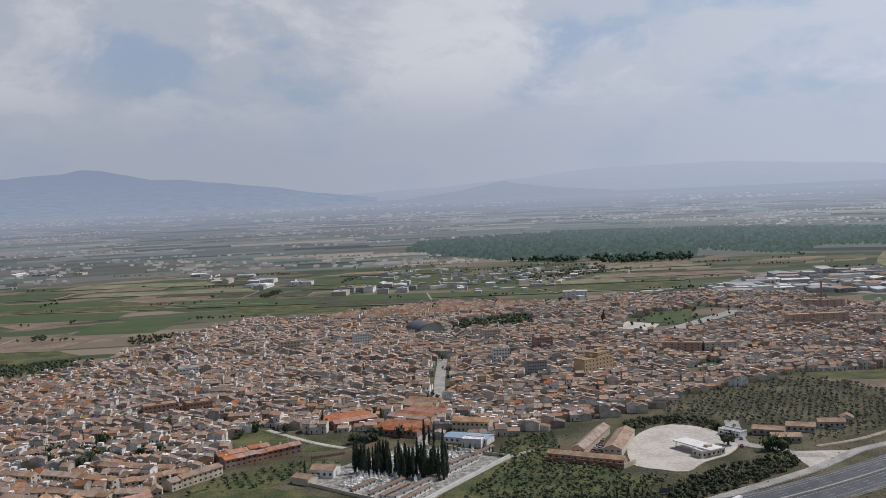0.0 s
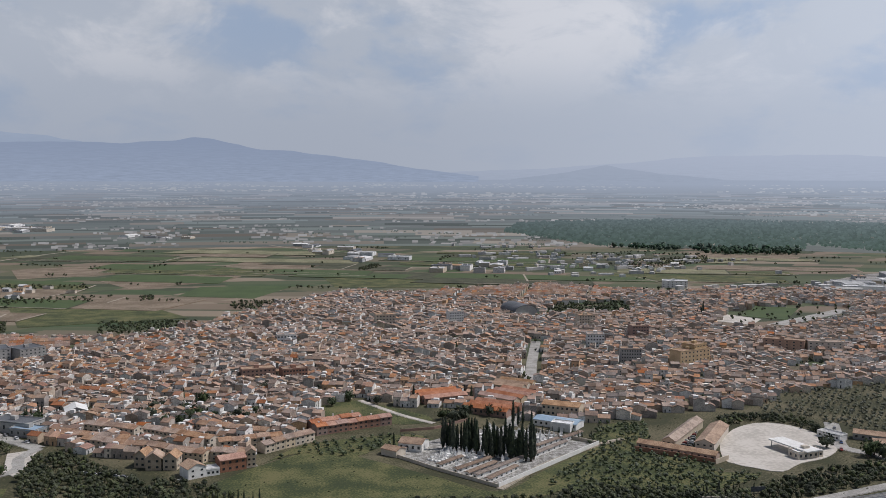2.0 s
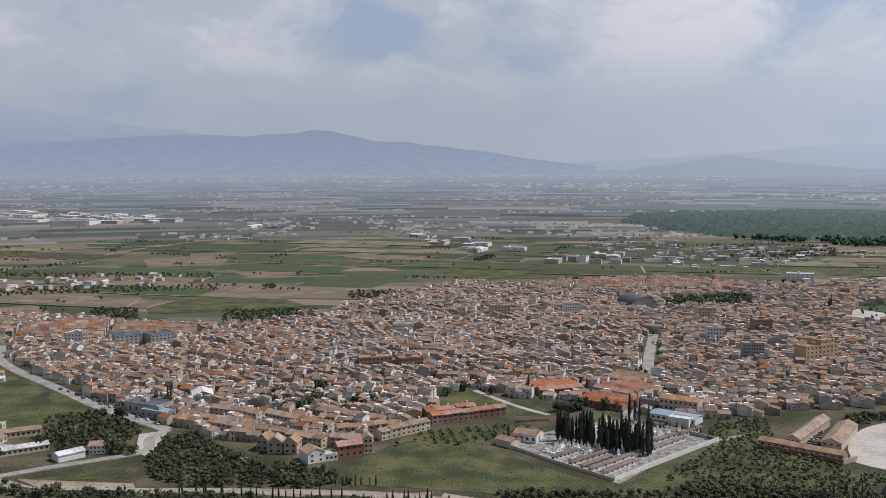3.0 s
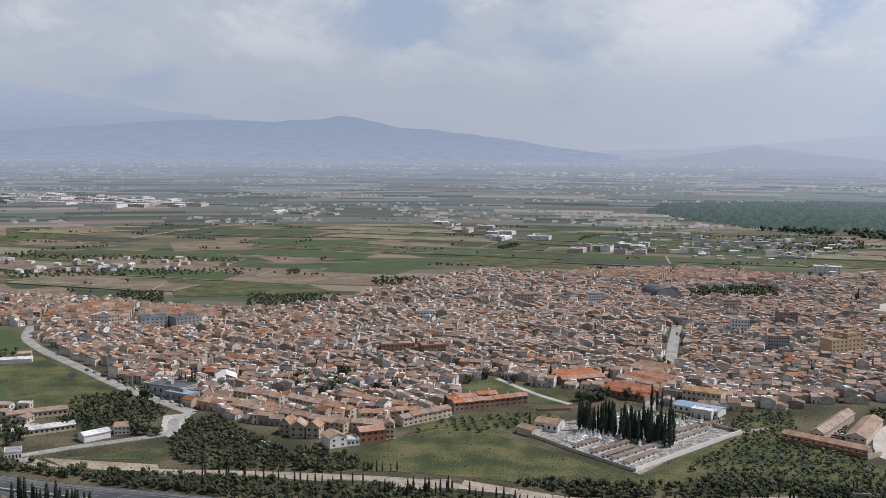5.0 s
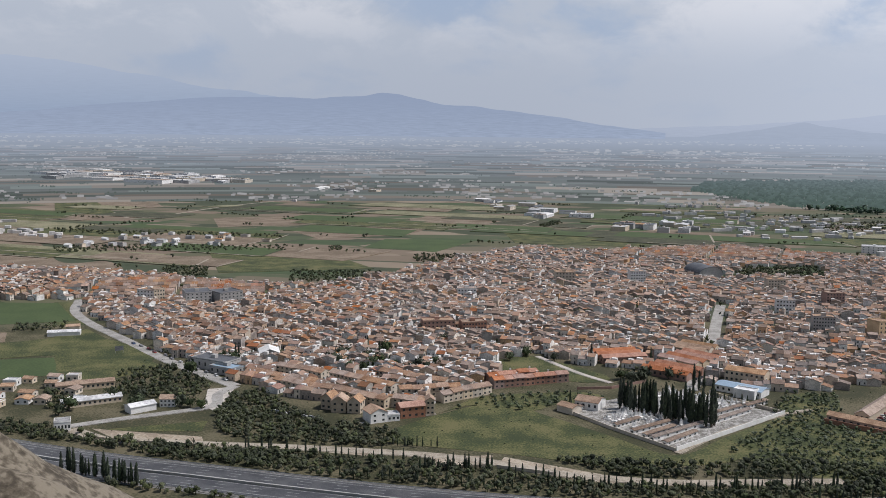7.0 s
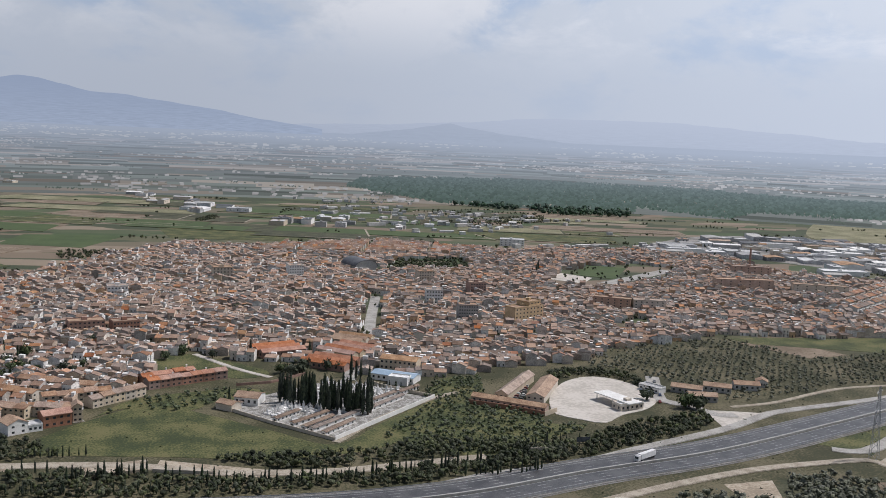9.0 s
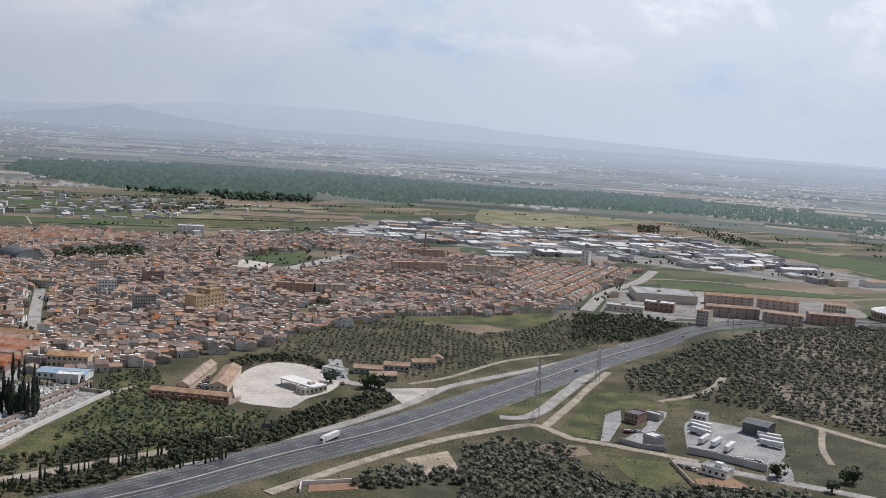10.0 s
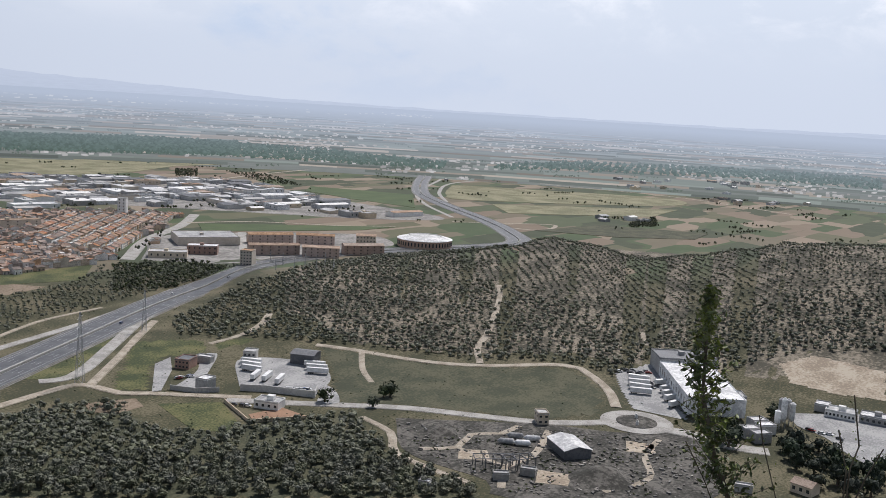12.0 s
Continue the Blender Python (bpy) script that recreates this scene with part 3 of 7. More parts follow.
# ---- patches of ground ----
def patch(name, poly, mat, label, category, lift=0.12, cell=0):
    """A flat piece of ground with its own surface, laid on the land."""
    if cell:
        xs, ys = [q[0] for q in poly], [q[1] for q in poly]
        p = Pile()
        x = min(xs)
        while x < max(xs):
            y = min(ys)
            while y < max(ys):
                if inside((x + cell / 2, y + cell / 2), poly):
                    c = [(x, y), (x + cell, y), (x + cell, y + cell), (x, y + cell)]
                    p.add([(a, b, ground_z(a, b) + lift) for a, b in c], [(0, 1, 2, 3)])
                y += cell
            x += cell
        return tagged(p.make(name, [mat]), label, category, kind="structure")
    line = spline(list(poly) + [poly[0]], 6.0) if len(poly) > 5 else [Vector(q) for q in poly]
    n = len(line)
    v = [(q.x, q.y, ground_z(q.x, q.y) + lift) for q in line] + [(q.x, q.y, ground_z(q.x, q.y) - 0.5) for q in line]
    f = [tuple(range(n))] + [(i, (i + 1) % n, n + (i + 1) % n, n + i) for i in range(n)]
    area = sum(line[i].x * line[(i + 1) % n].y - line[(i + 1) % n].x * line[i].y for i in range(n))
    if area < 0:
        f[0] = tuple(reversed(f[0]))
    return tagged(mesh_object(name, v, f, [mat]), label, category, kind="structure")


M_MEADOW = material("meadow_grass", [(0.032, 0.044, 0.014), (0.068, 0.080, 0.024), (0.135, 0.125, 0.05)], 0.045, 0.95, 0.8, 0.1)
M_DULL = material("dry_meadow", [(0.038, 0.043, 0.022), (0.056, 0.06, 0.031), (0.088, 0.084, 0.048)], 0.05, 0.95, 0.6, 0.1)
M_CROP = material("bright_crop", [(0.045, 0.072, 0.022), (0.065, 0.095, 0.03)], 0.03, 0.9, 0.5)
M_STRAW = material("pale_stubble", [(0.13, 0.13, 0.07), (0.19, 0.18, 0.10), (0.26, 0.24, 0.15)], 0.02, 0.95, 0.4)
M_SOIL = material("ploughed_soil", [(0.14, 0.105, 0.07), (0.19, 0.145, 0.10), (0.25, 0.195, 0.14)], 0.03, 0.95, 0.5)
M_SAND = material("sandy_ground", [(0.26, 0.21, 0.155), (0.36, 0.30, 0.225), (0.44, 0.38, 0.30)], 0.06, 0.95, 0.6, 0.1)
M_ESPL = material("pale_gravel_ground", [(0.42, 0.385, 0.34), (0.50, 0.46, 0.41), (0.56, 0.52, 0.47)], 0.05, 0.95, 0.4)
M_YARD = material("concrete_yard", [(0.22, 0.22, 0.22), (0.30, 0.30, 0.295), (0.37, 0.365, 0.355)], 0.06, 0.9, 0.8)
M_RUBBLE = material("rubble_ground", [(0.028, 0.027, 0.021), (0.06, 0.056, 0.048), (0.13, 0.12, 0.105)], 0.07, 0.95, 0.5, 0.2)
M_CLAY = material("red_clay_ground", [(0.24, 0.14, 0.09), (0.31, 0.19, 0.12)], 0.1, 0.95, 1.0)
M_HILLSOIL = material("dry_olive_soil", [(0.055, 0.05, 0.034), (0.115, 0.10, 0.072), (0.24, 0.205, 0.155)], 0.03, 0.95, 0.4)

MEADOW_R = [(522, 385), (531, 361), (540, 317), (557, 282), (592, 237), (584, 219), (558, 196), (517, 187), (490, 207), (477, 240), (458, 285), (439, 312), (485, 350)]
patch("ground_meadow", MEADOW_R, M_DULL, "dull green meadow inside a bend of track", "meadow", 0.15, 5)
MEADOW_L = [(-81, 536), (-58, 567), (-25, 595), (10, 568), (42, 536), (74, 508), (107, 544), (145, 584), (160, 589), (140, 548), (99, 500), (39, 488), (-5, 496), (-52, 504), (-83, 511)]
patch("ground_grass", MEADOW_L, M_MEADOW, "fresh green meadow below the cemetery", "meadow")
ESPL = [(230, 592), (251, 623), (273, 638), (289, 635), (301, 615), (301, 578), (283, 555), (261, 544), (243, 529), (231, 537), (219, 550), (222, 570)]
patch("ground_parking", ESPL, M_ESPL, "pale gravel parking ground", "parking ground", 0.3)
patch("ground_slip", [(320, 549), (313, 510), (347, 525), (361, 536), (345, 542)], M_ESPL, "pale gravel junction", "junction", 0.24)
patch("ground_verge", [(353, 477), (373, 453), (440, 502), (484, 537), (407, 496)], M_MEADOW, "grassy verge by the motorway", "verge", 0.1)
patch("ground_yard_a", [(384, 404), (426, 446), (444, 451), (424, 429), (389, 402)], M_YARD, "pale concrete drive of the builder's yard", "yard", 0.35)
patch("ground_yard_b", [(396, 401), (415, 408), (435, 418), (460, 440), (470, 435), (445, 416), (403, 390)], M_YARD, "pale concrete builder's yard", "yard", 0.33)
patch("ground_yard_c", [(425, 375), (464, 412), (481, 403), (492, 369), (474, 344), (448, 336), (435, 354)], M_YARD, "grey concrete lorry yard", "yard", 0.33)
patch("ground_drive", [(467, 356), (457, 329), (437, 311), (431, 322), (449, 331), (455, 349)], M_YARD, "concrete drive of the lorry yard", "drive", 0.40)
patch("ground_terrace", [(389, 336), (410, 330), (407, 310), (381, 325)], M_CLAY, "red clay terrace of a villa", "terrace", 0.3)
patch("ground_soil_a", [(346, 415), (370, 402), (363, 388), (343, 389), (338, 401)], M_SOIL, "bare brown soil clearing", "clearing", 0.1)
patch("ground_grass_b", [(371, 386), (396, 362), (378, 334), (361, 326), (352, 341)], M_MEADOW, "grassy clearing among olive trees", "clearing", 0.1)
patch("ground_grass_c", [(373, 423), (385, 410), (419, 444), (442, 455), (476, 443), (505, 433), (507, 445), (476, 485), (457, 498)], M_MEADOW, "rough grass below the olive hill", "grass", 0.1, 5)
patch("ground_works", [(437, 272), (481, 203), (496, 165), (517, 127), (436, 96), (376, 172), (388, 190), (396, 239)], M_RUBBLE, "grey rubble ground of a works yard", "rubble yard", 0.1)
patch("ground_yard_d", [(606, 206), (642, 194), (601, 158), (544, 140), (544, 172), (576, 191)], M_YARD, "concrete yard of a lorry depot", "yard", 0.33, 2)
patch("ground_yard_e", [(597, 91), (617, 40), (535, 32), (542, 49), (567, 67), (577, 84)], M_YARD, "pale yard of the concrete works", "yard", 0.3)
patch("ground_sand", [(675, 114), (699, 96), (691, 49), (647, 44), (642, 72), (647, 101)], M_SAND, "bare sandy slope", "sand slope", 0.3, 2)
patch("ground_soil_b", [(261, 422), (290, 424), (279, 396), (259, 396)], M_SAND, "sandy clearing in olive trees", "clearing", 0.1)
patch("ground_clay", [(199, 407), (221, 400), (218, 392), (194, 398)], M_CLAY, "red clay floor of a walled plot", "plot", 0.2)
patch("ground_ochre", [(461, 743), (511, 744), (535, 691), (492, 682)], M_SOIL, "ochre bare field above olive trees", "field", 0.1)
patch("ground_lot", [(461, 764), (637, 753), (577, 696), (475, 736)], M_MEADOW, "grass field behind olive trees", "field", 0.14)
patch("ground_field_a", [(-399, 747), (-385, 776), (-270, 657), (-292, 616), (-328, 612)], M_MEADOW, "green field at the edge of town", "field")
patch("ground_field_b", [(-477, 894), (-456, 897), (-428, 842), (-394, 794), (-420, 786)], M_MEADOW, "green field beside the street", "field")
patch("ground_field_c", [(-246, 510), (-222, 522), (-193, 534), (-190, 515), (-226, 510)], M_MEADOW, "grass plot beside lane", "field")
patch("ground_junction", [(-217, 602), (-201, 611), (-198, 590), (-195, 553), (-206, 564)], M_ESPL, "pale gravel forecourt at a junction", "junction", 0.25)
PARK = [(-30, 710), (-10, 731), (48, 675), (35, 654), (4, 663), (-29, 675)]
patch("ground_park", PARK, M_MEADOW, "walled green park in town", "park", 0.15)
road([(-1, 728), (28, 681), (50, 655)], 4, M_ESPL, "pale path across the park")
SPORT = [(469, 1144), (519, 1235), (573, 1212), (509, 1108)]
patch("ground_sports", SPORT, M_CROP, "green football pitch", "football pitch", 0.3)
patch("ground_sports_b", [(415, 1111), (456, 1159), (482, 1118), (452, 1073)], M_ESPL, "pale ground beside the football pitch", "ground", 0.3)
patch("ground_terrace_b", [(-253, 511), (-186, 505), (-180, 492), (-228, 492)], M_SAND, "pale pinkish bare terrace", "terrace", 0.2)
patch("ground_terrace_c", [(-56, 488), (-23, 495), (-23, 479), (-54, 471)], M_SAND, "pale pinkish bare terrace", "terrace", 0.2)
patch("ground_terrace_d", [(-17, 493), (43, 469), (37, 460), (-20, 477)], M_SAND, "pale pinkish bare terrace", "terrace", 0.22)
patch("ground_terrace_e", [(-112, 497), (-87, 496), (-88, 485), (-110, 488)], M_SAND, "pale pinkish bare terrace", "terrace", 0.2)
patch("ground_field_d", [(-553, 882), (-470, 890), (-412, 808), (-463, 785), (-500, 772)], M_CROP, "fresh green field behind the edge of town", "field", 0.13)
patch("ground_field_e", [(-440, 645), (-361, 673), (-331, 624), (-358, 613), (-400, 590)], M_CROP, "bright green crop field beside the town", "field", 0.16)
patch("ground_field_f", [(-470, 690), (-423, 716), (-374, 747), (-319, 718), (-285, 672), (-332, 630), (-364, 677), (-416, 660)], M_MEADOW, "dry yellowish meadow beside the street", "field", 0.18)
patch("ground_field_g", [(-458, 746), (-444, 752), (-426, 718), (-437, 711)], M_SOIL, "bare brown garden plot", "plot", 0.22)
patch("ground_field_h", [(-470, 752), (-461, 746), (-440, 712), (-455, 705)], M_STRAW, "straw-coloured garden plot", "plot", 0.22)
patch("ground_field_i", [(-700, 1093), (-585, 1108), (-504, 1106), (-561, 1189), (-615, 1173), (-781, 1400), (-900, 1383)], M_SOIL, "large ploughed brown field behind the town", "field", 0.14)
M_LOT = material("worn_paved_lot", [(0.15, 0.145, 0.135), (0.22, 0.21, 0.195), (0.31, 0.295, 0.275)], 0.03, 0.95, 0.25)
patch("ground_estate_a", [(690, 1360), (700, 1450), (990, 1672), (1280, 1500), (1490, 1340), (1400, 1050), (1330, 760), (1205, 815), (1080, 1010), (1000, 1130), (920, 1200), (810, 1350)], M_LOT, "pale paved ground of the industrial estate", "paving", 0.12)
patch("ground_estate_b", [(690, 745), (740, 790), (800, 845), (880, 850), (1045, 727), (1000, 640), (900, 662), (800, 668), (745, 668)], M_LOT, "pale paved ground among flats and works", "paving", 0.13)
# fields of the plain
for k, (poly, m, what) in enumerate((
        ([(-248, 1515), (-104, 1516), (-150, 1361), (-262, 1397)], M_CROP, "bright green crop field"),
        ([(-78, 1734), (131, 1673), (176, 1471), (-40, 1495)], M_MEADOW, "green field"),
        ([(-430, 1616), (-192, 1744), (-221, 1580), (-353, 1496)], M_SOIL, "ploughed brown field"),
        ([(-637, 1816), (-493, 1899), (-426, 1719), (-569, 1649)], M_SOIL, "ploughed brown field"),
        ([(-536, 1224), (-438, 1269), (-411, 1188), (-476, 1168)], M_SOIL, "ploughed brown field"),
        ([(-1189, 2421), (-1016, 2399), (-835, 2059), (-925, 1930)], M_SOIL, "ploughed brown field"),
        ([(-481, 1346), (-319, 1353), (-207, 1178), (-385, 1113)], M_MEADOW, "dark green field"),
        ([(-1236, 2340), (-1185, 2399), (-875, 1898), (-946, 1789)], M_MEADOW, "dark green field"),
        ([(748, 2140), (944, 1995), (902, 1933), (694, 1984)], M_SOIL, "brown field before the wood"),
        ([(100, 1639), (161, 1679), (180, 1583), (121, 1539)], M_YARD, "pale concrete square"),
        ([(1564, 1207), (1624, 1000), (1415, 865), (1432, 1015), (1472, 1149)], M_CROP, "bright green field"),
        ([(1933, 1086), (2017, 953), (2170, 653), (1975, 593), (1650, 874), (1698, 966)], M_STRAW, "pale yellowish field"),
        ([(1613, 818), (1910, 549), (1700, 539), (1497, 725)], M_STRAW, "pale stubble field"),
        ([(946, 916), (1157, 738), (1083, 746), (896, 858)], M_CROP, "green strip of field"),
        ([(1473, 2070), (1650, 1995), (1819, 1862), (1859, 1695), (1647, 1675), (1354, 1559), (1174, 1650)], M_STRAW, "pale green field"),
        ([(1310, 590), (1486, 552), (1540, 390), (1440, 384), (1352, 475)], M_DULL, "dark green field"),
)):
    patch("ground_plain_%d" % k, poly, m, what + " on the plain", "field", 0.2 + 0.02 * k)
patch("ground_front", [(302, 424), (324, 404), (346, 378), (340, 352), (359, 326), (377, 327), (424, 295), (391, 248), (378, 209), (368, 184), (242, 341), (215, 392), (249, 405)], M_DULL, "rough dark grass under olive trees", "grass", 0.06, 6)


def plain_fields():
    """Long fields, farm tracks and ditches on the plain, all laid along the same two ways."""
    rng = random.Random(57)
    way, side = Vector((0.9656, -0.26)), Vector((0.26, 0.9656))
    kinds = ((M_CROP, "bright green crop field"), (M_MEADOW, "green field"), (M_SOIL, "ploughed brown field"), (M_STRAW, "pale stubble field"), (M_DULL, "dark green field"), (M_SOIL, "bare brown field"))
    tracks, ditches = Pile(), Pile()
    made = 0
    while made < 64:
        a, D = radians(rng.uniform(-34, 24)), rng.uniform(1300, 2250)
        c = Vector((D * math.sin(a), D * math.cos(a)))
        l, w = rng.uniform(70, 190), rng.uniform(22, 60)
        quad = [c + way * x + side * y for x, y in ((-l, -w), (l, -w), (l * rng.uniform(0.8, 1.1), w), (-l * rng.uniform(0.8, 1.1), w))]
        if any(inside(q, TOWN_EDGE) or q.length > 2380 or near_road(q.x, q.y, 4) for q in quad + [c]):
            continue
        m, what = kinds[rng.randrange(len(kinds))]
        patch("ground_strip_%d" % made, [tuple(q) for q in quad], m, what + " on the plain", "field", 0.53 + 0.006 * made)
        made += 1
        for i, j in ((0, 1), (1, 2)):
            if rng.random() < 0.7:
                ribbon([quad[i].lerp(quad[j], t / 6) for t in range(7)], -1.6, 1.6, 0.93 + 0.002 * made, tracks if rng.random() < 0.55 else ditches)
    tagged(tracks.make("ground_tracks", [M_TRACK]), "pale farm tracks between fields", "tracks", kind="structure")
    tagged(ditches.make("ground_ditches", [M_DULL]), "dark grassy ditches between fields", "ditches", kind="structure")


TOWN_EDGE = [(-700, 850), (-700, 1110), (-480, 1130), (-240, 1090), (-120, 1270), (-20, 1460), (290, 1520), (440, 1420), (690, 1440), (800, 1340), (1000, 960), (700, 700), (0, 500)]
plain_fields()
HILL_GROUND = [(590, 495), (546, 378), (575, 305), (625, 248), (640, 150), (700, -80), (1280, -80), (1290, 300), (1180, 500), (1060, 600), (880, 620), (700, 560)]
patch("ground_hill", HILL_GROUND, M_HILLSOIL, "pale dry soil under olive trees", "soil", 0.08, 10)


# ---- things: helpers ----
def empty(name, m=None):
    ob = new(name)
    if m is not None:
        ob.matrix_basis = m
    return ob


def part(name, pile, mats, parent, label="", smooth=False):
    return pile.make(name, mats if isinstance(mats, list) else [mats], parent, label, smooth)


def frame_of(p0, p1):
    """Origin, length and turn of a front edge, with the depth going away from the hilltop."""
    a, b = Vector(p0), Vector(p1)
    d = b - a
    left = Vector((-d.y, d.x))
    if left.dot(a + b) < 0:
        a, b = b, a
        d = b - a
    return a, d.length, math.atan2(d.y, d.x)


M_BRICK = material("red_brown_brick", [(0.26, 0.145, 0.105), (0.34, 0.20, 0.15)], 0.2, 0.9, 1.5, 0, 0.15)
M_BRICKP = material("pale_brick", [(0.42, 0.30, 0.24), (0.52, 0.39, 0.32)], 0.2, 0.9, 1.5, 0, 0.15)
M_OCHRE = material("ochre_render", [(0.42, 0.31, 0.19), (0.52, 0.40, 0.26)], 0.2, 0.9, 1.5, 0, 0.15)
M_CREAM = material("cream_render", [(0.50, 0.42, 0.32), (0.60, 0.52, 0.42)], 0.2, 0.9, 1.5, 0, 0.15)
M_REDROOF = material("red_tile_roof", [(0.29, 0.125, 0.075), (0.37, 0.175, 0.11), (0.45, 0.23, 0.15)], 0.2, 0.85, 1.2, 0.05, 0.1)
M_BROWNROOF = material("brown_tile_roof", [(0.25, 0.16, 0.105), (0.34, 0.225, 0.15), (0.42, 0.29, 0.20)], 0.2, 0.85, 1.2, 0.05, 0.15)
M_OCHREROOF = material("ochre_tile_roof", [(0.24, 0.145, 0.095), (0.315, 0.20, 0.135), (0.39, 0.265, 0.185)], 0.2, 0.85, 1.2, 0.05, 0.2)
M_GREYWALL = material("grey_render", [(0.34, 0.33, 0.32), (0.45, 0.44, 0.42)], 0.1, 0.9, 1.0, 0, 0.25)
M_PALE = material("pale_metal_sheet", [(0.36, 0.36, 0.365), (0.48, 0.48, 0.48), (0.62, 0.62, 0.61)], 0.08, 0.85, 0.6, 0, 0.45)
M_BLUE = material("blue_metal_sheet", [(0.26, 0.36, 0.46), (0.34, 0.44, 0.54)], 0.1, 0.5, 0.8)
M_DARKROOF = material("dark_sheet", [(0.08, 0.085, 0.095), (0.13, 0.135, 0.145)], 0.1, 0.6, 0.8)
M_STONE = material("white_marble", [(0.56, 0.55, 0.53), (0.80, 0.79, 0.77)], 0.5, 0.6, 2.0, 0, 0.25)

FOOT = []


def building(name, p0, p1, depth, h, wall, roof_mat, label, category="building", roof="gable", rise=1.8, floors=0, bays=0, group="", along=None, lift=0.0):
    """A block on the ground with its front edge from p0 to p1: walls, roof and windows as parts."""
    a, w, turn = frame_of(p0, p1)
    root = tagged(empty(name, Matrix.Translation((a.x, a.y, ground_z(a.x, a.y) + lift)) @ Matrix.Rotation(turn, 4, "Z")), label, category, group)
    c, e = (0, 0, 0), (1, 0)
    dx, dy = Vector((math.cos(turn), math.sin(turn))), Vector((-math.sin(turn), math.cos(turn)))
    FOOT.append([tuple(a - dx * 3 - dy * 3), tuple(a + dx * (w + 3) - dy * 3), tuple(a + dx * (w + 3) + dy * (depth + 3)), tuple(a - dx * 3 + dy * (depth + 3))])
    walls, tiles = Pile(), Pile()
    if roof == "gable":
        along = w >= depth if along is None else along
        if along:
            m = depth / 2
            walls.add([(0, 0, -1), (w, 0, -1), (w, depth, -1), (0, depth, -1), (0, 0, h), (w, 0, h), (w, depth, h), (0, depth, h), (0, m, h + rise), (w, m, h + rise)],
                      [(0, 1, 5, 4), (1, 2, 6, 9, 5), (2, 3, 7, 6), (3, 0, 4, 8, 7)])
            planes = [[(-0.4, -0.5, h - 0.2), (w + 0.4, -0.5, h - 0.2), (w + 0.4, m, h + rise), (-0.4, m, h + rise)], [(-0.4, m, h + rise), (w + 0.4, m, h + rise), (w + 0.4, depth + 0.5, h - 0.2), (-0.4, depth + 0.5, h - 0.2)]]
        else:
            m = w / 2
            walls.add([(0, 0, -1), (w, 0, -1), (w, depth, -1), (0, depth, -1), (0, 0, h), (w, 0, h), (w, depth, h), (0, depth, h), (m, 0, h + rise), (m, depth, h + rise)],
                      [(0, 1, 5, 8, 4), (1, 2, 6, 5), (2, 3, 7, 9, 6), (3, 0, 4, 7)])
            planes = [[(-0.5, depth + 0.4, h - 0.2), (-0.5, -0.4, h - 0.2), (m, -0.4, h + rise), (m, depth + 0.4, h + rise)], [(m, depth + 0.4, h + rise), (m, -0.4, h + rise), (w + 0.5, -0.4, h - 0.2), (w + 0.5, depth + 0.4, h - 0.2)]]
        for q in planes:
            q = [(x, y, z + 0.08) for x, y, z in q]
            tiles.add(q + [(x, y, z + 0.3) for x, y, z in q], [(4, 5, 6, 7), (0, 1, 5, 4), (1, 2, 6, 5), (2, 3, 7, 6), (3, 0, 4, 7), (3, 2, 1, 0)])
    else:
        walls.box(c, e, 0, w, 0, depth, -1, h, base=False)
        tiles.box(c, e, -0.15, w + 0.15, -0.15, depth + 0.15, h, h + 0.3)
        for x0, x1, y0, y1 in ((0, w, 0, 0.25), (0, w, depth - 0.25, depth), (0, 0.25, 0.25, depth - 0.25), (w - 0.25, w, 0.25, depth - 0.25)):
            walls.box(c, e, x0, x1, y0, y1, h + 0.3, h + 0.95)
        if w > 14 and depth > 8:
            walls.box(c, e, w * 0.4, w * 0.4 + 4, depth * 0.4, depth * 0.4 + 3.5, h + 0.3, h + 2.8)
    part("wall", walls, wall, root)
    part("roof", tiles, roof_mat, root)
    if floors and bays:
        for side in ((0, 1) if a.length < 800 else (0,)):
            for k in range(floors):
                n = (bays if a.length < 900 else min(bays, 6)) if side == 0 else max(1, int(bays * depth / w))
                for j in range(n):
                    q = Pile()
                    z = (k + 0.36) * h / floors
                    z1 = z + 0.38 * h / floors
                    if side == 0:
                        x = (j + 0.5) * w / n
                        hw2 = min(0.75, 0.26 * w / n)
                        q.box(c, e, x - hw2, x + hw2, -0.06, 0.05, z, z1)
                    else:
                        y = (j + 0.5) * depth / n
                        s = 0 if (a + dx * w / 2).x > 0 else w
                        q.box(c, e, s - 0.06, s + 0.06, y - 0.7, y + 0.7, z, z1)
                    part("window", q, M_GLASS, root)
    return root


# ---- landmarks ----
SW = "white rendered"
building("school", *[(173, 584), (212, 552)], 7, 3.6, M_BRICKP, M_BROWNROOF, "long brick school wing with brown tile roof", "school", floors=1, bays=12)
building("school", *[(189, 584), (196, 579)], 62, 5, M_CREAM, M_BROWNROOF, "cream school wing with ochre tile roof", "school", floors=2, bays=3, rise=2.6)
building("school", *[(208, 577), (218, 571)], 52, 5, M_CREAM, M_BROWNROOF, "cream school wing with ochre tile roof and terraces", "school", floors=2, bays=3, rise=2.6)
building("hall", *[(118, 646), (144, 628)], 14, 4.2, M_WHITE, M_BLUE, "low white hall with pale blue sheet roof", "hall", rise=1.2, floors=1, bays=8)
building("hall", *[(127, 631), (139, 624)], 9, 5, M_WHITE, M_PALE, "white flat-roofed annex of plaster", "hall", "flat")
building("hall", *[(129, 673), (153, 660)], 14, 8, M_CREAM, M_BROWNROOF, "cream hall with tiled roof", "hall", floors=2, bays=8)
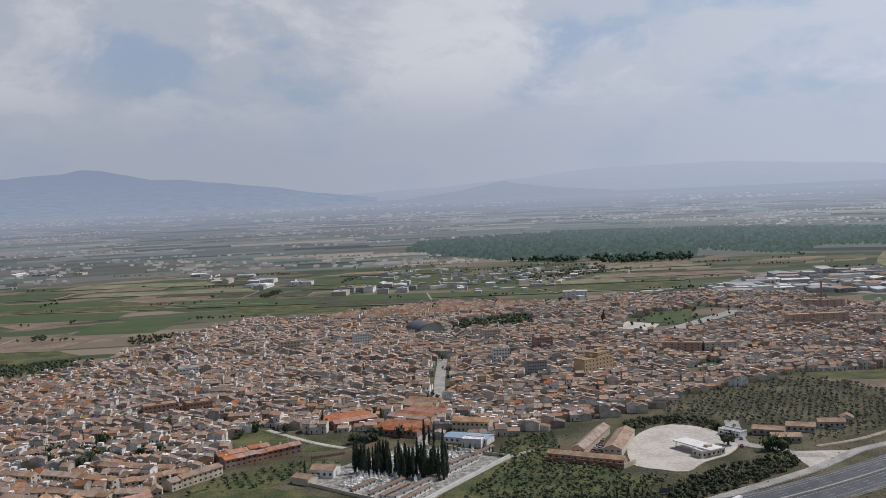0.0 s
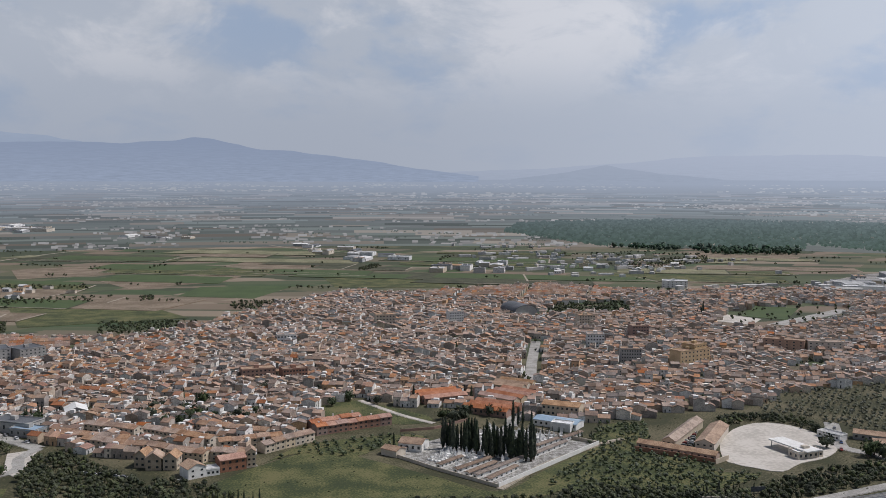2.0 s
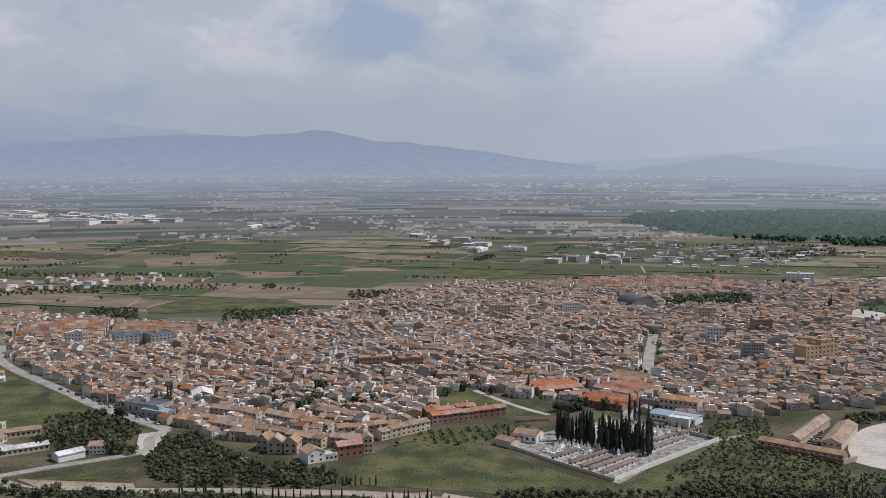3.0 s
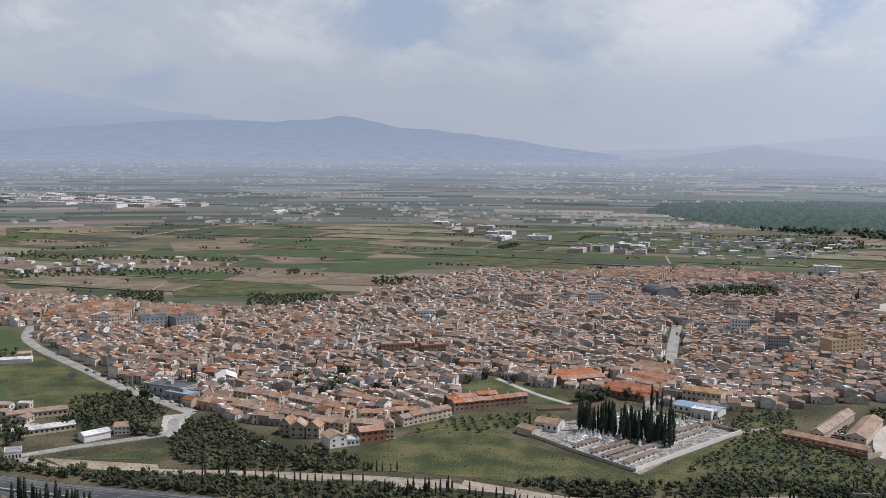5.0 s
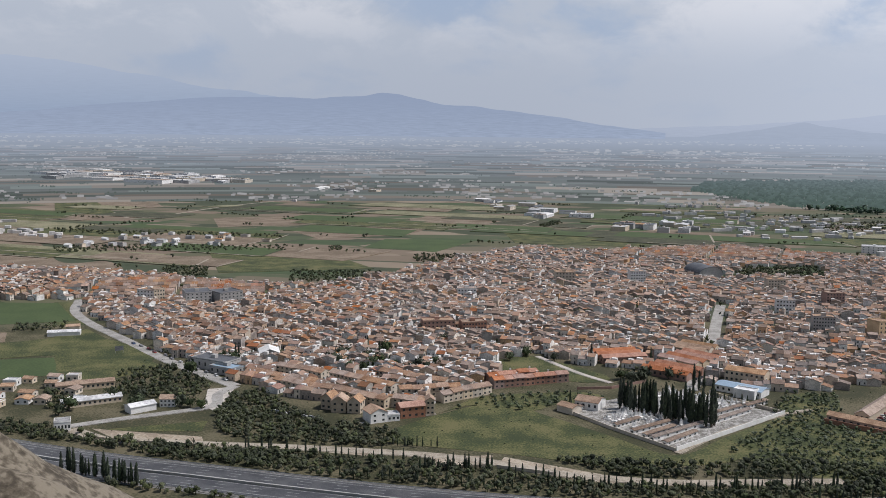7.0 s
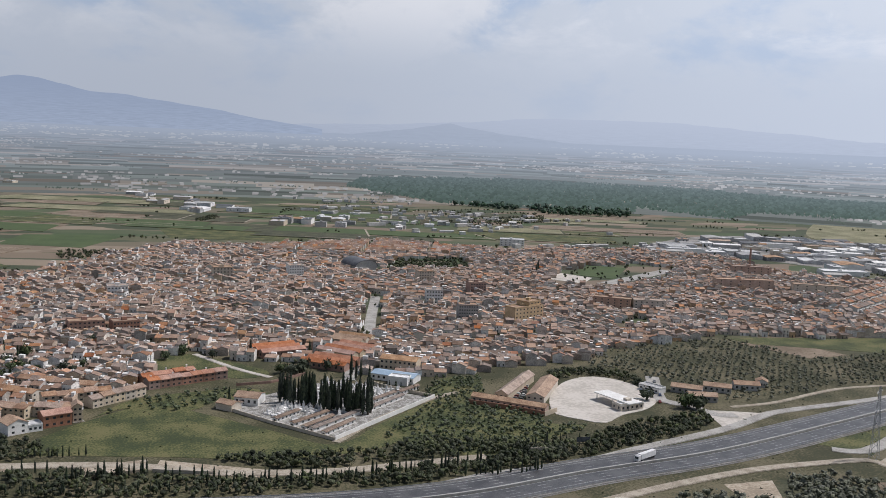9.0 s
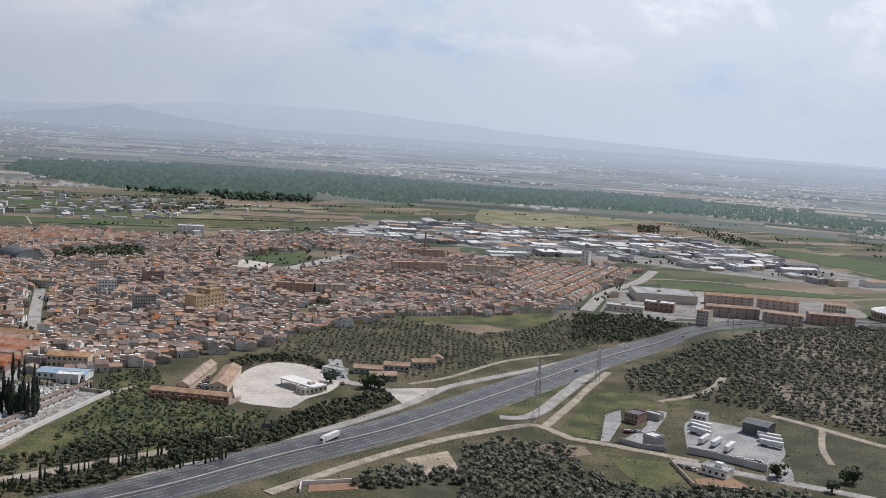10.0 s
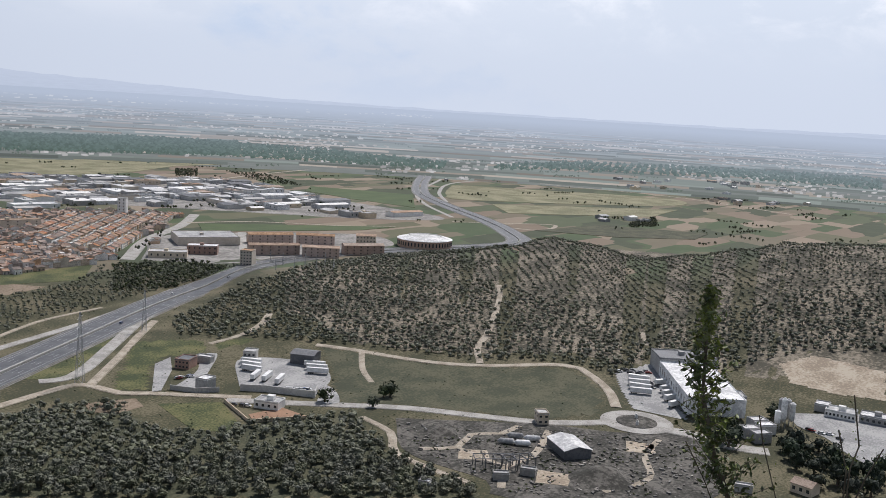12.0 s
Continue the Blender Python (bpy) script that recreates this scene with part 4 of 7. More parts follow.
for p0, p1, rows, wall, roof in (((73, 686), (102, 665), 3, M_BRICK, M_REDROOF), ((48, 710), (81, 722), 3, M_BRICK, M_REDROOF), ((89, 723), (113, 699), 4, M_CREAM, M_REDROOF), ((102, 759), (126, 742), 3, M_CREAM, M_BROWNROOF)):
    way = (Vector(p1) - Vector(p0)).normalized()
    back = Vector((-way.y, way.x))
    if back.dot(Vector(p0)) < 0:
        back = -back
    for k in range(rows):
        off = back * 9.5 * k
        building("school", tuple(Vector(p0) + off), tuple(Vector(p1) + off), 8, 4.6, wall, roof, "low school wing with red tile roof" if roof is M_REDROOF else "low school wing with brown tile roof", "school", rise=1.8, floors=1, bays=8, group="wings of the school")


def terrace(p0, p1, depth, h, wall, roof, label, seed):
    """A row of joined houses, each a little higher or lower than the next."""
    rng = random.Random(seed)
    a, b = Vector(p0), Vector(p1)
    n = max(2, round((b - a).length / 7.5))
    for k in range(n):
        building("terraced_house", tuple(a.lerp(b, k / n)), tuple(a.lerp(b, (k + 0.985) / n)), depth + rng.uniform(-0.5, 0.5), h + rng.choice((0, 0.25, 0.5)), wall, roof, label, "terraced house", rise=1.5, floors=2, bays=2, group="terraces at the town edge", along=True)
        if k % 2 == 0:
            q = a.lerp(b, (k + 0.5) / n)
            way = (b - a).normalized()
            back = Vector((-way.y, way.x))
            if back.dot(q) < 0:
                back = -back
            q += back * depth * 0.72
            st = Pile()
            st.box((0, 0, 0), (1, 0), -0.45, 0.45, -0.35, 0.35, h, h + 2.6)
            st.box((0, 0, 0), (1, 0), -0.6, 0.6, -0.5, 0.5, h + 2.6, h + 2.8)
            ob = st.make("chimney_stack", [M_WHITE])
            ob.matrix_basis = Matrix.Translation((q.x, q.y, 0)) @ Matrix.Rotation(math.atan2(way.y, way.x), 4, "Z")
            tagged(ob, "white rendered chimney on a terraced house", "chimney", "terrace chimneys")


for k, q in enumerate(([(-29, 629), (5, 647)], [(5, 647), (21, 654)], [(-33, 640), (0, 660)])):
    terrace(*q, 8, 5.4, M_BRICK, M_REDROOF, "red brick terraced house with red tile roof", 80 + k)
for k, q in enumerate(([(-59, 590), (-30, 617)], [(-98, 579), (-66, 572)], [(-138, 598), (-94, 572)], [(-176, 613), (-133, 593)], [(-143, 637), (-95, 605)], [(-201, 633), (-140, 606)], [(-88, 598), (-50, 612)], [(-110, 645), (-62, 622)], [(-185, 652), (-148, 634)])):
    terrace(*q, 9, 5.4, M_CREAM, M_OCHREROOF, "cream terraced house with ochre tile roof", 90 + k)
for q in ([(-125, 561), (-116, 561)], [(-115, 561), (-107, 560)], [(-133, 568), (-126, 566)]):
    building("villa", *q, 10, 7, M_OCHRE, M_BROWNROOF, "ochre house with steep tile roof", "house", floors=2, bays=2, rise=3.2, group="ochre villas")
building("white_house", *[(-97, 541), (-88, 547)], 12, 6, M_WHITE, M_BROWNROOF, "white gabled house at the town edge", "house", floors=2, bays=2, rise=2.5)
building("white_house", *[(-88, 547), (-81, 550)], 8, 3.5, M_WHITE, M_PALE, "white flat-roofed annex of plaster", "house", "flat", floors=1, bays=3)
building("brick_house", *[(-81, 553), (-67, 560)], 10, 7, M_BRICK, M_REDROOF, "brick house with red tile roof", "house", floors=2, bays=4)
building("tower_house", *[(-67, 563), (-62, 564)], 9, 9, M_OCHRE, M_BROWNROOF, "tall ochre house with tile roof", "house", floors=3, bays=2)
for q, hh in (([(-311, 581), (-280, 600)], 4), ([(-289, 546), (-260, 567)], 3.5)):
    building("farm_shed", *q, 8, hh, M_CREAM, M_BROWNROOF if hh == 4 else M_PALE, "long low farm shed with many openings", "shed", floors=1, bays=12, rise=1.5, group="farm sheds")
building("farm_shed", *[(-243, 541), (-232, 553)], 9, 4, M_WHITE, M_PALE, "white farm shed with pale roof", "shed", rise=1.3, group="farm sheds")
building("farm_house", *[(-232, 558), (-223, 560)], 8, 5, M_WHITE, M_BROWNROOF, "white farm house with tile roof", "house", floors=2, bays=4)
building("farm_house", *[(-271, 502), (-263, 506)], 9, 5, M_WHITE, M_PALE, "white flat-roofed farm building", "house", "flat", floors=1, bays=5)
rng_f = random.Random(8)
for k in range(20):
    x, y = -366 + 13.5 * (k % 5) + rng_f.uniform(-3, 3) + 7 * (k // 5), 588 - 16 * (k // 5) + 5 * (k % 5) + rng_f.uniform(-3, 3)
    if k in (7, 13):
        continue
    flat_top = k % 3 == 1
    building("smallholding", (x - 4, y), (x + 3 + rng_f.uniform(0, 3), y + rng_f.uniform(-1, 2)), rng_f.uniform(6, 9), rng_f.uniform(2.8, 4.2), M_WHITE if k % 2 else M_CREAM, M_PALE if flat_top else M_BROWNROOF,
             "small white farm house with flat roof" if flat_top else "small pale farm house with tile roof", "house", "flat" if flat_top else "gable", 1.2, floors=1, bays=2, group="smallholdings beside the town")
building("farm_shed", *[(-403, 742), (-379, 751)], 8, 3.2, M_WHITE, M_PALE, "long white farm shed with pale roof", "shed", rise=1.2, group="farm sheds")
building("farm_shed", *[(-398, 764), (-388, 768)], 9, 4, M_CREAM, M_BROWNROOF, "cream farm shed with brown tile roof", "shed", rise=1.2, group="farm sheds")
building("market_hall", *[(-208, 690), (-194, 695)], 18, 4, M_GREYWALL, M_WHITE, "hall with white low gabled roof", "hall", rise=3)
building("market_hall", *[(-250, 659), (-219, 646)], 16, 7, M_GREYWALL, M_DARKROOF, "grey industrial hall with flat roof", "hall", "flat", floors=1, bays=6)
building("market_hall", *[(-231, 645), (-212, 636)], 12, 5, M_GREYWALL, M_BLUE, "grey workshop with bluish flat roof", "workshop", "flat", floors=1, bays=4)
building("apartment_block", *[(-343, 896), (-321, 908)], 26, 12, M_GREYWALL, M_DARKROOF, "grey concrete apartment block under construction", "flats", "flat", floors=4, bays=7)
building("apartment_block", *[(-310, 900), (-293, 918)], 24, 12, M_GREYWALL, M_DARKROOF, "bare grey concrete apartment block with flat roof", "flats", "flat", floors=4, bays=6)
building("apartment_block", *[(-396, 904), (-378, 901)], 18, 13, M_WHITE, M_BROWNROOF, "white rendered apartment block with flat roof", "flats", "flat", floors=4, bays=5)
building("apartment_block", *[(-377, 901), (-369, 908)], 14, 14, M_OCHRE, M_BROWNROOF, "ochre rendered apartment block with flat roof", "flats", "flat", floors=4, bays=4)
for q, hh, m, what in (([(102, 1099), (119, 1102)], 15, M_WHITE, "white"), ([(-99, 806), (-72, 814)], 9, M_BRICK, "brick"), ([(-65, 805), (-45, 812)], 9, M_BRICK, "brick"), ([(302, 844), (318, 856)], 18, M_OCHRE, "ochre"),
                       ([(-84, 972), (-65, 975)], 11, M_WHITE, "white"), ([(245, 1060), (264, 1062)], 15, M_CREAM, "cream"), ([(283, 978), (301, 980)], 15, M_BRICK, "brick"), ([(17, 1087), (39, 1090)], 14, M_CREAM, "cream"),
                       ([(395, 911), (428, 891)], 12, M_BRICKP, "pale brick"), ([(431, 890), (462, 881)], 12, M_CREAM, "cream"), ([(600, 1021), (669, 1008)], 14, M_BRICKP, "pale brick"), ([(685, 993), (743, 968)], 13, M_CREAM, "cream"),
                       ([(690, 1138), (738, 1120)], 14, M_BRICKP, "pale brick"), ([(286, 835), (319, 851)], 14, M_OCHRE, "ochre"), ([(235, 847), (253, 845)], 15, M_GREYWALL, "grey"), ([(225, 937), (242, 935)], 14, M_WHITE, "white")):
    building("apartment_block", *q, 14, hh, m, M_BROWNROOF, what + " apartment block rising over the town", "flats", "flat", floors=int(hh / 3), bays=8, group="apartment blocks")
for q, hh in (([(863, 754), (906, 722)], 11), ([(909, 720), (936, 683)], 11), ([(800, 698), (844, 663)], 11), ([(837, 654), (861, 621)], 11), ([(885, 632), (921, 601)], 11), ([(954, 664), (967, 644)], 13)):
    building("apartment_block", *q, 13, hh, M_CREAM if hh == 13 else M_BRICKP, M_BROWNROOF, "pale brick apartment row with tile roof", "flats", "gable", floors=3, bays=9, group="apartment rows near the bullring")
building("factory", *[(788, 792), (845, 751)], 55, 9, M_CREAM, M_PALE, "large cream factory with pale flat roof", "factory", "flat")
building("factory", *[(753, 744), (773, 719)], 18, 9, M_BRICK, M_PALE, "brick factory block with flat roof", "factory", "flat", floors=2, bays=8)
building("factory", *[(706, 752), (732, 723)], 18, 6, M_CREAM, M_PALE, "low cream factory with flat roof", "factory", "flat", floors=1, bays=10)
building("tower_block", *[(734, 652), (739, 641)], 14, 15, M_CREAM, M_BROWNROOF, "tall cream tower block", "flats", "flat", floors=5, bays=4)
building("office_block", *[(467, 1458), (504, 1446)], 22, 10, M_WHITE, M_PALE, "white office hall with blue base", "office", "flat", floors=3, bays=8)
building("brick_church_tower", *[(902, 1020), (907, 1010)], 9, 26, M_WHITE, M_PALE, "slender white tower rising over roofs", "tower", "flat", floors=6, bays=2)
building("villa", *[(400, 342), (404, 328)], 10, 4, M_WHITE, M_PALE, "white villa with flat roof terrace", "house", "flat", floors=1, bays=4)
building("yard_house", *[(428, 431), (431, 422)], 12, 5.5, M_BRICK, M_DARKROOF, "brick yard building with dark roof", "workshop", "flat", floors=2, bays=4)
building("yard_house", *[(405, 391), (406, 383)], 9, 6, M_GREYWALL, M_PALE, "grey yard store with pale roof", "workshop", "flat")
building("yard_house", *[(446, 431), (449, 421)], 6, 4, M_GREYWALL, M_PALE, "open-fronted pale yard shelter", "shelter", "flat")
building("yard_house", *[(464, 407), (468, 400)], 9, 7, M_GREYWALL, M_PALE, "pale grey lorry workshop", "workshop", "flat", floors=2, bays=3)
building("yard_house", *[(481, 382), (486, 367)], 14, 7, M_DARKROOF, M_DARKROOF, "dark metal lorry workshop", "workshop", rise=1.2)
building("hut", *[(437, 171), (448, 161)], 22, 4.5, M_DARKROOF, M_PALE, "small shed with pale sheet roof", "shed", rise=1.8)
building("works_building", *[(479, 205), (483, 200)], 8, 6, M_CREAM, M_PALE, "small square works building", "works building", "flat", floors=2, bays=2)
building("warehouse", *[(549, 141), (621, 181)], 34, 9, M_PALE, M_PALE, "long pale metal warehouse", "warehouse", "flat", floors=1, bays=12)
building("warehouse", *[(621, 181), (642, 194)], 40, 10, M_GREYWALL, M_DARKROOF, "grey warehouse with dark roof", "warehouse", "flat")
building("warehouse", *[(582, 130), (589, 116)], 14, 7, M_GREYWALL, M_PALE, "grey metal store with flat roof", "warehouse", "flat", floors=2, bays=1)
building("depot_shed", *[(603, 73), (603, 56)], 12, 4, M_WHITE, M_PALE, "white depot shed with openings", "shed", "flat", floors=1, bays=8)
building("depot_shed", *[(605, 54), (605, 35)], 12, 4, M_GREYWALL, M_PALE, "open grey depot shed", "shed", "flat", floors=1, bays=6)
building("depot_shed", *[(609, 80), (609, 72)], 10, 4, M_GREYWALL, M_PALE, "small grey depot shed", "shed", "flat")
building("cottage", *[(469, 68), (466, 58)], 9, 4.5, M_CREAM, M_BROWNROOF, "small cottage with brown gabled roof", "house", floors=1, bays=3)
building("roadside_house", *[(300, 603), (308, 588)], 8, 3.5, M_WHITE, M_PALE, "low white roadside house", "house", "flat", floors=1, bays=4)
for q in ([(320, 594), (337, 582)], [(345, 594), (361, 584)], [(321, 570), (339, 564)], [(370, 595), (387, 589)], [(391, 601), (398, 597)]):
    building("roadside_house", *q, 9, 4, M_GREYWALL, M_BROWNROOF, "low grey roadside house with brown roof", "house", floors=1, bays=5, group="roadside houses")


# bullring
def bullring():
    q = [(981, 622), (1073, 600), (974, 584)]
    c = (Vector(q[0]) + Vector(q[1])) / 2
    R, h = (Vector(q[0]) - Vector(q[1])).length * 0.36, 10.0
    root = tagged(empty("bullring", Matrix.Translation((c.x, c.y, 0))), "round brick bullring with pale stepped canopy roof", "bullring")
    n = 48
    ring = [(math.cos(2 * math.pi * k / n), math.sin(2 * math.pi * k / n)) for k in range(n)]
    p = Pile()
    for r, z0, z1 in ((R, 0, h),):
        p.add([(x * r, y * r, z0) for x, y in ring] + [(x * r, y * r, z1) for x, y in ring], [(k, (k + 1) % n, n + (k + 1) % n, n + k) for k in range(n)])
    part("wall", p, M_BRICKP, root)
    p = Pile()
    prof = ((R + 0.8, h - 0.4), (R + 0.8, h), (R * 0.62, h + 3.6), (R * 0.60, h + 3.0))
    v, f = [], []
    for r, z in prof:
        v += [(x * r, y * r, z) for x, y in ring]
    for j in range(3):
        f += [(j * n + k, j * n + (k + 1) % n, (j + 1) * n + (k + 1) % n, (j + 1) * n + k) for k in range(n)]
    p.add(v, f)
    part("roof", p, M_PALE, root)
    p = Pile()
    p.add([(x * R * 0.6, y * R * 0.6, h + 2.6) for x, y in ring] + [(0, 0, h + 5.0)], [(k, (k + 1) % n, n) for k in range(n)])
    part("canopy", p, M_PALE, root, "pale sheet canopy")
    for k in range(0, n):
        p = Pile()
        a = 2 * math.pi * (k + 0.5) / n
        p.box((math.cos(a) * R, math.sin(a) * R, 0), (math.cos(a), math.sin(a)), -0.1, 0.35, -0.8, 0.8, 3, 7.5)
        part("window", p, M_GLASS, root)
    FOOT.append([(c.x + x * R * 1.15, c.y + y * R * 1.15) for x, y in ring[::4]])


bullring()


# canopy on the parking ground
def petrol_canopy():
    a, w, turn = frame_of(*[(257, 581), (268, 550)])
    a2, w2, turn2 = frame_of(*[(263, 551), (280, 553)])
    root = tagged(empty("canopy_pavilion", Matrix.Translation((a.x, a.y, 0)) @ Matrix.Rotation(turn, 4, "Z")), "open white canopy on posts with low pavilion", "pavilion")
    c, e = (0, 0, 0), (1, 0)
    p = Pile()
    p.box(c, e, 0, w, 0, 12, 4.6, 5.3)
    part("roof", p, M_WHITE, root)
    for x in (1.5, w / 2, w - 1.5):
        for y in (1.5, 10.5):
            p = Pile()
            p.box(c, e, x - 0.2, x + 0.2, y - 0.2, y + 0.2, 0, 4.6)
            part("post", p, M_RAIL, root)
    building("pavilion", *[(263, 551), (281, 556)], 9, 4, M_CREAM, M_WHITE, "low pavilion with white flat roof", "pavilion", "flat", floors=1, bays=5)


petrol_canopy()


# domed hall in town
def arched_hall():
    a, w, turn = frame_of(*[(187, 1155), (216, 1164)])
    root = tagged(empty("arched_hall", Matrix.Translation((a.x, a.y, 0)) @ Matrix.Rotation(turn, 4, "Z")), "sports hall with dark arched roof", "sports hall")
    n, d = 16, 40.0
    prof = [(w * (0.5 - 0.5 * math.cos(math.pi * k / n)), 6 + 8 * math.sin(math.pi * k / n)) for k in range(n + 1)]
    p = Pile()
    v = [(x, y, z) for y in (-1, d + 1) for x, z in prof] + [(x, y, z + 0.5) for y in (-1, d + 1) for x, z in prof]
    m = n + 1
    f = [(2 * m + k, 2 * m + k + 1, 3 * m + k + 1, 3 * m + k) for k in range(n)] + [(k, k + 1, 2 * m + k + 1, 2 * m + k) for k in range(n)] + [(m + k, k + m + 1, 3 * m + k + 1, 3 * m + k) for k in range(n)]
    p.add(v, f)
    part("roof", p, M_DARKROOF, root)
    p = Pile()
    p.add([(x, 0, z) for x, z in prof] + [(w, 0, 0), (0, 0, 0)], [tuple(range(n + 3))])
    p.add([(0, 0, 0), (0, d, 0), (0, d, 6), (0, 0, 6)], [(0, 1, 2, 3)])
    p.add([(w, 0, 0), (w, d, 0), (w, d, 6), (w, 0, 6)], [(0, 1, 2, 3)])
    part("wall", p, M_GREYWALL, root)
    FOOT.append([(a.x - 5, a.y - 5), (a.x + w + 5, a.y - 5), (a.x + w + 5, a.y + d + 5), (a.x - 5, a.y + d + 5)])


arched_hall()

# ---- cemetery ----
M_DULLTILE = material("dull_brown_tile", [(0.13, 0.095, 0.075), (0.18, 0.135, 0.105), (0.24, 0.185, 0.145)], 0.2, 0.9, 1.2, 0.03, 0.25)
M_SOILG = material("worn_paving", [(0.15, 0.14, 0.125), (0.25, 0.24, 0.22), (0.44, 0.43, 0.41)], 0.25, 0.95, 1.1)
CEM = [(12, 588), (75, 514), (151, 594), (86, 641)]


def wall_run(name, pts, h, t, mat, label, category="wall"):
    line = [Vector(q) for q in pts]
    p = Pile()
    for a, b in zip(line, line[1:]):
        d = (b - a)
        p.box((a.x, a.y, ground_z(a.x, a.y)), tuple(d.normalized()), 0, d.length, -t / 2, t / 2, -0.5, h)
    return tagged(p.make(name, [mat]), label, category)


wall_run("cemetery_wall", [(75, 514), (108, 549), (151, 594)], 2.6, 0.5, M_WHITE, "pale rendered cemetery wall")
wall_run("cemetery_wall", [(75, 514), (43, 549), (12, 588)], 2.0, 0.5, M_CREAM, "cream cemetery wall")
wall_run("cemetery_wall", [(151, 594), (122, 624), (113, 638)], 2.2, 0.5, M_CREAM, "cream cemetery wall")
patch("ground_cemetery", CEM, M_SOILG, "paved ground of the cemetery", "cemetery ground", 0.2)
for q in ([(65, 530), (100, 565)], [(71, 522), (91, 545)], [(55, 541), (78, 563)], [(61, 534), (80, 554)], [(105, 568), (131, 595)], [(101, 577), (127, 602)], [(46, 551), (61, 567)], [(19, 578), (32, 592)], [(130, 602), (146, 617)]):
    building("niche_block", *q, 3.2, 2.5, M_WHITE, M_DULLTILE, "white burial niche block with brown tiled top", "burial niches", rise=0.5, floors=1, bays=6, group="burial niche blocks")
building("chapel", *[(23, 591), (37, 585)], 14, 5, M_WHITE, M_BROWNROOF, "white cemetery chapel with tile roof", "chapel", rise=2, floors=1, bays=4)
building("chapel", *[(12, 583), (21, 575)], 9, 4, M_CREAM, M_BROWNROOF, "low cream cemetery office", "office", rise=1.5)


def tombs():
    rng = random.Random(12)
    slab, stone = Pile(), Pile()
    slab.box((0, 0, 0), (1, 0), -0.55, 0.55, -1.1, 1.1, -0.1, 0.55)
    stone.box((0, 0, 0), (1, 0), -0.5, 0.5, 0.85, 1.1, 0.55, 1.5)
    stone.box((0, 0, 0), (1, 0), -0.09, 0.09, 0.92, 1.03, 1.5, 2.2)
    stone.box((0, 0, 0), (1, 0), -0.3, 0.3, 0.92, 1.03, 1.78, 1.95)
    first = part("tomb", slab, M_STONE, None)
    part("headstone", stone, M_STONE, first)
    tagged(first, "white marble tomb with upright cross headstone", "tomb", "cemetery tombs")
    a, b, c, d = (Vector(q) for q in [(39, 569), (66, 538), (137, 611), (89, 641)])
    n, made = 0, 0
    for i in range(24):
        for j in range(15):
            if rng.random() < 0.1 or i in (7, 15):
                continue
            s, t = (i + 0.5) / 24, (j + 0.5) / 15
            q = a.lerp(b, t).lerp(d.lerp(c, t), s)
            if any(inside(q, f) for f in FOOT[-11:]):
                continue
            turn = 0.35 + rng.choice((0, math.pi / 2)) + rng.uniform(-0.05, 0.05)
            m = Matrix.Translation((q.x + rng.uniform(-0.5, 0.5), q.y + rng.uniform(-0.5, 0.5), 0.2)) @ Matrix.Rotation(turn, 4, "Z")
            if made == 0:
                first.matrix_basis = m
            else:
                copy_thing(first, m @ Matrix.Diagonal((rng.uniform(1.2, 2.4), rng.uniform(1.0, 1.6), rng.uniform(0.9, 2.3), 1)))
            made += 1


tombs()


# ---- trees as single things ----
def cypress_meshes(seed, kids=170):
    rng = random.Random(seed)
    trunk = Pile()
    n = 6
    ring = [(math.cos(2 * math.pi * k / n), math.sin(2 * math.pi * k / n)) for k in range(n)]
    trunk.add([(x * 0.03, y * 0.03, -0.03) for x, y in ring] + [(x * 0.015, y * 0.015, 0.5) for x, y in ring], [(k, (k + 1) % n, n + (k + 1) % n, n + k) for k in range(n)])
    crown = Pile()

    def width(t):
        return 0.085 * (min(1, t * 5) ** 0.7) * (1 - t) ** 0.55 + 0.006
    m, rows = 9, 12
    v, f = [], []
    for i in range(rows + 1):
        t = i / rows
        for k in range(m):
            r = width(t) * rng.uniform(0.62, 1.0)
            a = 2 * math.pi * (k + 0.5 * (i % 2)) / m
            v.append((r * math.cos(a), r * math.sin(a), 0.05 + 0.93 * t))
    for i in range(rows):
        for k in range(m):
            f.append((i * m + k, i * m + (k + 1) % m, (i + 1) * m + (k + 1) % m, (i + 1) * m + k))
    crown.add(v, f)
    for _ in range(kids):
        t = rng.random() ** 1.2
        a, r = rng.uniform(0, 6.3), width(t)
        c = Vector((r * math.cos(a), r * math.sin(a), 0.05 + 0.93 * t)) * 1.0
        s = 0.02
        crown.add([tuple(c + Vector((rng.uniform(-s, s) * 0.7, rng.uniform(-s, s) * 0.7, rng.uniform(-s, 0)))), tuple(c + Vector((rng.uniform(-s, s) * 0.7, rng.uniform(-s, s) * 0.7, rng.uniform(-s, 0)))), tuple(c + Vector((math.cos(a) * 0.012, math.sin(a) * 0.012, s * rng.uniform(1, 2))))], [(0, 1, 2)])
    return trunk, crown


CYP = []
for s in range(4):
    tr, cr = cypress_meshes(20 + s)
    root = part("cypress", tr, M_BARK, None)
    part("crown", cr, M_CYPRESS, root)
    CYP.append(root)
CYP_USED = set()


def cypress(x, y, h, rng, label, group, fat=1.0):
    k = rng.randrange(len(CYP))
    m = Matrix.Translation((x, y, ground_z(x, y))) @ Matrix.Rotation(rng.uniform(0, 6.3), 4, "Z") @ Matrix.Diagonal((h * fat, h * fat, h, 1))
    if k in CYP_USED:
        ob = copy_thing(CYP[k], m)
        ob.matrix_basis = m
    else:
        CYP_USED.add(k)
        ob = CYP[k]
        ob.matrix_basis = m
    return tagged(ob, label, "cypress", group)


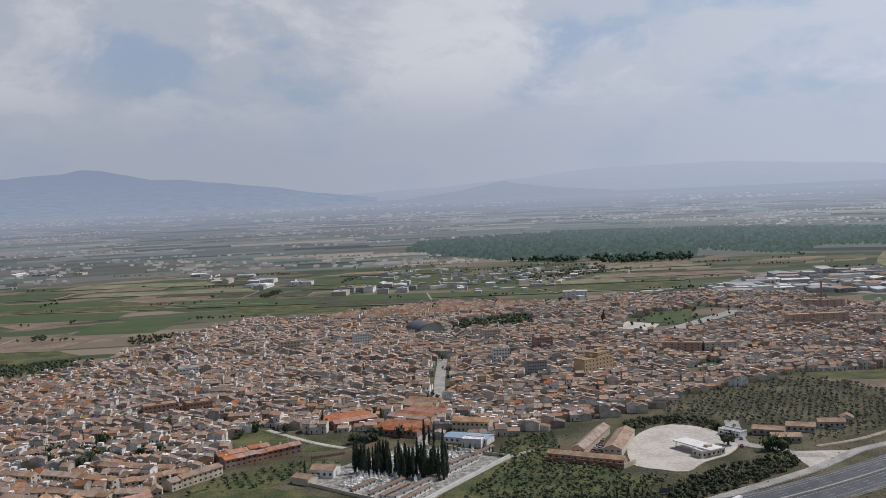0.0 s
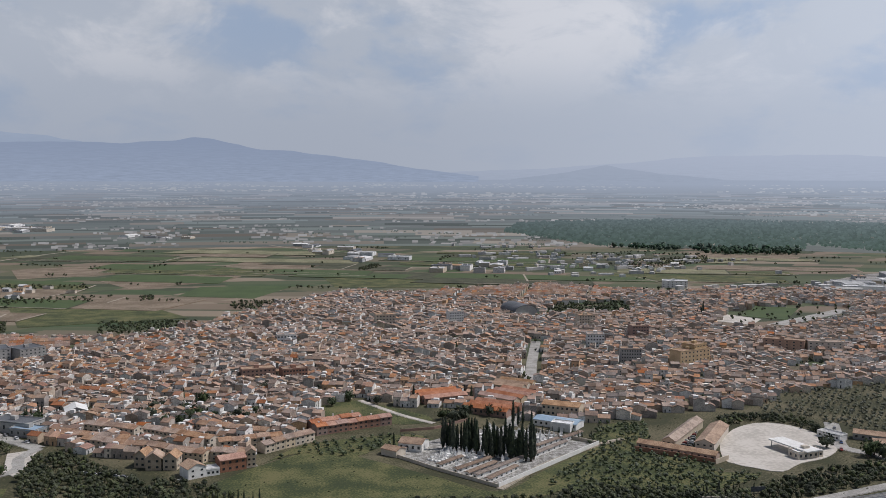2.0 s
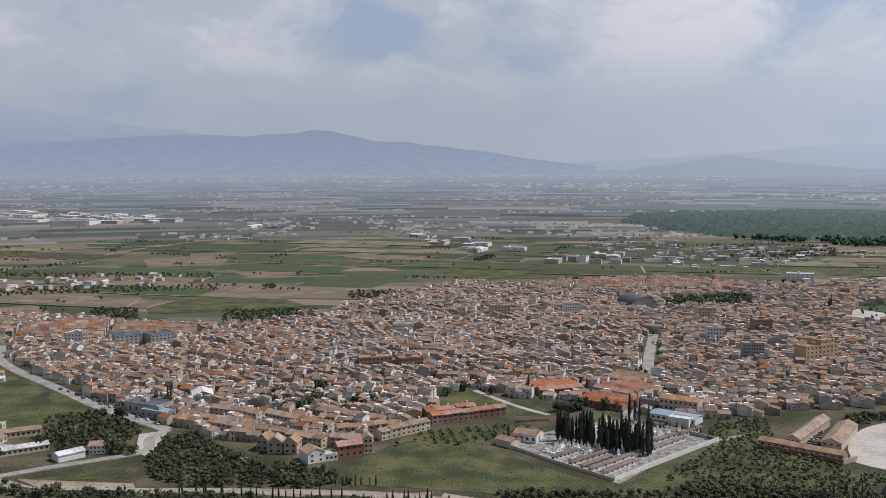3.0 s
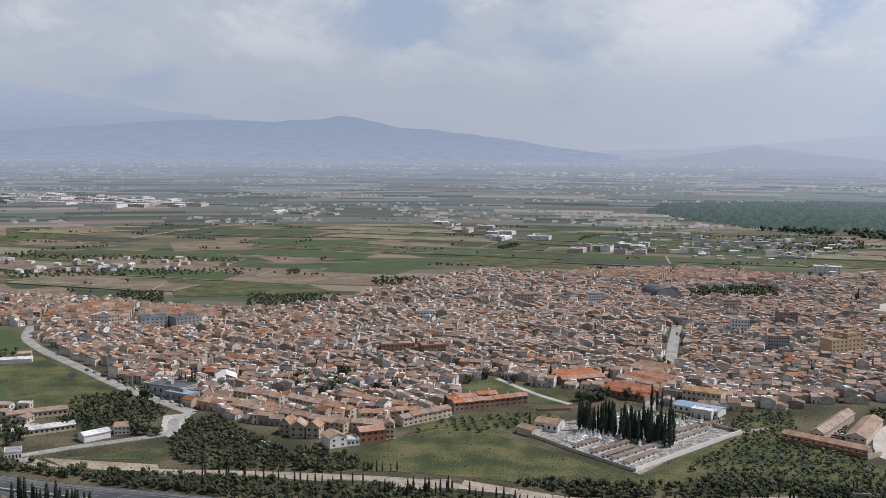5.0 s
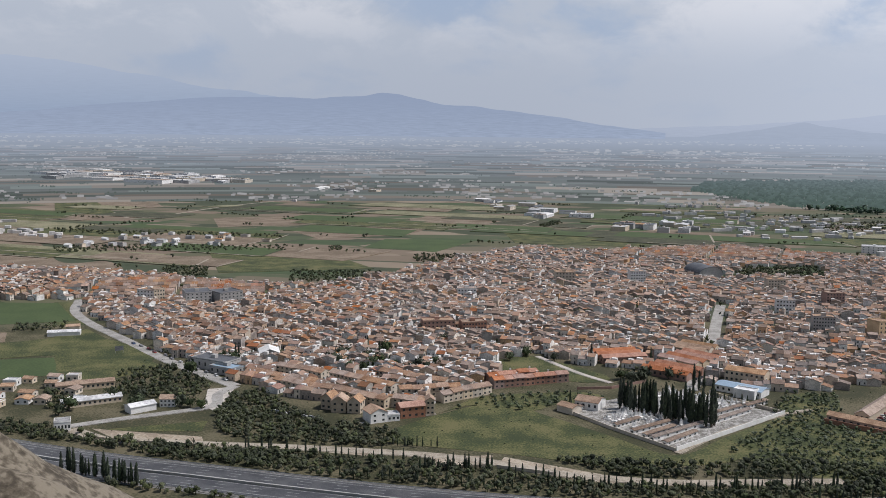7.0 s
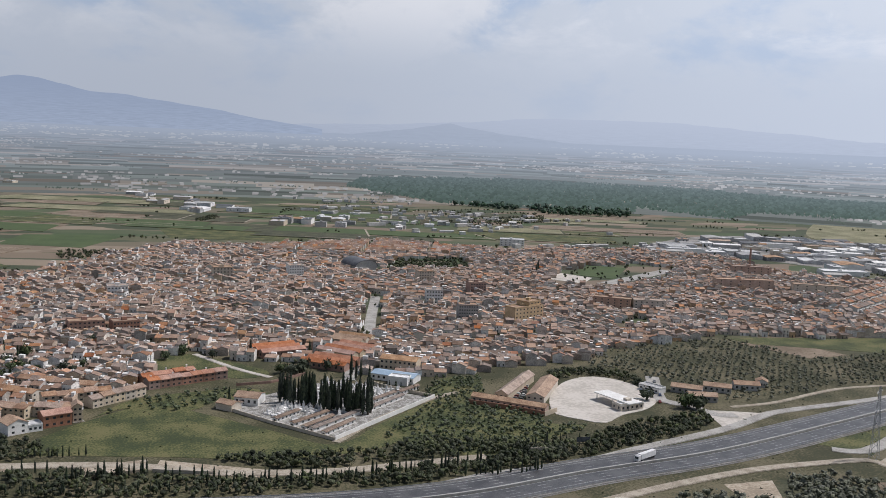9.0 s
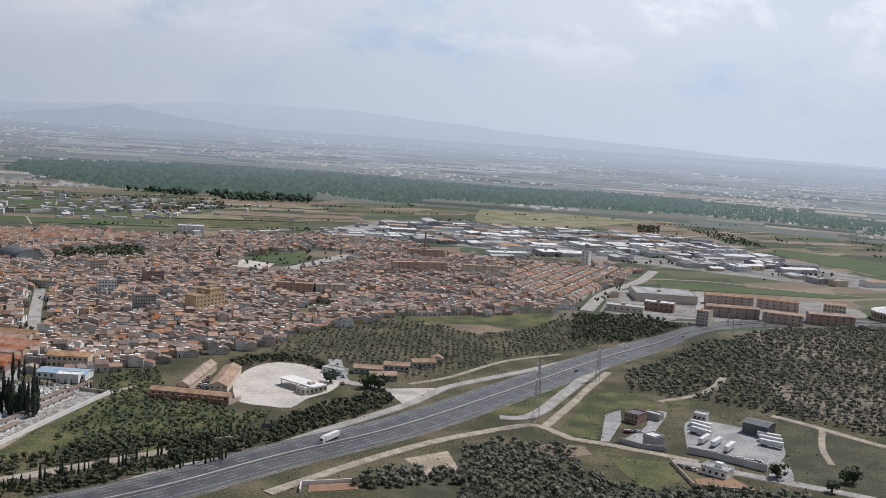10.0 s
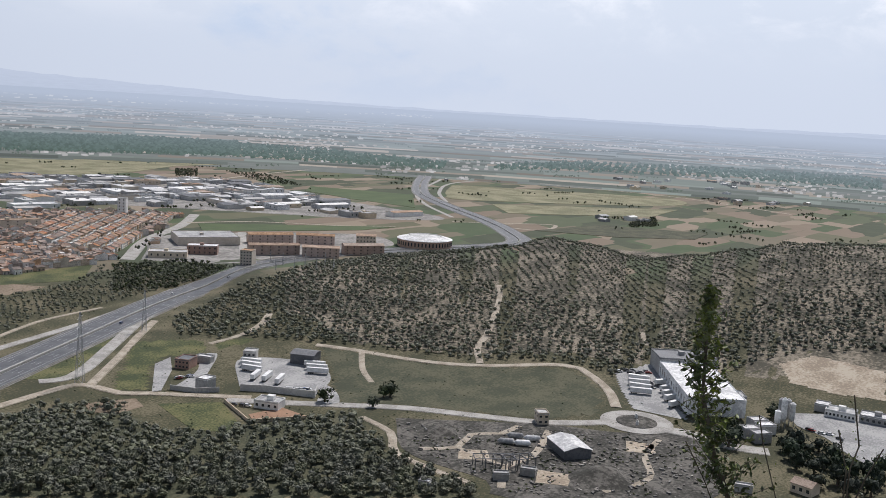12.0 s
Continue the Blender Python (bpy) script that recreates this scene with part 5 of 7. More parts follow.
rng_t = random.Random(33)
for p0, p1, n in (((50, 590), (78, 578), 24), ((76, 572), (103, 562), 24), ((82, 588), (106, 580), 8)):
    for k in range(n):
        q = Vector(p0).lerp(Vector(p1), (k + 0.5) / n) + Vector((rng_t.uniform(-2.5, 2.5), rng_t.uniform(-2, 4)))
        cypress(q.x, q.y, rng_t.uniform(13, 23), rng_t, "tall black-green cypress in the cemetery", "cemetery cypresses", rng_t.uniform(0.9, 1.4))
for q in [(54, 607), (20, 586), (74, 605), (114, 630), (107, 643), (111, 647), (105, 652), (83, 715), (39, 709)]:
    cypress(q[0], q[1], rng_t.uniform(13, 18), rng_t, "tall black-green cypress near the cemetery", "cemetery cypresses", 1.1)
for line, n, h in (([(-59, 464), (-51, 468), (-37, 471), (-19, 474)], 16, 8), ([(-13, 464), (36, 452), (91, 456), (148, 467)], 46, 8), ([(-233, 441), (-211, 436), (-187, 428)], 30, 12), ([(-82, 504), (-52, 504)], 10, 6),
                   ([(-156, 489), (-109, 483), (-67, 480)], 22, 7), ([(-103, 456), (-46, 449), (-2, 447)], 20, 6), ([(134, 451), (158, 451), (179, 457)], 14, 7), ([(169, 483), (194, 498), (214, 495)], 10, 6),
                   ([(115, 627), (154, 605)], 16, 5), ([(-239, 686), (-220, 689)], 6, 12), ([(412, 1145), (428, 1160)], 3, 14), ([(423, 1167), (433, 1177)], 2, 14), ([(-148, 751), (-115, 700)], 3, 12)):
    pts = spline(line, 3)
    for k in range(n):
        q = pts[int((k + 0.5) / n * (len(pts) - 1))]
        cypress(q.x + rng_t.uniform(-1.5, 1.5), q.y + rng_t.uniform(-1.5, 1.5), h * rng_t.uniform(0.7, 1.25), rng_t, "slim dark cypress in a row", "cypress rows", 1.15)


# ---- town ----
U = Vector((0.26, 0.9656))
V = Vector((0.9656, -0.26))
TOWN = [(-420, 848), (-342, 754), (-275, 686), (-205, 622), (-138, 582), (-63, 577), (-29, 632), (-27, 672), (-1, 736), (39, 703), (103, 673), (122, 657), (161, 649), (205, 657)] + [(214, 673), (260, 674), (298, 687), (328, 722), (392, 744), (470, 779), (539, 758), (637, 753)] + [(651, 765), (676, 749), (987, 961), (931, 1061), (834, 1102)] + [(780, 1163), (788, 1321), (681, 1411), (433, 1384), (284, 1490), (112, 1414), (38, 1397)] + [(-22, 1431), (-128, 1238), (-201, 1069), (-259, 1017), (-386, 1042), (-495, 1092), (-578, 1098), (-680, 1086), (-558, 896), (-462, 908)]
TREES_IN = [(223, 1164), (257, 1267), (360, 1292), (340, 1182)]
# estates of parallel red-roofed rows: outline, way of the rows, distance between them
ESTATES = [([(672, 862), (690, 770), (850, 914), (918, 918), (966, 962), (940, 1008), (836, 1046), (742, 992)], (0.82, 0.57), 19.0),
           ([(70, 1330), (120, 1408), (284, 1480), (420, 1384), (330, 1320), (200, 1330)], (0.96, -0.28), 21.0),
           ([(-440, 1050), (-300, 1005), (-262, 960), (-330, 930), (-420, 930), (-520, 960)], (0.96, 0.28), 20.0)]
KEEP = [e[0] for e in ESTATES] + [PARK, SPORT, TREES_IN, [(395, 1058), (464, 1180), (606, 1253), (640, 1211), (586, 1115), (463, 1029)], [(375, 830), (432, 859), (421, 824), (375, 802)], [(880, 857), (1046, 757), (1116, 808), (948, 929)]] + FOOT


def house_shape(w, d, h, roof, rng):
    """Walls, roof, windows and chimney of a terraced house, its front along x at y=0."""
    walls, tiles, panes, stack, deck = Pile(), Pile(), [], Pile(), Pile()
    c, e = (0, 0, 0), (1, 0)
    o = 0.35
    if roof > 0.3:
        m = d * rng.uniform(0.42, 0.58)
        walls.add([(0, 0, -1.5), (w, 0, -1.5), (w, d, -1.5), (0, d, -1.5), (0, 0, h), (w, 0, h), (w, d, h), (0, d, h), (0, m, h + roof), (w, m, h + roof)],
                  [(0, 1, 5, 4), (1, 2, 6, 9, 5), (2, 3, 7, 6), (3, 0, 4, 8, 7)])
        s, s2, t = roof / m, roof / (d - m), 0.28
        front = [(-0.15, -o, h - o * s + 0.05), (w + 0.15, -o, h - o * s + 0.05), (w + 0.15, m, h + roof + 0.05), (-0.15, m, h + roof + 0.05)]
        back = [(-0.15, m, h + roof + 0.05), (w + 0.15, m, h + roof + 0.05), (w + 0.15, d + o, h - o * s2 + 0.05), (-0.15, d + o, h - o * s2 + 0.05)]
        for q in (front, back):
            tiles.add(q + [(x, y, z + t) for x, y, z in q], [(4, 5, 6, 7), (0, 1, 5, 4), (1, 2, 6, 5), (2, 3, 7, 6), (3, 0, 4, 7)])
        x = rng.uniform(0.2, 0.8) * w
        stack.box(c, e, x - 0.35, x + 0.35, m + 0.6, m + 1.3, h + roof * 0.5, h + roof + 1.1, base=False)
        if rng.random() < 0.45:
            # roof terrace with a white parapet
            x0 = rng.uniform(0, 0.45) * w
            deck.box(c, e, x0, x0 + min(4.0, w * 0.5), d - 3.2, d + 0.1, h - 0.5, h + rng.uniform(1.6, 2.6), base=False)
    else:
        walls.box(c, e, 0, w, 0, d, -1.5, h, base=False)
        tiles.box(c, e, 0.1, w - 0.1, 0.1, d - 0.1, h, h + 0.15)
        for x0, x1, y0, y1 in ((0, w, 0, 0.2), (0, w, d - 0.2, d), (0, 0.2, 0.2, d - 0.2), (w - 0.2, w, 0.2, d - 0.2)):
            walls.box(c, e, x0, x1, y0, y1, h, h + 1.0, base=False)
        stack.box(c, e, w * 0.55, w * 0.9, d * 0.5, d * 0.85, h + 0.15, h + 2.4, base=False)
    floors = max(1, int(h // 2.9))
    n = max(1, int(w // 3.0))
    for k in range(floors):
        for j in range(n):
            x, z0 = (j + 0.5) * w / n, (0.1 if k == 0 and j == 0 else 1.0) + k * 2.9
            q = Pile()
            q.box(c, e, x - 0.45, x + 0.45, -0.06, 0.02, z0, 2.35 + k * 2.9, base=False)
            panes.append(("door" if z0 < 0.5 else "window", q))
    return walls, tiles, panes, stack, deck


def lay(pile, src, m, mat):
    pile.add([tuple(m @ Vector(v)) for v in src.v], src.f, mat)


HOUSES = {}


def build_town():
    rng = random.Random(5)
    stuff, shapes, spots = Pile(), [], []
    for k in range(52):
        w, d = rng.uniform(4.8, 9.5), rng.uniform(7.5, 11.5)
        h = rng.choice([2.7, 2.9, 3.1, 3.4, 4.4, 4.8, 5.0, 5.4, 5.8, 7.6])
        roof = 0 if rng.random() < 0.14 else rng.uniform(1.0, 1.75)
        shapes.append((w, d, h, roof, house_shape(w, d, h, roof, rng)))
    u = 430.0
    while u < 1700:
        v = -1020.0 + rng.uniform(0, 20)
        depth = rng.uniform(20, 25)
        while v < 900:
            length = rng.uniform(28, 80)
            skew = rng.uniform(-0.14, 0.14)
            across = rng.random() < 0.3
            for row in (0, 1):
                x = 0.0
                while x < length:
                    k = rng.randrange(len(shapes))
                    w, d = shapes[k][0], shapes[k][1]
                    off = (0.0 if row == 0 else depth - d - 2) + rng.uniform(-1.2, 1.2) + x * skew
                    p = U * (u + off) + V * (v + x)
                    mid = p + U * d / 2 + V * w / 2
                    x += w + (rng.uniform(2, 6) if rng.random() < 0.10 else 0)
                    if not inside(mid, TOWN) or any(inside(mid, q) for q in KEEP) or near_road(mid.x, mid.y, 3):
                        continue
                    turn = math.atan2(V.y, V.x) + rng.uniform(-0.09, 0.09) + math.atan(skew)
                    m = Matrix.Translation((mid.x, mid.y, 0)) @ Matrix.Rotation(turn, 4, "Z")
                    if across or rng.random() < 0.1:
                        m = m @ Matrix.Rotation(math.pi / 2, 4, "Z")
                    m = m @ Matrix.Diagonal((1, 1, rng.uniform(0.85, 1.18), 1)) @ Matrix.Translation((-w / 2, -d / 2, 0))
                    warm = rng.random() < (0.62 if mid.x < -110 - 0.1 * (mid.y - 600) else 0.10)
                    spots.append((mid.length, k, m, warm))
                    HOUSES.setdefault((int(mid.x // 12), int(mid.y // 12)), []).append(mid)
            v += length + rng.uniform(4, 6.5)
        u += depth + rng.uniform(2.0, 4.0)
    spots.sort(key=lambda s: s[0])
    made = {}
    for n, (mid_far, k, m, warm) in enumerate(spots):
        w, d, h, roof, (a, t, g, s, e) = shapes[k]
        if n < 240:
            if (k, warm) not in made:
                root = empty("house")
                part("wall", a, M_WALL, root)
                part("roof", t, M_TILE_R if warm else M_TILE, root)
                part("chimney" if roof else "stair_head", s, M_WHITE, root)
                if e.f:
                    part("roof_terrace", e, M_WHITE, root)
                for name, q in g:
                    part(name, q, M_GLASS, root)
                kind = "one-storey" if h < 4 else "three-storey" if h > 8 else "two-storey"
                tagged(root, ("pale %s town house with %s" % (kind, ("orange clay tile roof" if warm else "brown clay tile roof") if roof else "flat parapet roof")), "house", "town houses")
                made[k, warm] = root
                root.matrix_basis = m
            else:
                made[k, warm].scale = (1, 1, 1)
                copy_thing(made[k, warm], m)
        else:
            lay(stuff, a, m, 0)
            lay(stuff, t, m, 3 if warm else 1)
            lay(stuff, s, m, 0)
            lay(stuff, e, m, 0)
            if mid_far < 1050:
                for _, q in g:
                    lay(stuff, q, m, 2)
    for poly, way, gap in ESTATES:
        way = Vector(way).normalized()
        side = Vector((-way.y, way.x))
        mid = sum((Vector(q) for q in poly), Vector((0, 0))) / len(poly)
        cell = [house_shape(7.0, 10.5, h, 2.0, rng) for h in (5.4, 5.6, 5.9)]
        for i in range(-14, 15):
            for j in range(-30, 31):
                q = mid + side * gap * i + way * 7.05 * j
                if j % 13 == 0 or not inside(q, poly) or near_road(q.x, q.y, 4):
                    continue
                m = Matrix.Translation((q.x, q.y, 0)) @ Matrix.Rotation(math.atan2(way.y, way.x), 4, "Z") @ Matrix.Translation((-3.5, -5 + rng.uniform(-0.4, 0.4), rng.uniform(-0.3, 0.3)))
                a, t, g, s, e = cell[rng.randrange(3)]
                lay(stuff, a, m, 0)
                lay(stuff, t, m, 3 if rng.random() < 0.55 else 1)
                lay(stuff, s, m, 0)
                lay(stuff, e, m, 0)
                for _, pane in g:
                    lay(stuff, pane, m, 2)
                HOUSES.setdefault((int(q.x // 12), int(q.y // 12)), []).append(q)
    tagged(stuff.make("town_houses", [M_WALL_I, M_TILE_I, M_GLASS, M_TILE_RI]), "dense old town of whitewashed houses with clay tile roofs", "houses", kind="stuff")


build_town()


def by_house(x, y, far):
    i, j = int(x // 12), int(y // 12)
    for a in (-1, 0, 1):
        for b in (-1, 0, 1):
            for q in HOUSES.get((i + a, j + b), ()):
                if (q.x - x) ** 2 + (q.y - y) ** 2 < far * far:
                    return True
    return False


# ---- warehouses ----
def squash(x, y):
    """Where a far place on the plain is set, and how much smaller things there are."""
    D = math.hypot(x, y)
    r, z = squeeze(D)
    return x * r / D, y * r / D, z, r / D


def warehouses(poly, count, seed, label, lo=14, hi=40, tall=7.0, far=False):
    rng = random.Random(seed)
    xs, ys = [q[0] for q in poly], [q[1] for q in poly]
    n, tries = 0, 0
    taken = []
    while n < count and tries < count * 40:
        tries += 1
        x, y = rng.uniform(min(xs), max(xs)), rng.uniform(min(ys), max(ys))
        w, d = rng.uniform(lo, hi), rng.uniform(lo * 0.7, hi * 0.6)
        if not inside((x, y), poly) or any((x - a) ** 2 + (y - b) ** 2 < (0.37 * (w + c)) ** 2 for a, b, c in taken) or near_road(x, y, 8) or any(inside((x, y), f) for f in FOOT):
            continue
        taken.append((x, y, w))
        t = 0.27 * -1 + rng.choice((0, 0, math.pi / 2))
        dx, dy = math.cos(t), math.sin(t)
        px, py, up, small = squash(x, y)
        w, d = w * small, d * small
        p0 = (px - dx * w / 2, py - dy * w / 2)
        p1 = (px + dx * w / 2, py + dy * w / 2)
        m = rng.choice((M_PALE, M_PALE, M_GREYWALL, M_WHITE, M_CREAM))
        r = rng.choice((M_PALE, M_PALE, M_PALE, M_WHITE, M_DARKROOF, M_GREYWALL, M_BROWNROOF))
        building("warehouse", p0, p1, d, tall * small * rng.uniform(0.7, 1.3), m, r, label, "warehouse", rng.choice(("gable", "flat")), 1.6 * small, floors=1 if small == 1 else 0, bays=rng.choice((0, 0, 0, 3)), group="warehouses on the plain", lift=up)
        n += 1


warehouses([(696, 1442), (991, 1667), (1273, 1495), (1482, 1330), (1223, 1094), (1112, 1121), (1012, 1184), (919, 1203), (809, 1357), (704, 1353)], 95, 61, "pale metal warehouse in the industrial estate", 18, 62, 6.0)
warehouses([(1115, 1566), (1485, 1364), (1371, 1045), (1321, 759), (1208, 812), (1082, 1014), (1000, 1141), (809, 1138)], 80, 62, "pale metal warehouse in the industrial estate", 18, 66, 6.0)
warehouses([(-1941, 3683), (-1751, 3761), (-1054, 3237), (-967, 2968), (-1253, 2878), (-1608, 3048)], 46, 63, "long white warehouse on the plain", 40, 150, 9)
warehouses([(-72, 2154), (4, 2221), (96, 1970), (69, 1864), (-30, 1944)], 10, 64, "pale pinkish warehouse on the plain", 20, 60)
warehouses([(120, 1805), (229, 1934), (322, 1822), (280, 1691), (123, 1701)], 12, 65, "white warehouse on the plain", 16, 45)
warehouses([(-211, 2434), (-94, 2382), (29, 2161), (-71, 2138)], 6, 66, "grey warehouse on the plain", 16, 50, 6)
warehouses([(-658, 2869), (-501, 2855), (-449, 2649), (-613, 2604)], 4, 67, "long pale greenhouse on the plain", 25, 70, 5)
warehouses([(-759, 1431), (-613, 1508), (-407, 1495), (-375, 1378), (-548, 1348), (-695, 1310)], 34, 68, "small white farm house in the fields", 8, 15, 4.5)
warehouses([(379, 1882), (643, 1909), (583, 1729), (332, 1645)], 16, 69, "small white farm house in the fields", 9, 18, 5)
warehouses([(2668, 974), (3238, 609), (2220, 340), (2110, 461), (2331, 819)], 26, 70, "pale building of a far village", 12, 30, 6)
warehouses([(1552, 601), (1701, 529), (1605, 498), (1469, 568)], 4, 71, "white farm building by trees", 14, 26, 5)


# ---- groves ----
def crown_shape(rng, r, h, lumps=4, leaves=22):
    """A crown of uneven lumps with loose leaf tufts round them, its foot at the origin."""
    v, f = [], []
    t = (1 + 5 ** 0.5) / 2
    ico = [Vector(q).normalized() for q in ((-1, t, 0), (1, t, 0), (-1, -t, 0), (1, -t, 0), (0, -1, t), (0, 1, t), (0, -1, -t), (0, 1, -t), (t, 0, -1), (t, 0, 1), (-t, 0, -1), (-t, 0, 1))]
    tri = [(0, 11, 5), (0, 5, 1), (0, 1, 7), (0, 7, 10), (0, 10, 11), (1, 5, 9), (5, 11, 4), (11, 10, 2), (10, 7, 6), (7, 1, 8), (3, 9, 4), (3, 4, 2), (3, 2, 6), (3, 6, 8), (3, 8, 9), (4, 9, 5), (2, 4, 11), (6, 2, 10), (8, 6, 7), (9, 8, 1)]
    for _ in range(lumps):
        a, q = rng.uniform(0, 6.3), rng.uniform(0.15, 0.6) * r
        c = Vector((q * math.cos(a), q * math.sin(a), h * rng.uniform(0.3, 0.7)))
        s = rng.uniform(0.38, 0.6) * r
        n = len(v)
        v += [tuple(c + Vector((p.x * s, p.y * s, p.z * s * 0.8)) * rng.uniform(0.65, 1.25)) for p in ico]
        f += [tuple(n + b for b in q2) for q2 in tri]
    for _ in range(leaves):
        d = Vector((rng.gauss(0, 1), rng.gauss(0, 1), rng.gauss(0.2, 0.8))).normalized()
        c = Vector((d.x * r, d.y * r, h * 0.52 + d.z * h * 0.5)) * rng.uniform(0.7, 1.05)
        n, s = len(v), r * rng.uniform(0.18, 0.34)
        v += [tuple(c + Vector((rng.uniform(-s, s), rng.uniform(-s, s), rng.uniform(-s, s)))) for _ in range(3)]
        f.append((n, n + 1, n + 2))
    return v, f


def trunk_shape(r, h):
    p = Pile()
    ring = [(math.cos(1.2566 * k), math.sin(1.2566 * k)) for k in range(5)]
    lv = ((1.35, -0.3, 0, 0), (0.9, h * 0.4, 0.06, 0.0), (0.6, h, 0.0, 0.1))
    for s, z, ox, oy in lv:
        p.v += [(x * r * s + ox, y * r * s + oy, z) for x, y in ring]
    for j in range(2):
        p.f += [(5 * j + k, 5 * j + (k + 1) % 5, 5 * j + 5 + (k + 1) % 5, 5 * j + 5 + k) for k in range(5)]
    for a in (0.5, 2.6, 4.7):
        n = len(p.v)
        c, s = math.cos(a), math.sin(a)
        p.v += [(c * 0.1 - s * 0.07, s * 0.1 + c * 0.07, h * 0.6), (c * 0.1 + s * 0.07, s * 0.1 - c * 0.07, h * 0.6), (0, 0, h * 0.75), (c * h * 0.5, s * h * 0.5, h * 1.35)]
        p.f += [(n, n + 1, n + 3), (n + 1, n + 2, n + 3), (n + 2, n, n + 3)]
    p.i = [0] * len(p.f)
    return p


def grove(name, spots, size, mat, label, category, seed=1, lumps=3, leaves=14, tall=1.0, stem=0.35):
    rng = random.Random(seed)
    shapes = [crown_shape(rng, 1.0, 1.5, lumps, leaves) for _ in range(12)]
    arr = [np.array(s[0]) for s in shapes]
    V_, F_, n = [], [], 0
    for x, y in spots:
        k = rng.randrange(12)
        z = ground_z(x, y)
        x, y, dz, sc = squash(x, y)
        z += dz
        s = size * rng.uniform(0.7, 1.25) * sc
        a = rng.uniform(0, 6.3)
        c, q = math.cos(a) * s, math.sin(a) * s
        m = np.array([[c, -q, 0], [q, c, 0], [0, 0, s * tall]])
        V_.append(arr[k] @ m.T + (x, y, z + stem * s - 0.2 * s))
        F_ += [(i + n, j + n, l + n) for i, j, l in shapes[k][1]]
        n += len(arr[k])
        st = [(x + dx * s * 0.1, y + dy * s * 0.1, z + zz) for zz in (-0.4, 0.8 * s) for dx, dy in ((1, 0), (-0.5, 0.87), (-0.5, -0.87))]
        V_.append(np.array(st))
        F_ += [(n, n + 1, n + 4), (n, n + 4, n + 3), (n + 1, n + 2, n + 5), (n + 1, n + 5, n + 4), (n + 2, n, n + 3), (n + 2, n + 3, n + 5)]
        n += 6
    if not V_:
        return None
    return tagged(mesh_object(name, np.concatenate(V_).tolist(), F_, [mat]), label, category, kind="stuff")


def rows_in(poly, step, turn, jitter, seed, skip=0.05, free=(), roads=True):
    """Points in crooked rows over a polygon."""
    rng = random.Random(seed)
    xs, ys = [q[0] for q in poly], [q[1] for q in poly]
    cx, cy = (min(xs) + max(xs)) / 2, (min(ys) + max(ys)) / 2
    n = int(math.hypot(max(xs) - min(xs), max(ys) - min(ys)) / 2 / step) + 1
    out, c, s = [], math.cos(turn), math.sin(turn)
    for i in range(-n, n + 1):
        for j in range(-n, n + 1):
            a, b = i * step + rng.uniform(-jitter, jitter), j * step + rng.uniform(-jitter, jitter)
            p = (cx + a * c - b * s, cy + a * s + b * c)
            gap = skip + 0.35 * max(0.0, noise.noise((p[0] * 0.02, p[1] * 0.02, seed)))
            if rng.random() > gap and inside(p, poly) and not any(inside(p, q) for q in free) and not (roads and near_road(*p)) and not any(inside(p, q) for q in FOOT):
                out.append(p)
    return out


OLIVE = "grey-green olive tree on dry soil"
HILL = [(516, 427), (488, 497), (529, 533), (631, 562), (668, 556)] + [(860, 600), (1000, 585), (1130, 480), (1240, 300), (1240, -60), (700, -60)] + [(722, 53), (708, 98), (684, 116), (649, 138), (657, 167), (653, 198), (595, 205), (607, 239), (570, 290), (545, 370)]


def on_crest(q):
    """Whether a tree stands among the wide rows near the top of the hill."""
    return math.hypot(*q) >= 800 + 40 * math.sin(q[1] * 0.02) and math.degrees(math.atan2(*q)) > 61.5 + 2.5 * math.sin(math.hypot(*q) * 0.05)


hill_pts = [q for q in rows_in(HILL, 5.9, 0.98, 1.7, 3, 0.05, [MEADOW_R]) if not on_crest(q)]
crest_pts = [q for q in rows_in(HILL, 7.0, 0.62, 0.8, 13, 0.04, [MEADOW_R]) if on_crest(q)]
FRONT = [(302, 426), (324, 406), (330, 396), (348, 378), (340, 352), (359, 324), (377, 325), (427, 295), (391, 245), (380, 209), (372, 184), (368, 182), (242, 341)] 
front_pts = rows_in(FRONT, 5.5, 0.6, 1.5, 4, 0.06)
front_pts += rows_in([(213, 393), (229, 407), (249, 407), (278, 394), (298, 409), (301, 429), (330, 428), (340, 416), (363, 396), (341, 384), (309, 367)], 5.6, 0.6, 1.5, 14, 0.05)
LOW_GRASS = [(151, 612), (170, 644), (194, 638), (184, 600), (170, 586), (208, 545), (204, 534), (228, 524), (191, 500), (154, 480), (132, 489), (104, 520), (137, 569)]
patch("ground_grass_d", LOW_GRASS, M_MEADOW, "grass under olive trees beside the cemetery", "grass", 0.09)
patch("ground_grass_e", [(-58, 570), (-33, 610), (30, 628), (45, 608), (11, 597), (-3, 581), (-39, 589)], M_MEADOW, "grass under olive trees at the town edge", "grass", 0.16)
UPPER = [(318, 736), (390, 739), (461, 764), (472, 732), (490, 678), (568, 693), (633, 740), (685, 727), (739, 652), (705, 621), (600, 620), (516, 599), (467, 599), (385, 570), (349, 565), (336, 607), (322, 635), (308, 656), (289, 667)]
upper_pts = rows_in(UPPER, 6.6, 0.2, 1.0, 5, 0.08)
LOW = [(146, 607), (165, 648), (198, 642), (187, 598), (171, 581), (210, 550), (207, 534), (237, 524), (191, 498), (154, 477), (132, 487), (102, 520), (135, 569)]
low_pts = rows_in(LOW, 5.4, 0.2, 1.2, 6, 0.1, [ESPL])
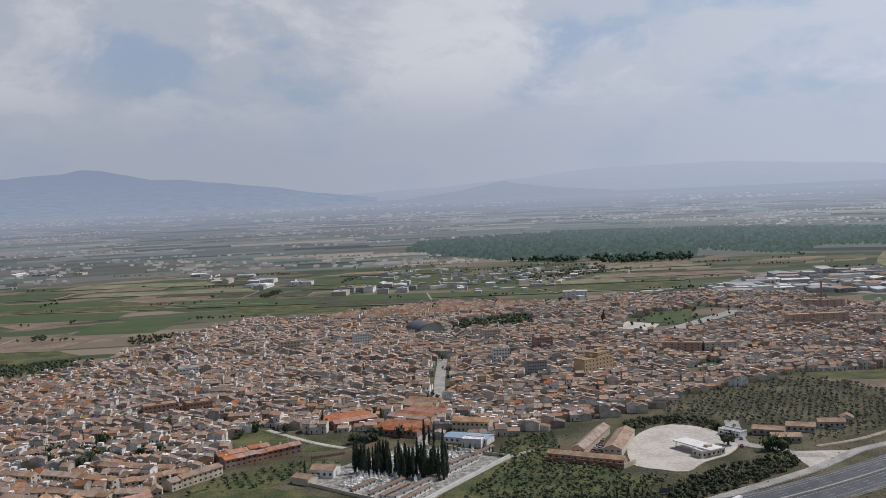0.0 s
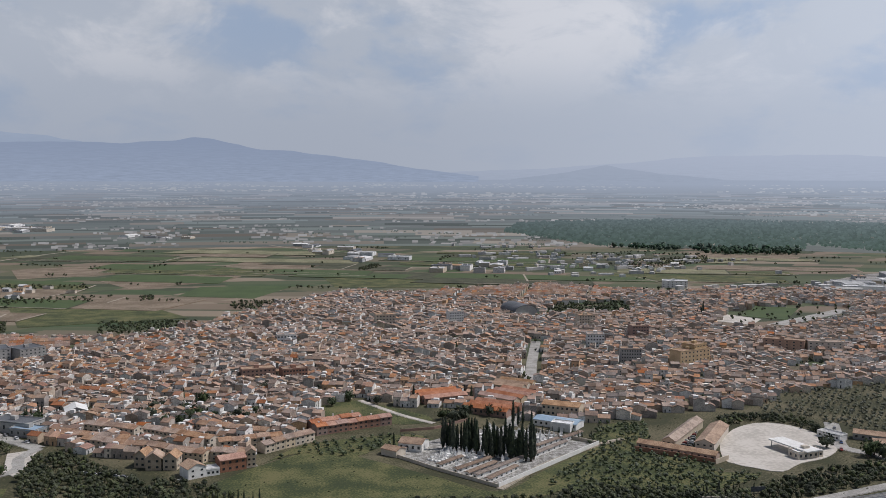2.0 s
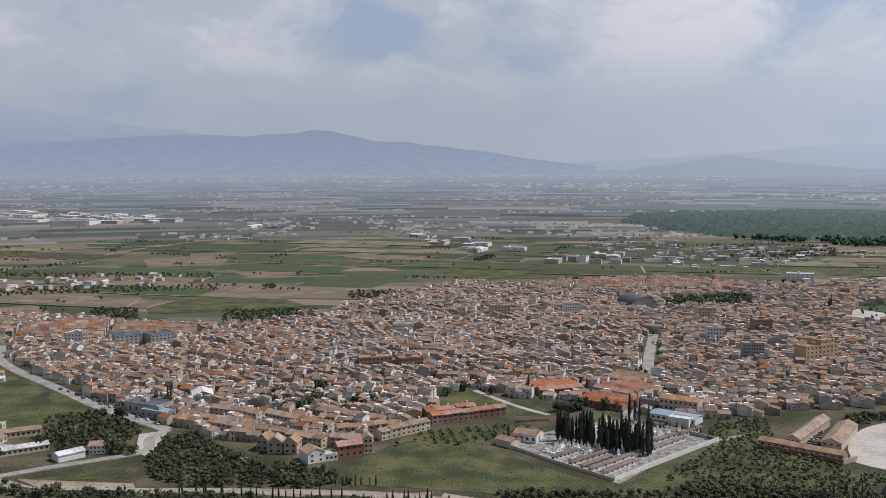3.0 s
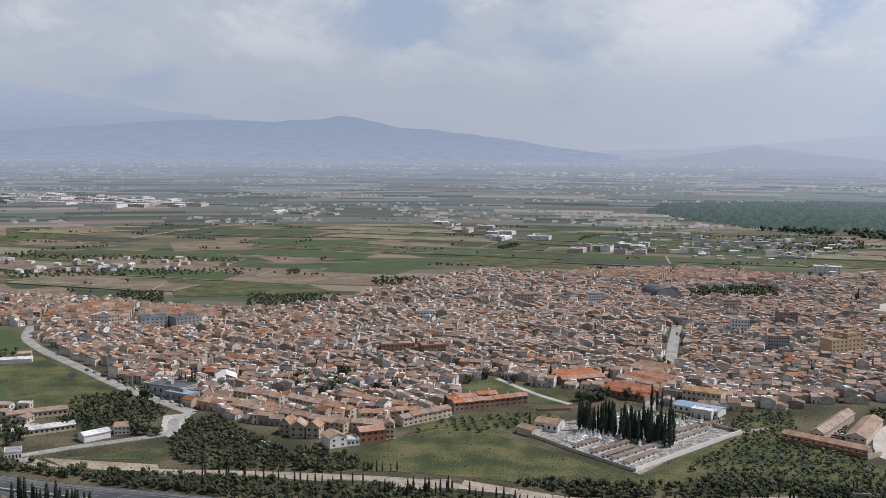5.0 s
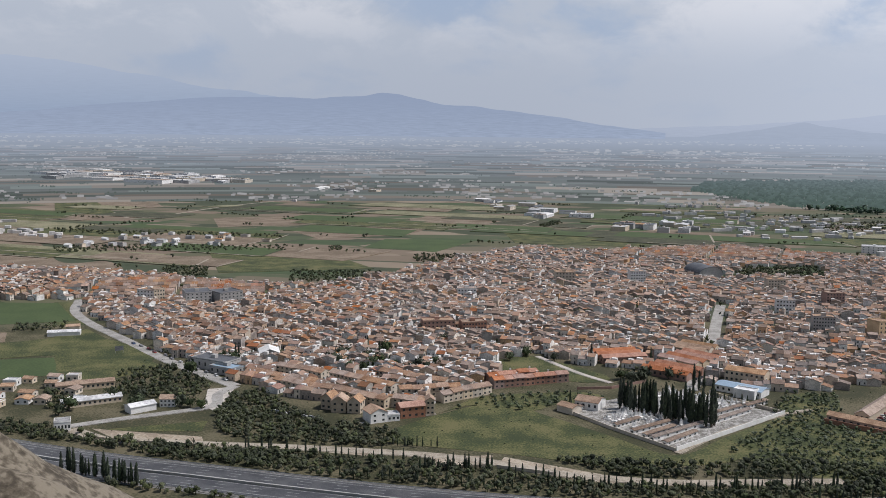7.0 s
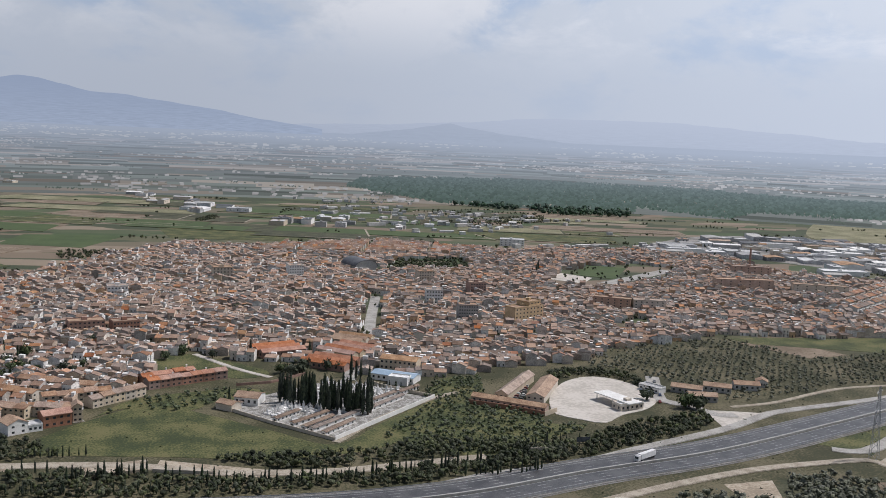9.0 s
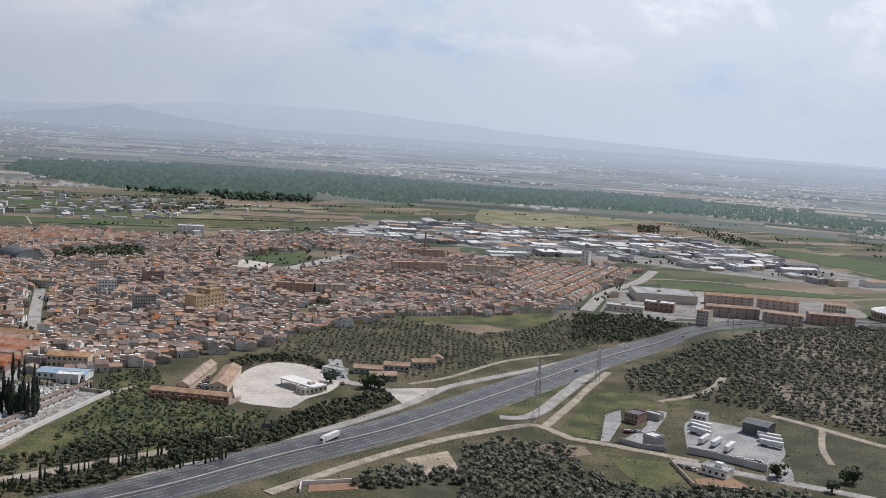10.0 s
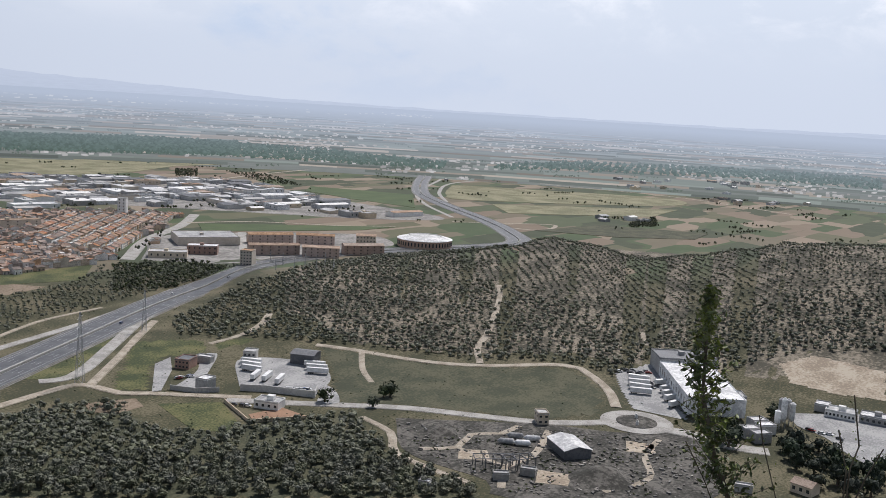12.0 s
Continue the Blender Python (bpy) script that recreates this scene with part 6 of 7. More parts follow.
low_pts += rows_in([(-61, 563), (-33, 612), (34, 630), (47, 607), (11, 595), (-3, 579), (-39, 587)], 6.4, 0.25, 1.0, 16, 0.1)
everything = sorted([(math.hypot(*q), q) for q in front_pts + low_pts])
near300 = {q for _, q in everything[:290]}
grove("olive_grove_hill", hill_pts, 2.5, M_OLIVE, "dense grey-green olive trees at the foot of a hill", "olive grove", 17, 3, 14)
grove("olive_grove_crest", crest_pts, 2.1, M_OLIVE, "rows of grey-green olive trees on dry hillside", "olive grove", 7, 3, 14)
grove("olive_grove_front", [q for q in front_pts if q not in near300], 2.7, M_OLIVE, "dense grey-green olive trees on lower slope", "olive grove", 8, 4, 24)
grove("olive_grove_upper", upper_pts, 2.0, M_OLIVE, "olive trees on the slope between town and motorway", "olive grove", 9, 3, 16)
grove("olive_grove_low", [q for q in low_pts if q not in near300], 1.9, M_GREENOLIVE, "olive trees beside the cemetery", "olive grove", 10, 3, 16)


def single_trees(name, spots, mat, size, tall, label, category, group, seed, variants=6, lumps=6, leaves=110):
    rng = random.Random(seed)
    roots = []
    for k in range(variants):
        root = part(name, trunk_shape(0.14, 0.9), M_BARK, None)
        v, f = crown_shape(rng, 1.0, 1.5, lumps, leaves)
        p = Pile()
        p.add([(x, y, z * tall + 0.3) for x, y, z in v], f)
        part("crown", p, mat, root)
        roots.append(root)
    for n, (x, y) in enumerate(spots):
        s = size * rng.uniform(0.75, 1.25)
        m = Matrix.Translation((x, y, ground_z(x, y))) @ Matrix.Rotation(rng.uniform(0, 6.3), 4, "Z") @ Matrix.Diagonal((s, s, s * rng.uniform(0.9, 1.1), 1))
        if n < variants:
            ob = roots[n]
            ob.matrix_basis = m
        else:
            src = roots[rng.randrange(variants)]
            ob = src.copy()
            scene.collection.objects.link(ob)
            ob.matrix_basis = m
            for kid in src.children:
                k2 = kid.copy()
                scene.collection.objects.link(k2)
                k2.parent = ob
        tagged(ob, label, category, group)


single_trees("olive_tree", sorted(near300), M_OLIVE_O, 2.6, 1.0, OLIVE, "olive tree", "olive trees", 71)
M_TREE_O = material("broad_leaves_near", [(0.018, 0.028, 0.011), (0.034, 0.05, 0.02), (0.064, 0.082, 0.035)], 0.3, 0.9, 2.0, 0, 0.3)
town_trees = [(-151, 682), (-145, 679), (-143, 688), (-120, 674), (-116, 683), (-110, 680), (-106, 687), (-127, 699), (-90, 669), (-86, 677), (-81, 673), (-234, 678), (-222, 674), (57, 665), (64, 657), (71, 662), (91, 672), (99, 670), (-76, 764), (-22, 711), (-9, 727), (12, 715), (-133, 664), (-124, 662), (78, 581), (-205, 558), (-213, 560), (-220, 561), (-250, 572), (-246, 556), (-268, 569), (94, 931), (36, 900), (-150, 706), (-145, 715), (-118, 719), (-102, 676), (-97, 693), (-75, 684), (-242, 639), (-283, 544), (-284, 533)] + [(309, 555), (314, 557), (324, 558), (316, 550), (293, 576), (61, 668), (68, 664), (75, 673)] + [(464, 298), (468, 296), (434, 318), (590, 98), (598, 96), (581, 98), (540, 114), (539, 108), (444, 292)]
single_trees("broadleaf_tree", town_trees, M_TREE_O, 4.2, 1.1, "dark green broadleaf tree with rounded crown", "tree", "broadleaf trees", 72)
pines = [(527, 81), (536, 77), (530, 70), (539, 66), (529, 58), (515, 76), (515, 69), (513, 59), (514, 52), (501, 62), (502, 71), (504, 47), (509, 39), (492, 50), (503, 34), (491, 40), (482, 57), (517, 113), (513, 108), (527, 108), (524, 33), (487, 34), (479, 43)]
single_trees("pine_tree", pines, M_CYPRESS, 4.6, 1.15, "dark umbrella-crowned pine beside the works yard", "pine", "pines by the works", 73)

BROAD = "mixed dark green trees in a belt"
belts = []
for k, (poly, step) in enumerate((([(-305, 1144), (-188, 1151), (-169, 1073), (-280, 1049)], 9), ([(-468, 1149), (-414, 1157), (-386, 1076), (-436, 1069)], 8), ([(-176, 1318), (-76, 1347), (-72, 1275), (-165, 1237)], 9), ([(233, 1224), (369, 1235), (345, 1173), (229, 1166)], 9),
                               ([(-202, 590), (-179, 599), (-151, 564), (-129, 543), (-87, 531), (-67, 507), (-94, 499), (-159, 500), (-185, 521)], 5), ([(-210, 479), (-139, 485), (-61, 479), (-19, 469), (37, 455), (92, 462), (150, 474), (201, 484), (190, 456), (9, 438), (-59, 442), (-130, 451), (-193, 466)], 5.5),
                               ([(163, 485), (206, 493), (256, 523), (317, 540), (311, 517), (245, 485), (196, 467), (147, 454)], 5), ([(251, 652), (281, 658), (308, 645), (310, 601), (296, 575), (296, 620), (274, 641), (245, 630)], 5), ([(75, 445), (131, 460), (150, 464), (146, 452), (91, 435)], 5.5),
                               ([(-298, 638), (-262, 658), (-216, 609), (-219, 575), (-266, 577)], 6), ([(-310, 497), (-250, 484), (-170, 466), (-130, 462), (-130, 482), (-180, 488), (-250, 501), (-310, 516)], 4.6), ([(-300, 470), (-240, 436), (-180, 422), (-120, 412), (-120, 425), (-200, 440), (-290, 488)], 5), ([(-330, 600), (-322, 604), (-284, 545), (-292, 535)], 5), ([(-380, 570), (-366, 560), (-326, 520), (-345, 515)], 6), ([(-452, 782), (-412, 796), (-402, 770), (-440, 752)], 8), ([(9, 491), (69, 493), (130, 506), (204, 492), (199, 480), (109, 475), (66, 471), (46, 472)], 5), (TREES_IN, 9),
                               ([(648, 738), (726, 709), (705, 615), (604, 616), (556, 633)], 7), ([(1057, 588), (1142, 550), (894, 430), (1006, 559)], 6), ([(-5, 1784), (32, 1900), (40, 1835), (3, 1746)], 8), ([(1536, 525), (1701, 529), (1557, 478), (1492, 504)], 7), ([(1589, 1612), (1645, 1598), (1507, 1463), (1458, 1479)], 9),
                               ([(1666, 1530), (1715, 1455), (1551, 1212), (1519, 1287)], 12), ([(-311, 1389), (-293, 1406), (-282, 1352), (-301, 1343)], 7), ([(-826, 1559), (-420, 1544), (-407, 1495), (-791, 1493)], 14), ([(-702, 1322), (-559, 1375), (-379, 1391), (-364, 1339), (-670, 1262)], 12), ([(522, 1910), (753, 2038), (692, 1869), (500, 1748)], 12))):
    step *= 0.84
    belts += rows_in(poly, step, 0.3 + 0.2 * k, step * 0.4, 40 + k, 0.12, [ESPL])
grove("tree_belts", belts, 2.35, M_TREE, "belts of dark green trees and bushes", "trees", 21, 4, 22, 1.15)
bush = random.Random(77)
specks = []
while len(specks) < 380:
    x, y = bush.uniform(-420, 900), bush.uniform(560, 1500)
    if inside((x, y), TOWN) and not by_house(x, y, 6.2):
        specks.append((x, y))
grove("town_trees", specks, 2.2, M_TREE, "small green trees in streets and courtyards", "trees", 22, 3, 16, 1.3)
scrub = []
while len(scrub) < 1500:
    x, y = bush.uniform(-300, 640), bush.uniform(140, 700)
    r = math.hypot(x, y)
    if 380 < r < 900 and not inside((x, y), TOWN) and not near_road(x, y, -1) and not any(inside((x, y), f) for f in FOOT) and not inside((x, y), ESPL) and not inside((x, y), CEM):
        scrub.append((x, y))
grove("scrub", scrub, 0.75, M_TREE, "low green scrub on rough grass", "bushes", 23, 2, 8, 0.8, 0.1)
WOODS = [(445, 2989), (524, 2611), (602, 2310), (734, 2183), (787, 2297), (780, 2073), (974, 2058), (1132, 2360), (1215, 2049), (1426, 2257), (1614, 2129), (2132, 1908), (2774, 2489), (2148, 2842), (1768, 3436), (1155, 3734), (576, 3481)]
wood_pts = rows_in(WOODS, 19, 0.3, 4, 7, 0.0, roads=False)
wood_pts += rows_in([(2007, 2819), (2579, 2793), (2772, 2121), (2692, 1537), (2377, 1365), (2200, 1681), (1949, 2133), (1622, 2279)], 24, 0.3, 5, 8, 0.1, roads=False)
wood_pts += rows_in([(2733, 1395), (3423, 1436), (4079, 953), (4269, 411), (3370, 320), (3272, 761), (2850, 1193), (2596, 1305)], 26, 0.3, 6, 9, 0.2, roads=False)
grove("poplar_wood", [q for q in wood_pts if math.hypot(*q) < 2400], 10.0, M_WOOD, "dense dark green poplar plantation on the plain", "wood", 11, 3, 5, 1.0, 0.1)
# trees past 2400 m take the emissive wood colour with painted haze
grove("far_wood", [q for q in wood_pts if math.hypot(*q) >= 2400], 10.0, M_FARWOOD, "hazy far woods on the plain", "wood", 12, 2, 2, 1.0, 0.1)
# loose trees and white houses all over the plain
plain = random.Random(91)
loose, white = [], Pile()
M_FARWALL = material("far_white_wall", [(0.46, 0.44, 0.42), (0.60, 0.58, 0.56)], 0.05, 0.9, 0.3, 0, 0.25, True)
while len(loose) < 4300:
    a, D = radians(plain.uniform(-34, 94)), 1150 + 5200 * plain.random() ** 1.5
    x, y = D * math.sin(a), D * math.cos(a)
    k = noise.noise((x * 0.0035, y * 0.006, 5))
    if (k < -0.1 and plain.random() < 0.8) or inside((x, y), TOWN) or inside((x, y), WOODS) or (math.degrees(a) > 50 and D < 1420) or (D < 1900 and plain.random() < 0.55):
        continue
    t = -0.27 + plain.choice((0, 0, 0, math.pi / 2)) + plain.uniform(-0.1, 0.1)
    m = plain.choice((1, 1, 2, 3, 5, 9, 14))
    for s in range(m):
        q = (x + math.cos(t) * s * 8 * plain.uniform(0.7, 1.3) + plain.uniform(-4, 4), y + math.sin(t) * s * 8 + plain.uniform(-5, 5))
        if not inside(q, TOWN) and not near_road(*q):
            loose.append(q)
# beyond 2400 m the crowns glow in a painted haze colour
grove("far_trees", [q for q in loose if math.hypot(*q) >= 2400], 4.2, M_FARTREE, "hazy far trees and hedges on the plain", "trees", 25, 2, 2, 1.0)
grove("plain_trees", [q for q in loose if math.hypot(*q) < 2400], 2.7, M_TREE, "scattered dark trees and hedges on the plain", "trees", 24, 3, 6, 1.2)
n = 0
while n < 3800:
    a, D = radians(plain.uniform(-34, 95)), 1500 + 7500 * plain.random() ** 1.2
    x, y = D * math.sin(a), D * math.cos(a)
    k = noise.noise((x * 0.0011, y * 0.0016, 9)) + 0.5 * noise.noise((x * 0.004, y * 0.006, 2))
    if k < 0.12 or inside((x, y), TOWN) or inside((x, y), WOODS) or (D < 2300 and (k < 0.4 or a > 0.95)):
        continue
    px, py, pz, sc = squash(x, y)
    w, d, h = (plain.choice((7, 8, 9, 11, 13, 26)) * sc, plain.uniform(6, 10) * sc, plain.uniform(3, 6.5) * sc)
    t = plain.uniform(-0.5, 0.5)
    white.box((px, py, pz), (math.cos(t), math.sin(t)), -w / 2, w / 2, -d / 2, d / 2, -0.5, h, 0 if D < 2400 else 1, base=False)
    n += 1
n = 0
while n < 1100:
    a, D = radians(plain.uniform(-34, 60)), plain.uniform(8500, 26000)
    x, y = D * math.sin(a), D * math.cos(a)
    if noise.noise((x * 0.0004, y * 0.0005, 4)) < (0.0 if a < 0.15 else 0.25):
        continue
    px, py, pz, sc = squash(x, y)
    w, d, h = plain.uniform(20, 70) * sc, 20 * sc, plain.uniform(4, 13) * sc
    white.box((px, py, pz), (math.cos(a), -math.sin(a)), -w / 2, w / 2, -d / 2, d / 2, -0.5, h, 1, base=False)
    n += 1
# second slot: houses past 2400 m, emissive with painted haze
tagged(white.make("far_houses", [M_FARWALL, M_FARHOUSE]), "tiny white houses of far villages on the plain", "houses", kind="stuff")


# ---- vehicles ----
M_CARS = [material("car_paint_%s" % n, [c, tuple(x * 1.1 for x in c)], 0.5, 0.35) for n, c in (("white", (0.6, 0.6, 0.6)), ("grey", (0.2, 0.2, 0.21)), ("dark", (0.03, 0.03, 0.035)), ("red", (0.25, 0.03, 0.025)), ("blue", (0.04, 0.07, 0.16)))]
M_RUBBER = material("tyre_rubber", [(0.02, 0.02, 0.02), (0.035, 0.035, 0.035)], 2.0, 0.9)
M_TARP = material("white_trailer_sheet", [(0.6, 0.6, 0.6), (0.74, 0.74, 0.73)], 0.4, 0.6, 1.5, 0, 0.1)


def prism(profile, y0, y1):
    """A solid with a profile in x and z, drawn out along y."""
    p, n = Pile(), len(profile)
    p.add([(x, y0, z) for x, z in profile] + [(x, y1, z) for x, z in profile], [tuple(range(n))] + [tuple(range(2 * n - 1, n - 1, -1))] + [(k, n + k, n + (k + 1) % n, (k + 1) % n) for k in range(n)])
    return p


def wheel(x, y, r, parent):
    p, n = Pile(), 10
    ring = [(math.cos(2 * math.pi * k / n) * r, math.sin(2 * math.pi * k / n) * r) for k in range(n)]
    p.add([(x + a, y - 0.12, r + b) for a, b in ring] + [(x + a, y + 0.12, r + b) for a, b in ring], [tuple(range(n)), tuple(range(2 * n - 1, n - 1, -1))] + [(k, n + k, n + (k + 1) % n, (k + 1) % n) for k in range(n)])
    part("wheel", p, M_RUBBER, parent)


def make_car(paint):
    root = empty("car")
    part("body", prism([(-2.1, 0.3), (2.1, 0.3), (2.15, 0.75), (1.2, 0.95), (-2.05, 1.0), (-2.15, 0.7)], -0.85, 0.85), paint, root)
    part("window", prism([(1.15, 0.95), (0.45, 1.40), (-1.4, 1.42), (-2.0, 1.0)], -0.76, 0.76), M_GLASS, root)
    part("roof", prism([(0.5, 1.38), (0.4, 1.47), (-1.35, 1.48), (-1.5, 1.38)], -0.72, 0.72), paint, root)
    for x in (-1.35, 1.35):
        for y in (-0.78, 0.78):
            wheel(x, y, 0.32, root)
    return root


def make_trailer(name="trailer"):
    root = empty(name)
    p = Pile()
    p.box((0, 0, 0), (1, 0), -6.8, 6.8, -1.27, 1.27, 1.15, 4.0)
    part("body", p, M_TARP, root)
    p = Pile()
    p.box((0, 0, 0), (1, 0), -6.7, 6.7, -0.6, 0.6, 0.8, 1.15)
    part("chassis", p, M_DARKROOF, root)
    for x in (-5.5, -4.2, -2.9):
        for y in (-1.1, 1.1):
            wheel(x, y, 0.5, root)
    return root


def make_cab(parent, paint):
    part("cab", prism([(7.3, 0.6), (9.6, 0.6), (9.65, 2.0), (9.4, 3.2), (8.6, 3.7), (7.3, 3.7)], -1.22, 1.22), paint, parent)
    part("windscreen", prism([(9.62, 2.0), (9.72, 2.0), (9.5, 3.1), (9.4, 3.1)], -1.1, 1.1), M_GLASS, parent)
    for x in (8.7, 6.0):
        for y in (-1.1, 1.1):
            wheel(x, y, 0.5, parent)


def set_on(p0, p1):
    a, b = Vector(p0), Vector(p1)
    c = (a + b) / 2
    return Matrix.Translation((c.x, c.y, ground_z(c.x, c.y) + 0.36)) @ Matrix.Rotation(math.atan2((b - a).y, (b - a).x), 4, "Z")


lorry = make_trailer("lorry")
make_cab(lorry, M_CARS[0])
tagged(lorry, "white articulated lorry driving on the motorway", "lorry")
tip, tail = (Vector(q) for q in [(231, 459), (245, 467)])
lorry.matrix_basis = set_on(tail, tip) @ Matrix.Translation((0, 0, 0.12))
base = make_trailer()
tagged(base, "white box trailer parked in the lorry yard", "trailer", "parked trailers")
places = [[(457, 402), (460, 389)], [(451, 396), (454, 383)], [(462, 406), (466, 394)], [(435, 375), (452, 382)], [(437, 368), (455, 375)], [(437, 358), (456, 366)], [(478, 367), (484, 354)], [(472, 362), (479, 349)], [(482, 372), (489, 359)],
          [(600, 192), (602, 184)], [(591, 189), (594, 181)], [(583, 186), (585, 177)], [(574, 182), (577, 174)], [(586, 169), (599, 162)], [(578, 165), (591, 158)], [(570, 161), (582, 154)], [(559, 155), (573, 149)], [(597, 175), (607, 168)]]
for k, q in enumerate(places):
    if k == 0:
        base.matrix_basis = set_on(*q)
    else:
        copy_thing(base, set_on(*q))
cars = [make_car(m) for m in M_CARS]
names = ("white", "grey", "black", "red", "blue")
rng_c = random.Random(8)
seen = set()


def park(x, y, turn, note):
    k = rng_c.choice((0, 0, 0, 1, 1, 2, 3, 4))
    m = Matrix.Translation((x, y, ground_z(x, y) + 0.36)) @ Matrix.Rotation(turn, 4, "Z")
    if k in seen:
        ob = copy_thing(cars[k], m)
    else:
        seen.add(k)
        ob = cars[k]
        ob.matrix_basis = m
    tagged(ob, "%s car %s" % (names[k], note), "car", "cars")


for line, n, note, jig in (([(200, 578), (227, 636)], 11, "parked beside the school", 1), ([(203, 575), (227, 628)], 10, "parked beside the school", 1), ([(410, 413), (422, 408)], 7, "parked in a builder's yard", 3), ([(439, 349), (446, 338)], 6, "parked in the lorry yard", 2),
                           ([(612, 206), (620, 187)], 10, "parked in the depot yard", 5), ([(608, 187), (592, 172)], 7, "parked in the depot yard", 4), ([(-326, 730), (-209, 621)], 12, "parked along the street", 2), ([(-160, 557), (-133, 548)], 8, "parked beside terraced houses", 2),
                           ([(104, 650), (129, 747)], 7, "parked along the cemetery street", 2), ([(325, 626), (295, 561)], 4, "on the access road", 2), ([(395, 354), (398, 344)], 3, "parked by the villa", 2), ([(574, 80), (569, 58)], 5, "parked in the works yard", 3)):
    a, b = Vector(line[0]), Vector(line[1])
    t = math.atan2((b - a).y, (b - a).x)
    for k in range(n):
        q = a.lerp(b, (k + 0.5) / n)
        park(q.x + rng_c.uniform(-jig, jig) * 0.6, q.y + rng_c.uniform(-jig, jig) * 0.6, t + (math.pi / 2 if "school" in note else 0) + rng_c.uniform(-0.1, 0.1), note)
for f, off in ((0.30, 6), (0.335, -7), (0.36, 8), (0.40, -6), (0.47, 7), (0.62, -7), (0.66, 6), (0.7, 7), (0.74, -7)):
    k = int(f * len(hw))
    d = (hw[k + 1] - hw[k]).normalized()
    park(hw[k].x + d.y * off, hw[k].y - d.x * off, math.atan2(d.y, d.x), "driving on the motorway")


# ---- pylons, chimney, signs ----
def strut(p, a, b, t):
    """A thin bar from a to b."""
    a, b = Vector(a), Vector(b)
    d = (b - a).normalized()
    s = d.cross(Vector((0.3, 0.2, 1)) if abs(d.z) < 0.95 else Vector((1, 0, 0))).normalized() * t
    u = d.cross(s).normalized() * t
    v = [tuple(q + w) for q in (a, b) for w in (s, u, -s, -u)]
    p.add(v, [(0, 1, 5, 4), (1, 2, 6, 5), (2, 3, 7, 6), (3, 0, 4, 7)])


def pylon(spot, h, label):
    root = tagged(empty("pylon", Matrix.Translation((spot[0], spot[1], ground_z(*spot))) @ Matrix.Rotation(0.6, 4, "Z")), label, "pylon", "power pylons")
    w = h * 0.055
    t = 0.075

    def half(z):
        return w * (1 - 0.86 * z / h)
    for sx, sy in ((1, 1), (1, -1), (-1, -1), (-1, 1)):
        p = Pile()
        strut(p, (sx * w, sy * w, -0.5), (sx * half(h), sy * half(h), h), t * 1.4)
        part("leg", p, M_RAIL, root)
    p = Pile()
    zs = [h * k / 9 for k in range(10)]
    for z0, z1 in zip(zs, zs[1:]):
        a, b = half(z0), half(z1)
        for q in range(4):
            c0 = ((1, 1), (1, -1), (-1, -1), (-1, 1))[q]
            c1 = ((1, 1), (1, -1), (-1, -1), (-1, 1))[(q + 1) % 4]
            strut(p, (c0[0] * a, c0[1] * a, z0), (c1[0] * b, c1[1] * b, z1), t)
            strut(p, (c1[0] * a, c1[1] * a, z0), (c0[0] * b, c0[1] * b, z1), t)
    part("bracing", p, M_RAIL, root)
    for z in (0.68, 0.8, 0.92):
        p = Pile()
        for s in (-1, 1):
            strut(p, (0, 0, h * z), (s * h * 0.13, 0, h * z), t)
            strut(p, (0, 0, h * z + 1.6), (s * h * 0.13, 0, h * z), t)
        part("crossarm", p, M_RAIL, root)


pylon((370, 448), 42, "tall grey lattice power pylon beside the track")
pylon((482, 516), 30, "grey lattice power pylon beside the slip road")
for q in [(715, 590), (760, 618), (707, 561), (727, 564), (708, 536), (739, 549), (709, 517), (772, 644)]:
    pylon(q, 13, "small lattice gantry of the substation")


def chimney(spot, h):
    p, n = Pile(), 16
    ring = [(math.cos(2 * math.pi * k / n), math.sin(2 * math.pi * k / n)) for k in range(n)]
    for r, z in ((2.0, -0.5), (1.2, h - 1.5), (1.45, h - 1.4), (1.45, h), (1.0, h)):
        p.v += [(x * r, y * r, z) for x, y in ring]
    for j in range(4):
        p.f += [(n * j + k, n * j + (k + 1) % n, n * j + n + (k + 1) % n, n * j + n + k) for k in range(n)]
    p.i = [0] * len(p.f)
    ob = part("factory_chimney", p, M_BRICK, None)
    ob.matrix_basis = Matrix.Translation((spot[0], spot[1], 0))
    tagged(ob, "tall tapering brick factory chimney", "chimney")


chimney((740, 1176), 34)


def signboard(p0, p1, z0, z1, label):
    a, w, turn = frame_of(p0, p1)
    root = tagged(empty("signboard", Matrix.Translation((a.x, a.y, 0)) @ Matrix.Rotation(turn, 4, "Z")), label, "road sign")
    for x in (0.3, w - 0.3):
        p = Pile()
        p.box((0, 0, 0), (1, 0), x - 0.12, x + 0.12, -0.12, 0.12, 0, z0 + 0.5)
        part("post", p, M_RAIL, root)
    p = Pile()
    p.box((0, 0, 0), (1, 0), 0, w, -0.2, -0.1, z0, z1)
    part("panel", p, M_DARKROOF, root)


signboard(*[(208, 490), (216, 490)], 2.2, 5.0, "back of a grey road sign on two posts")
signboard(*[(-322, 692), (-317, 696)], 2.0, 5.5, "back of a dark billboard on two posts")


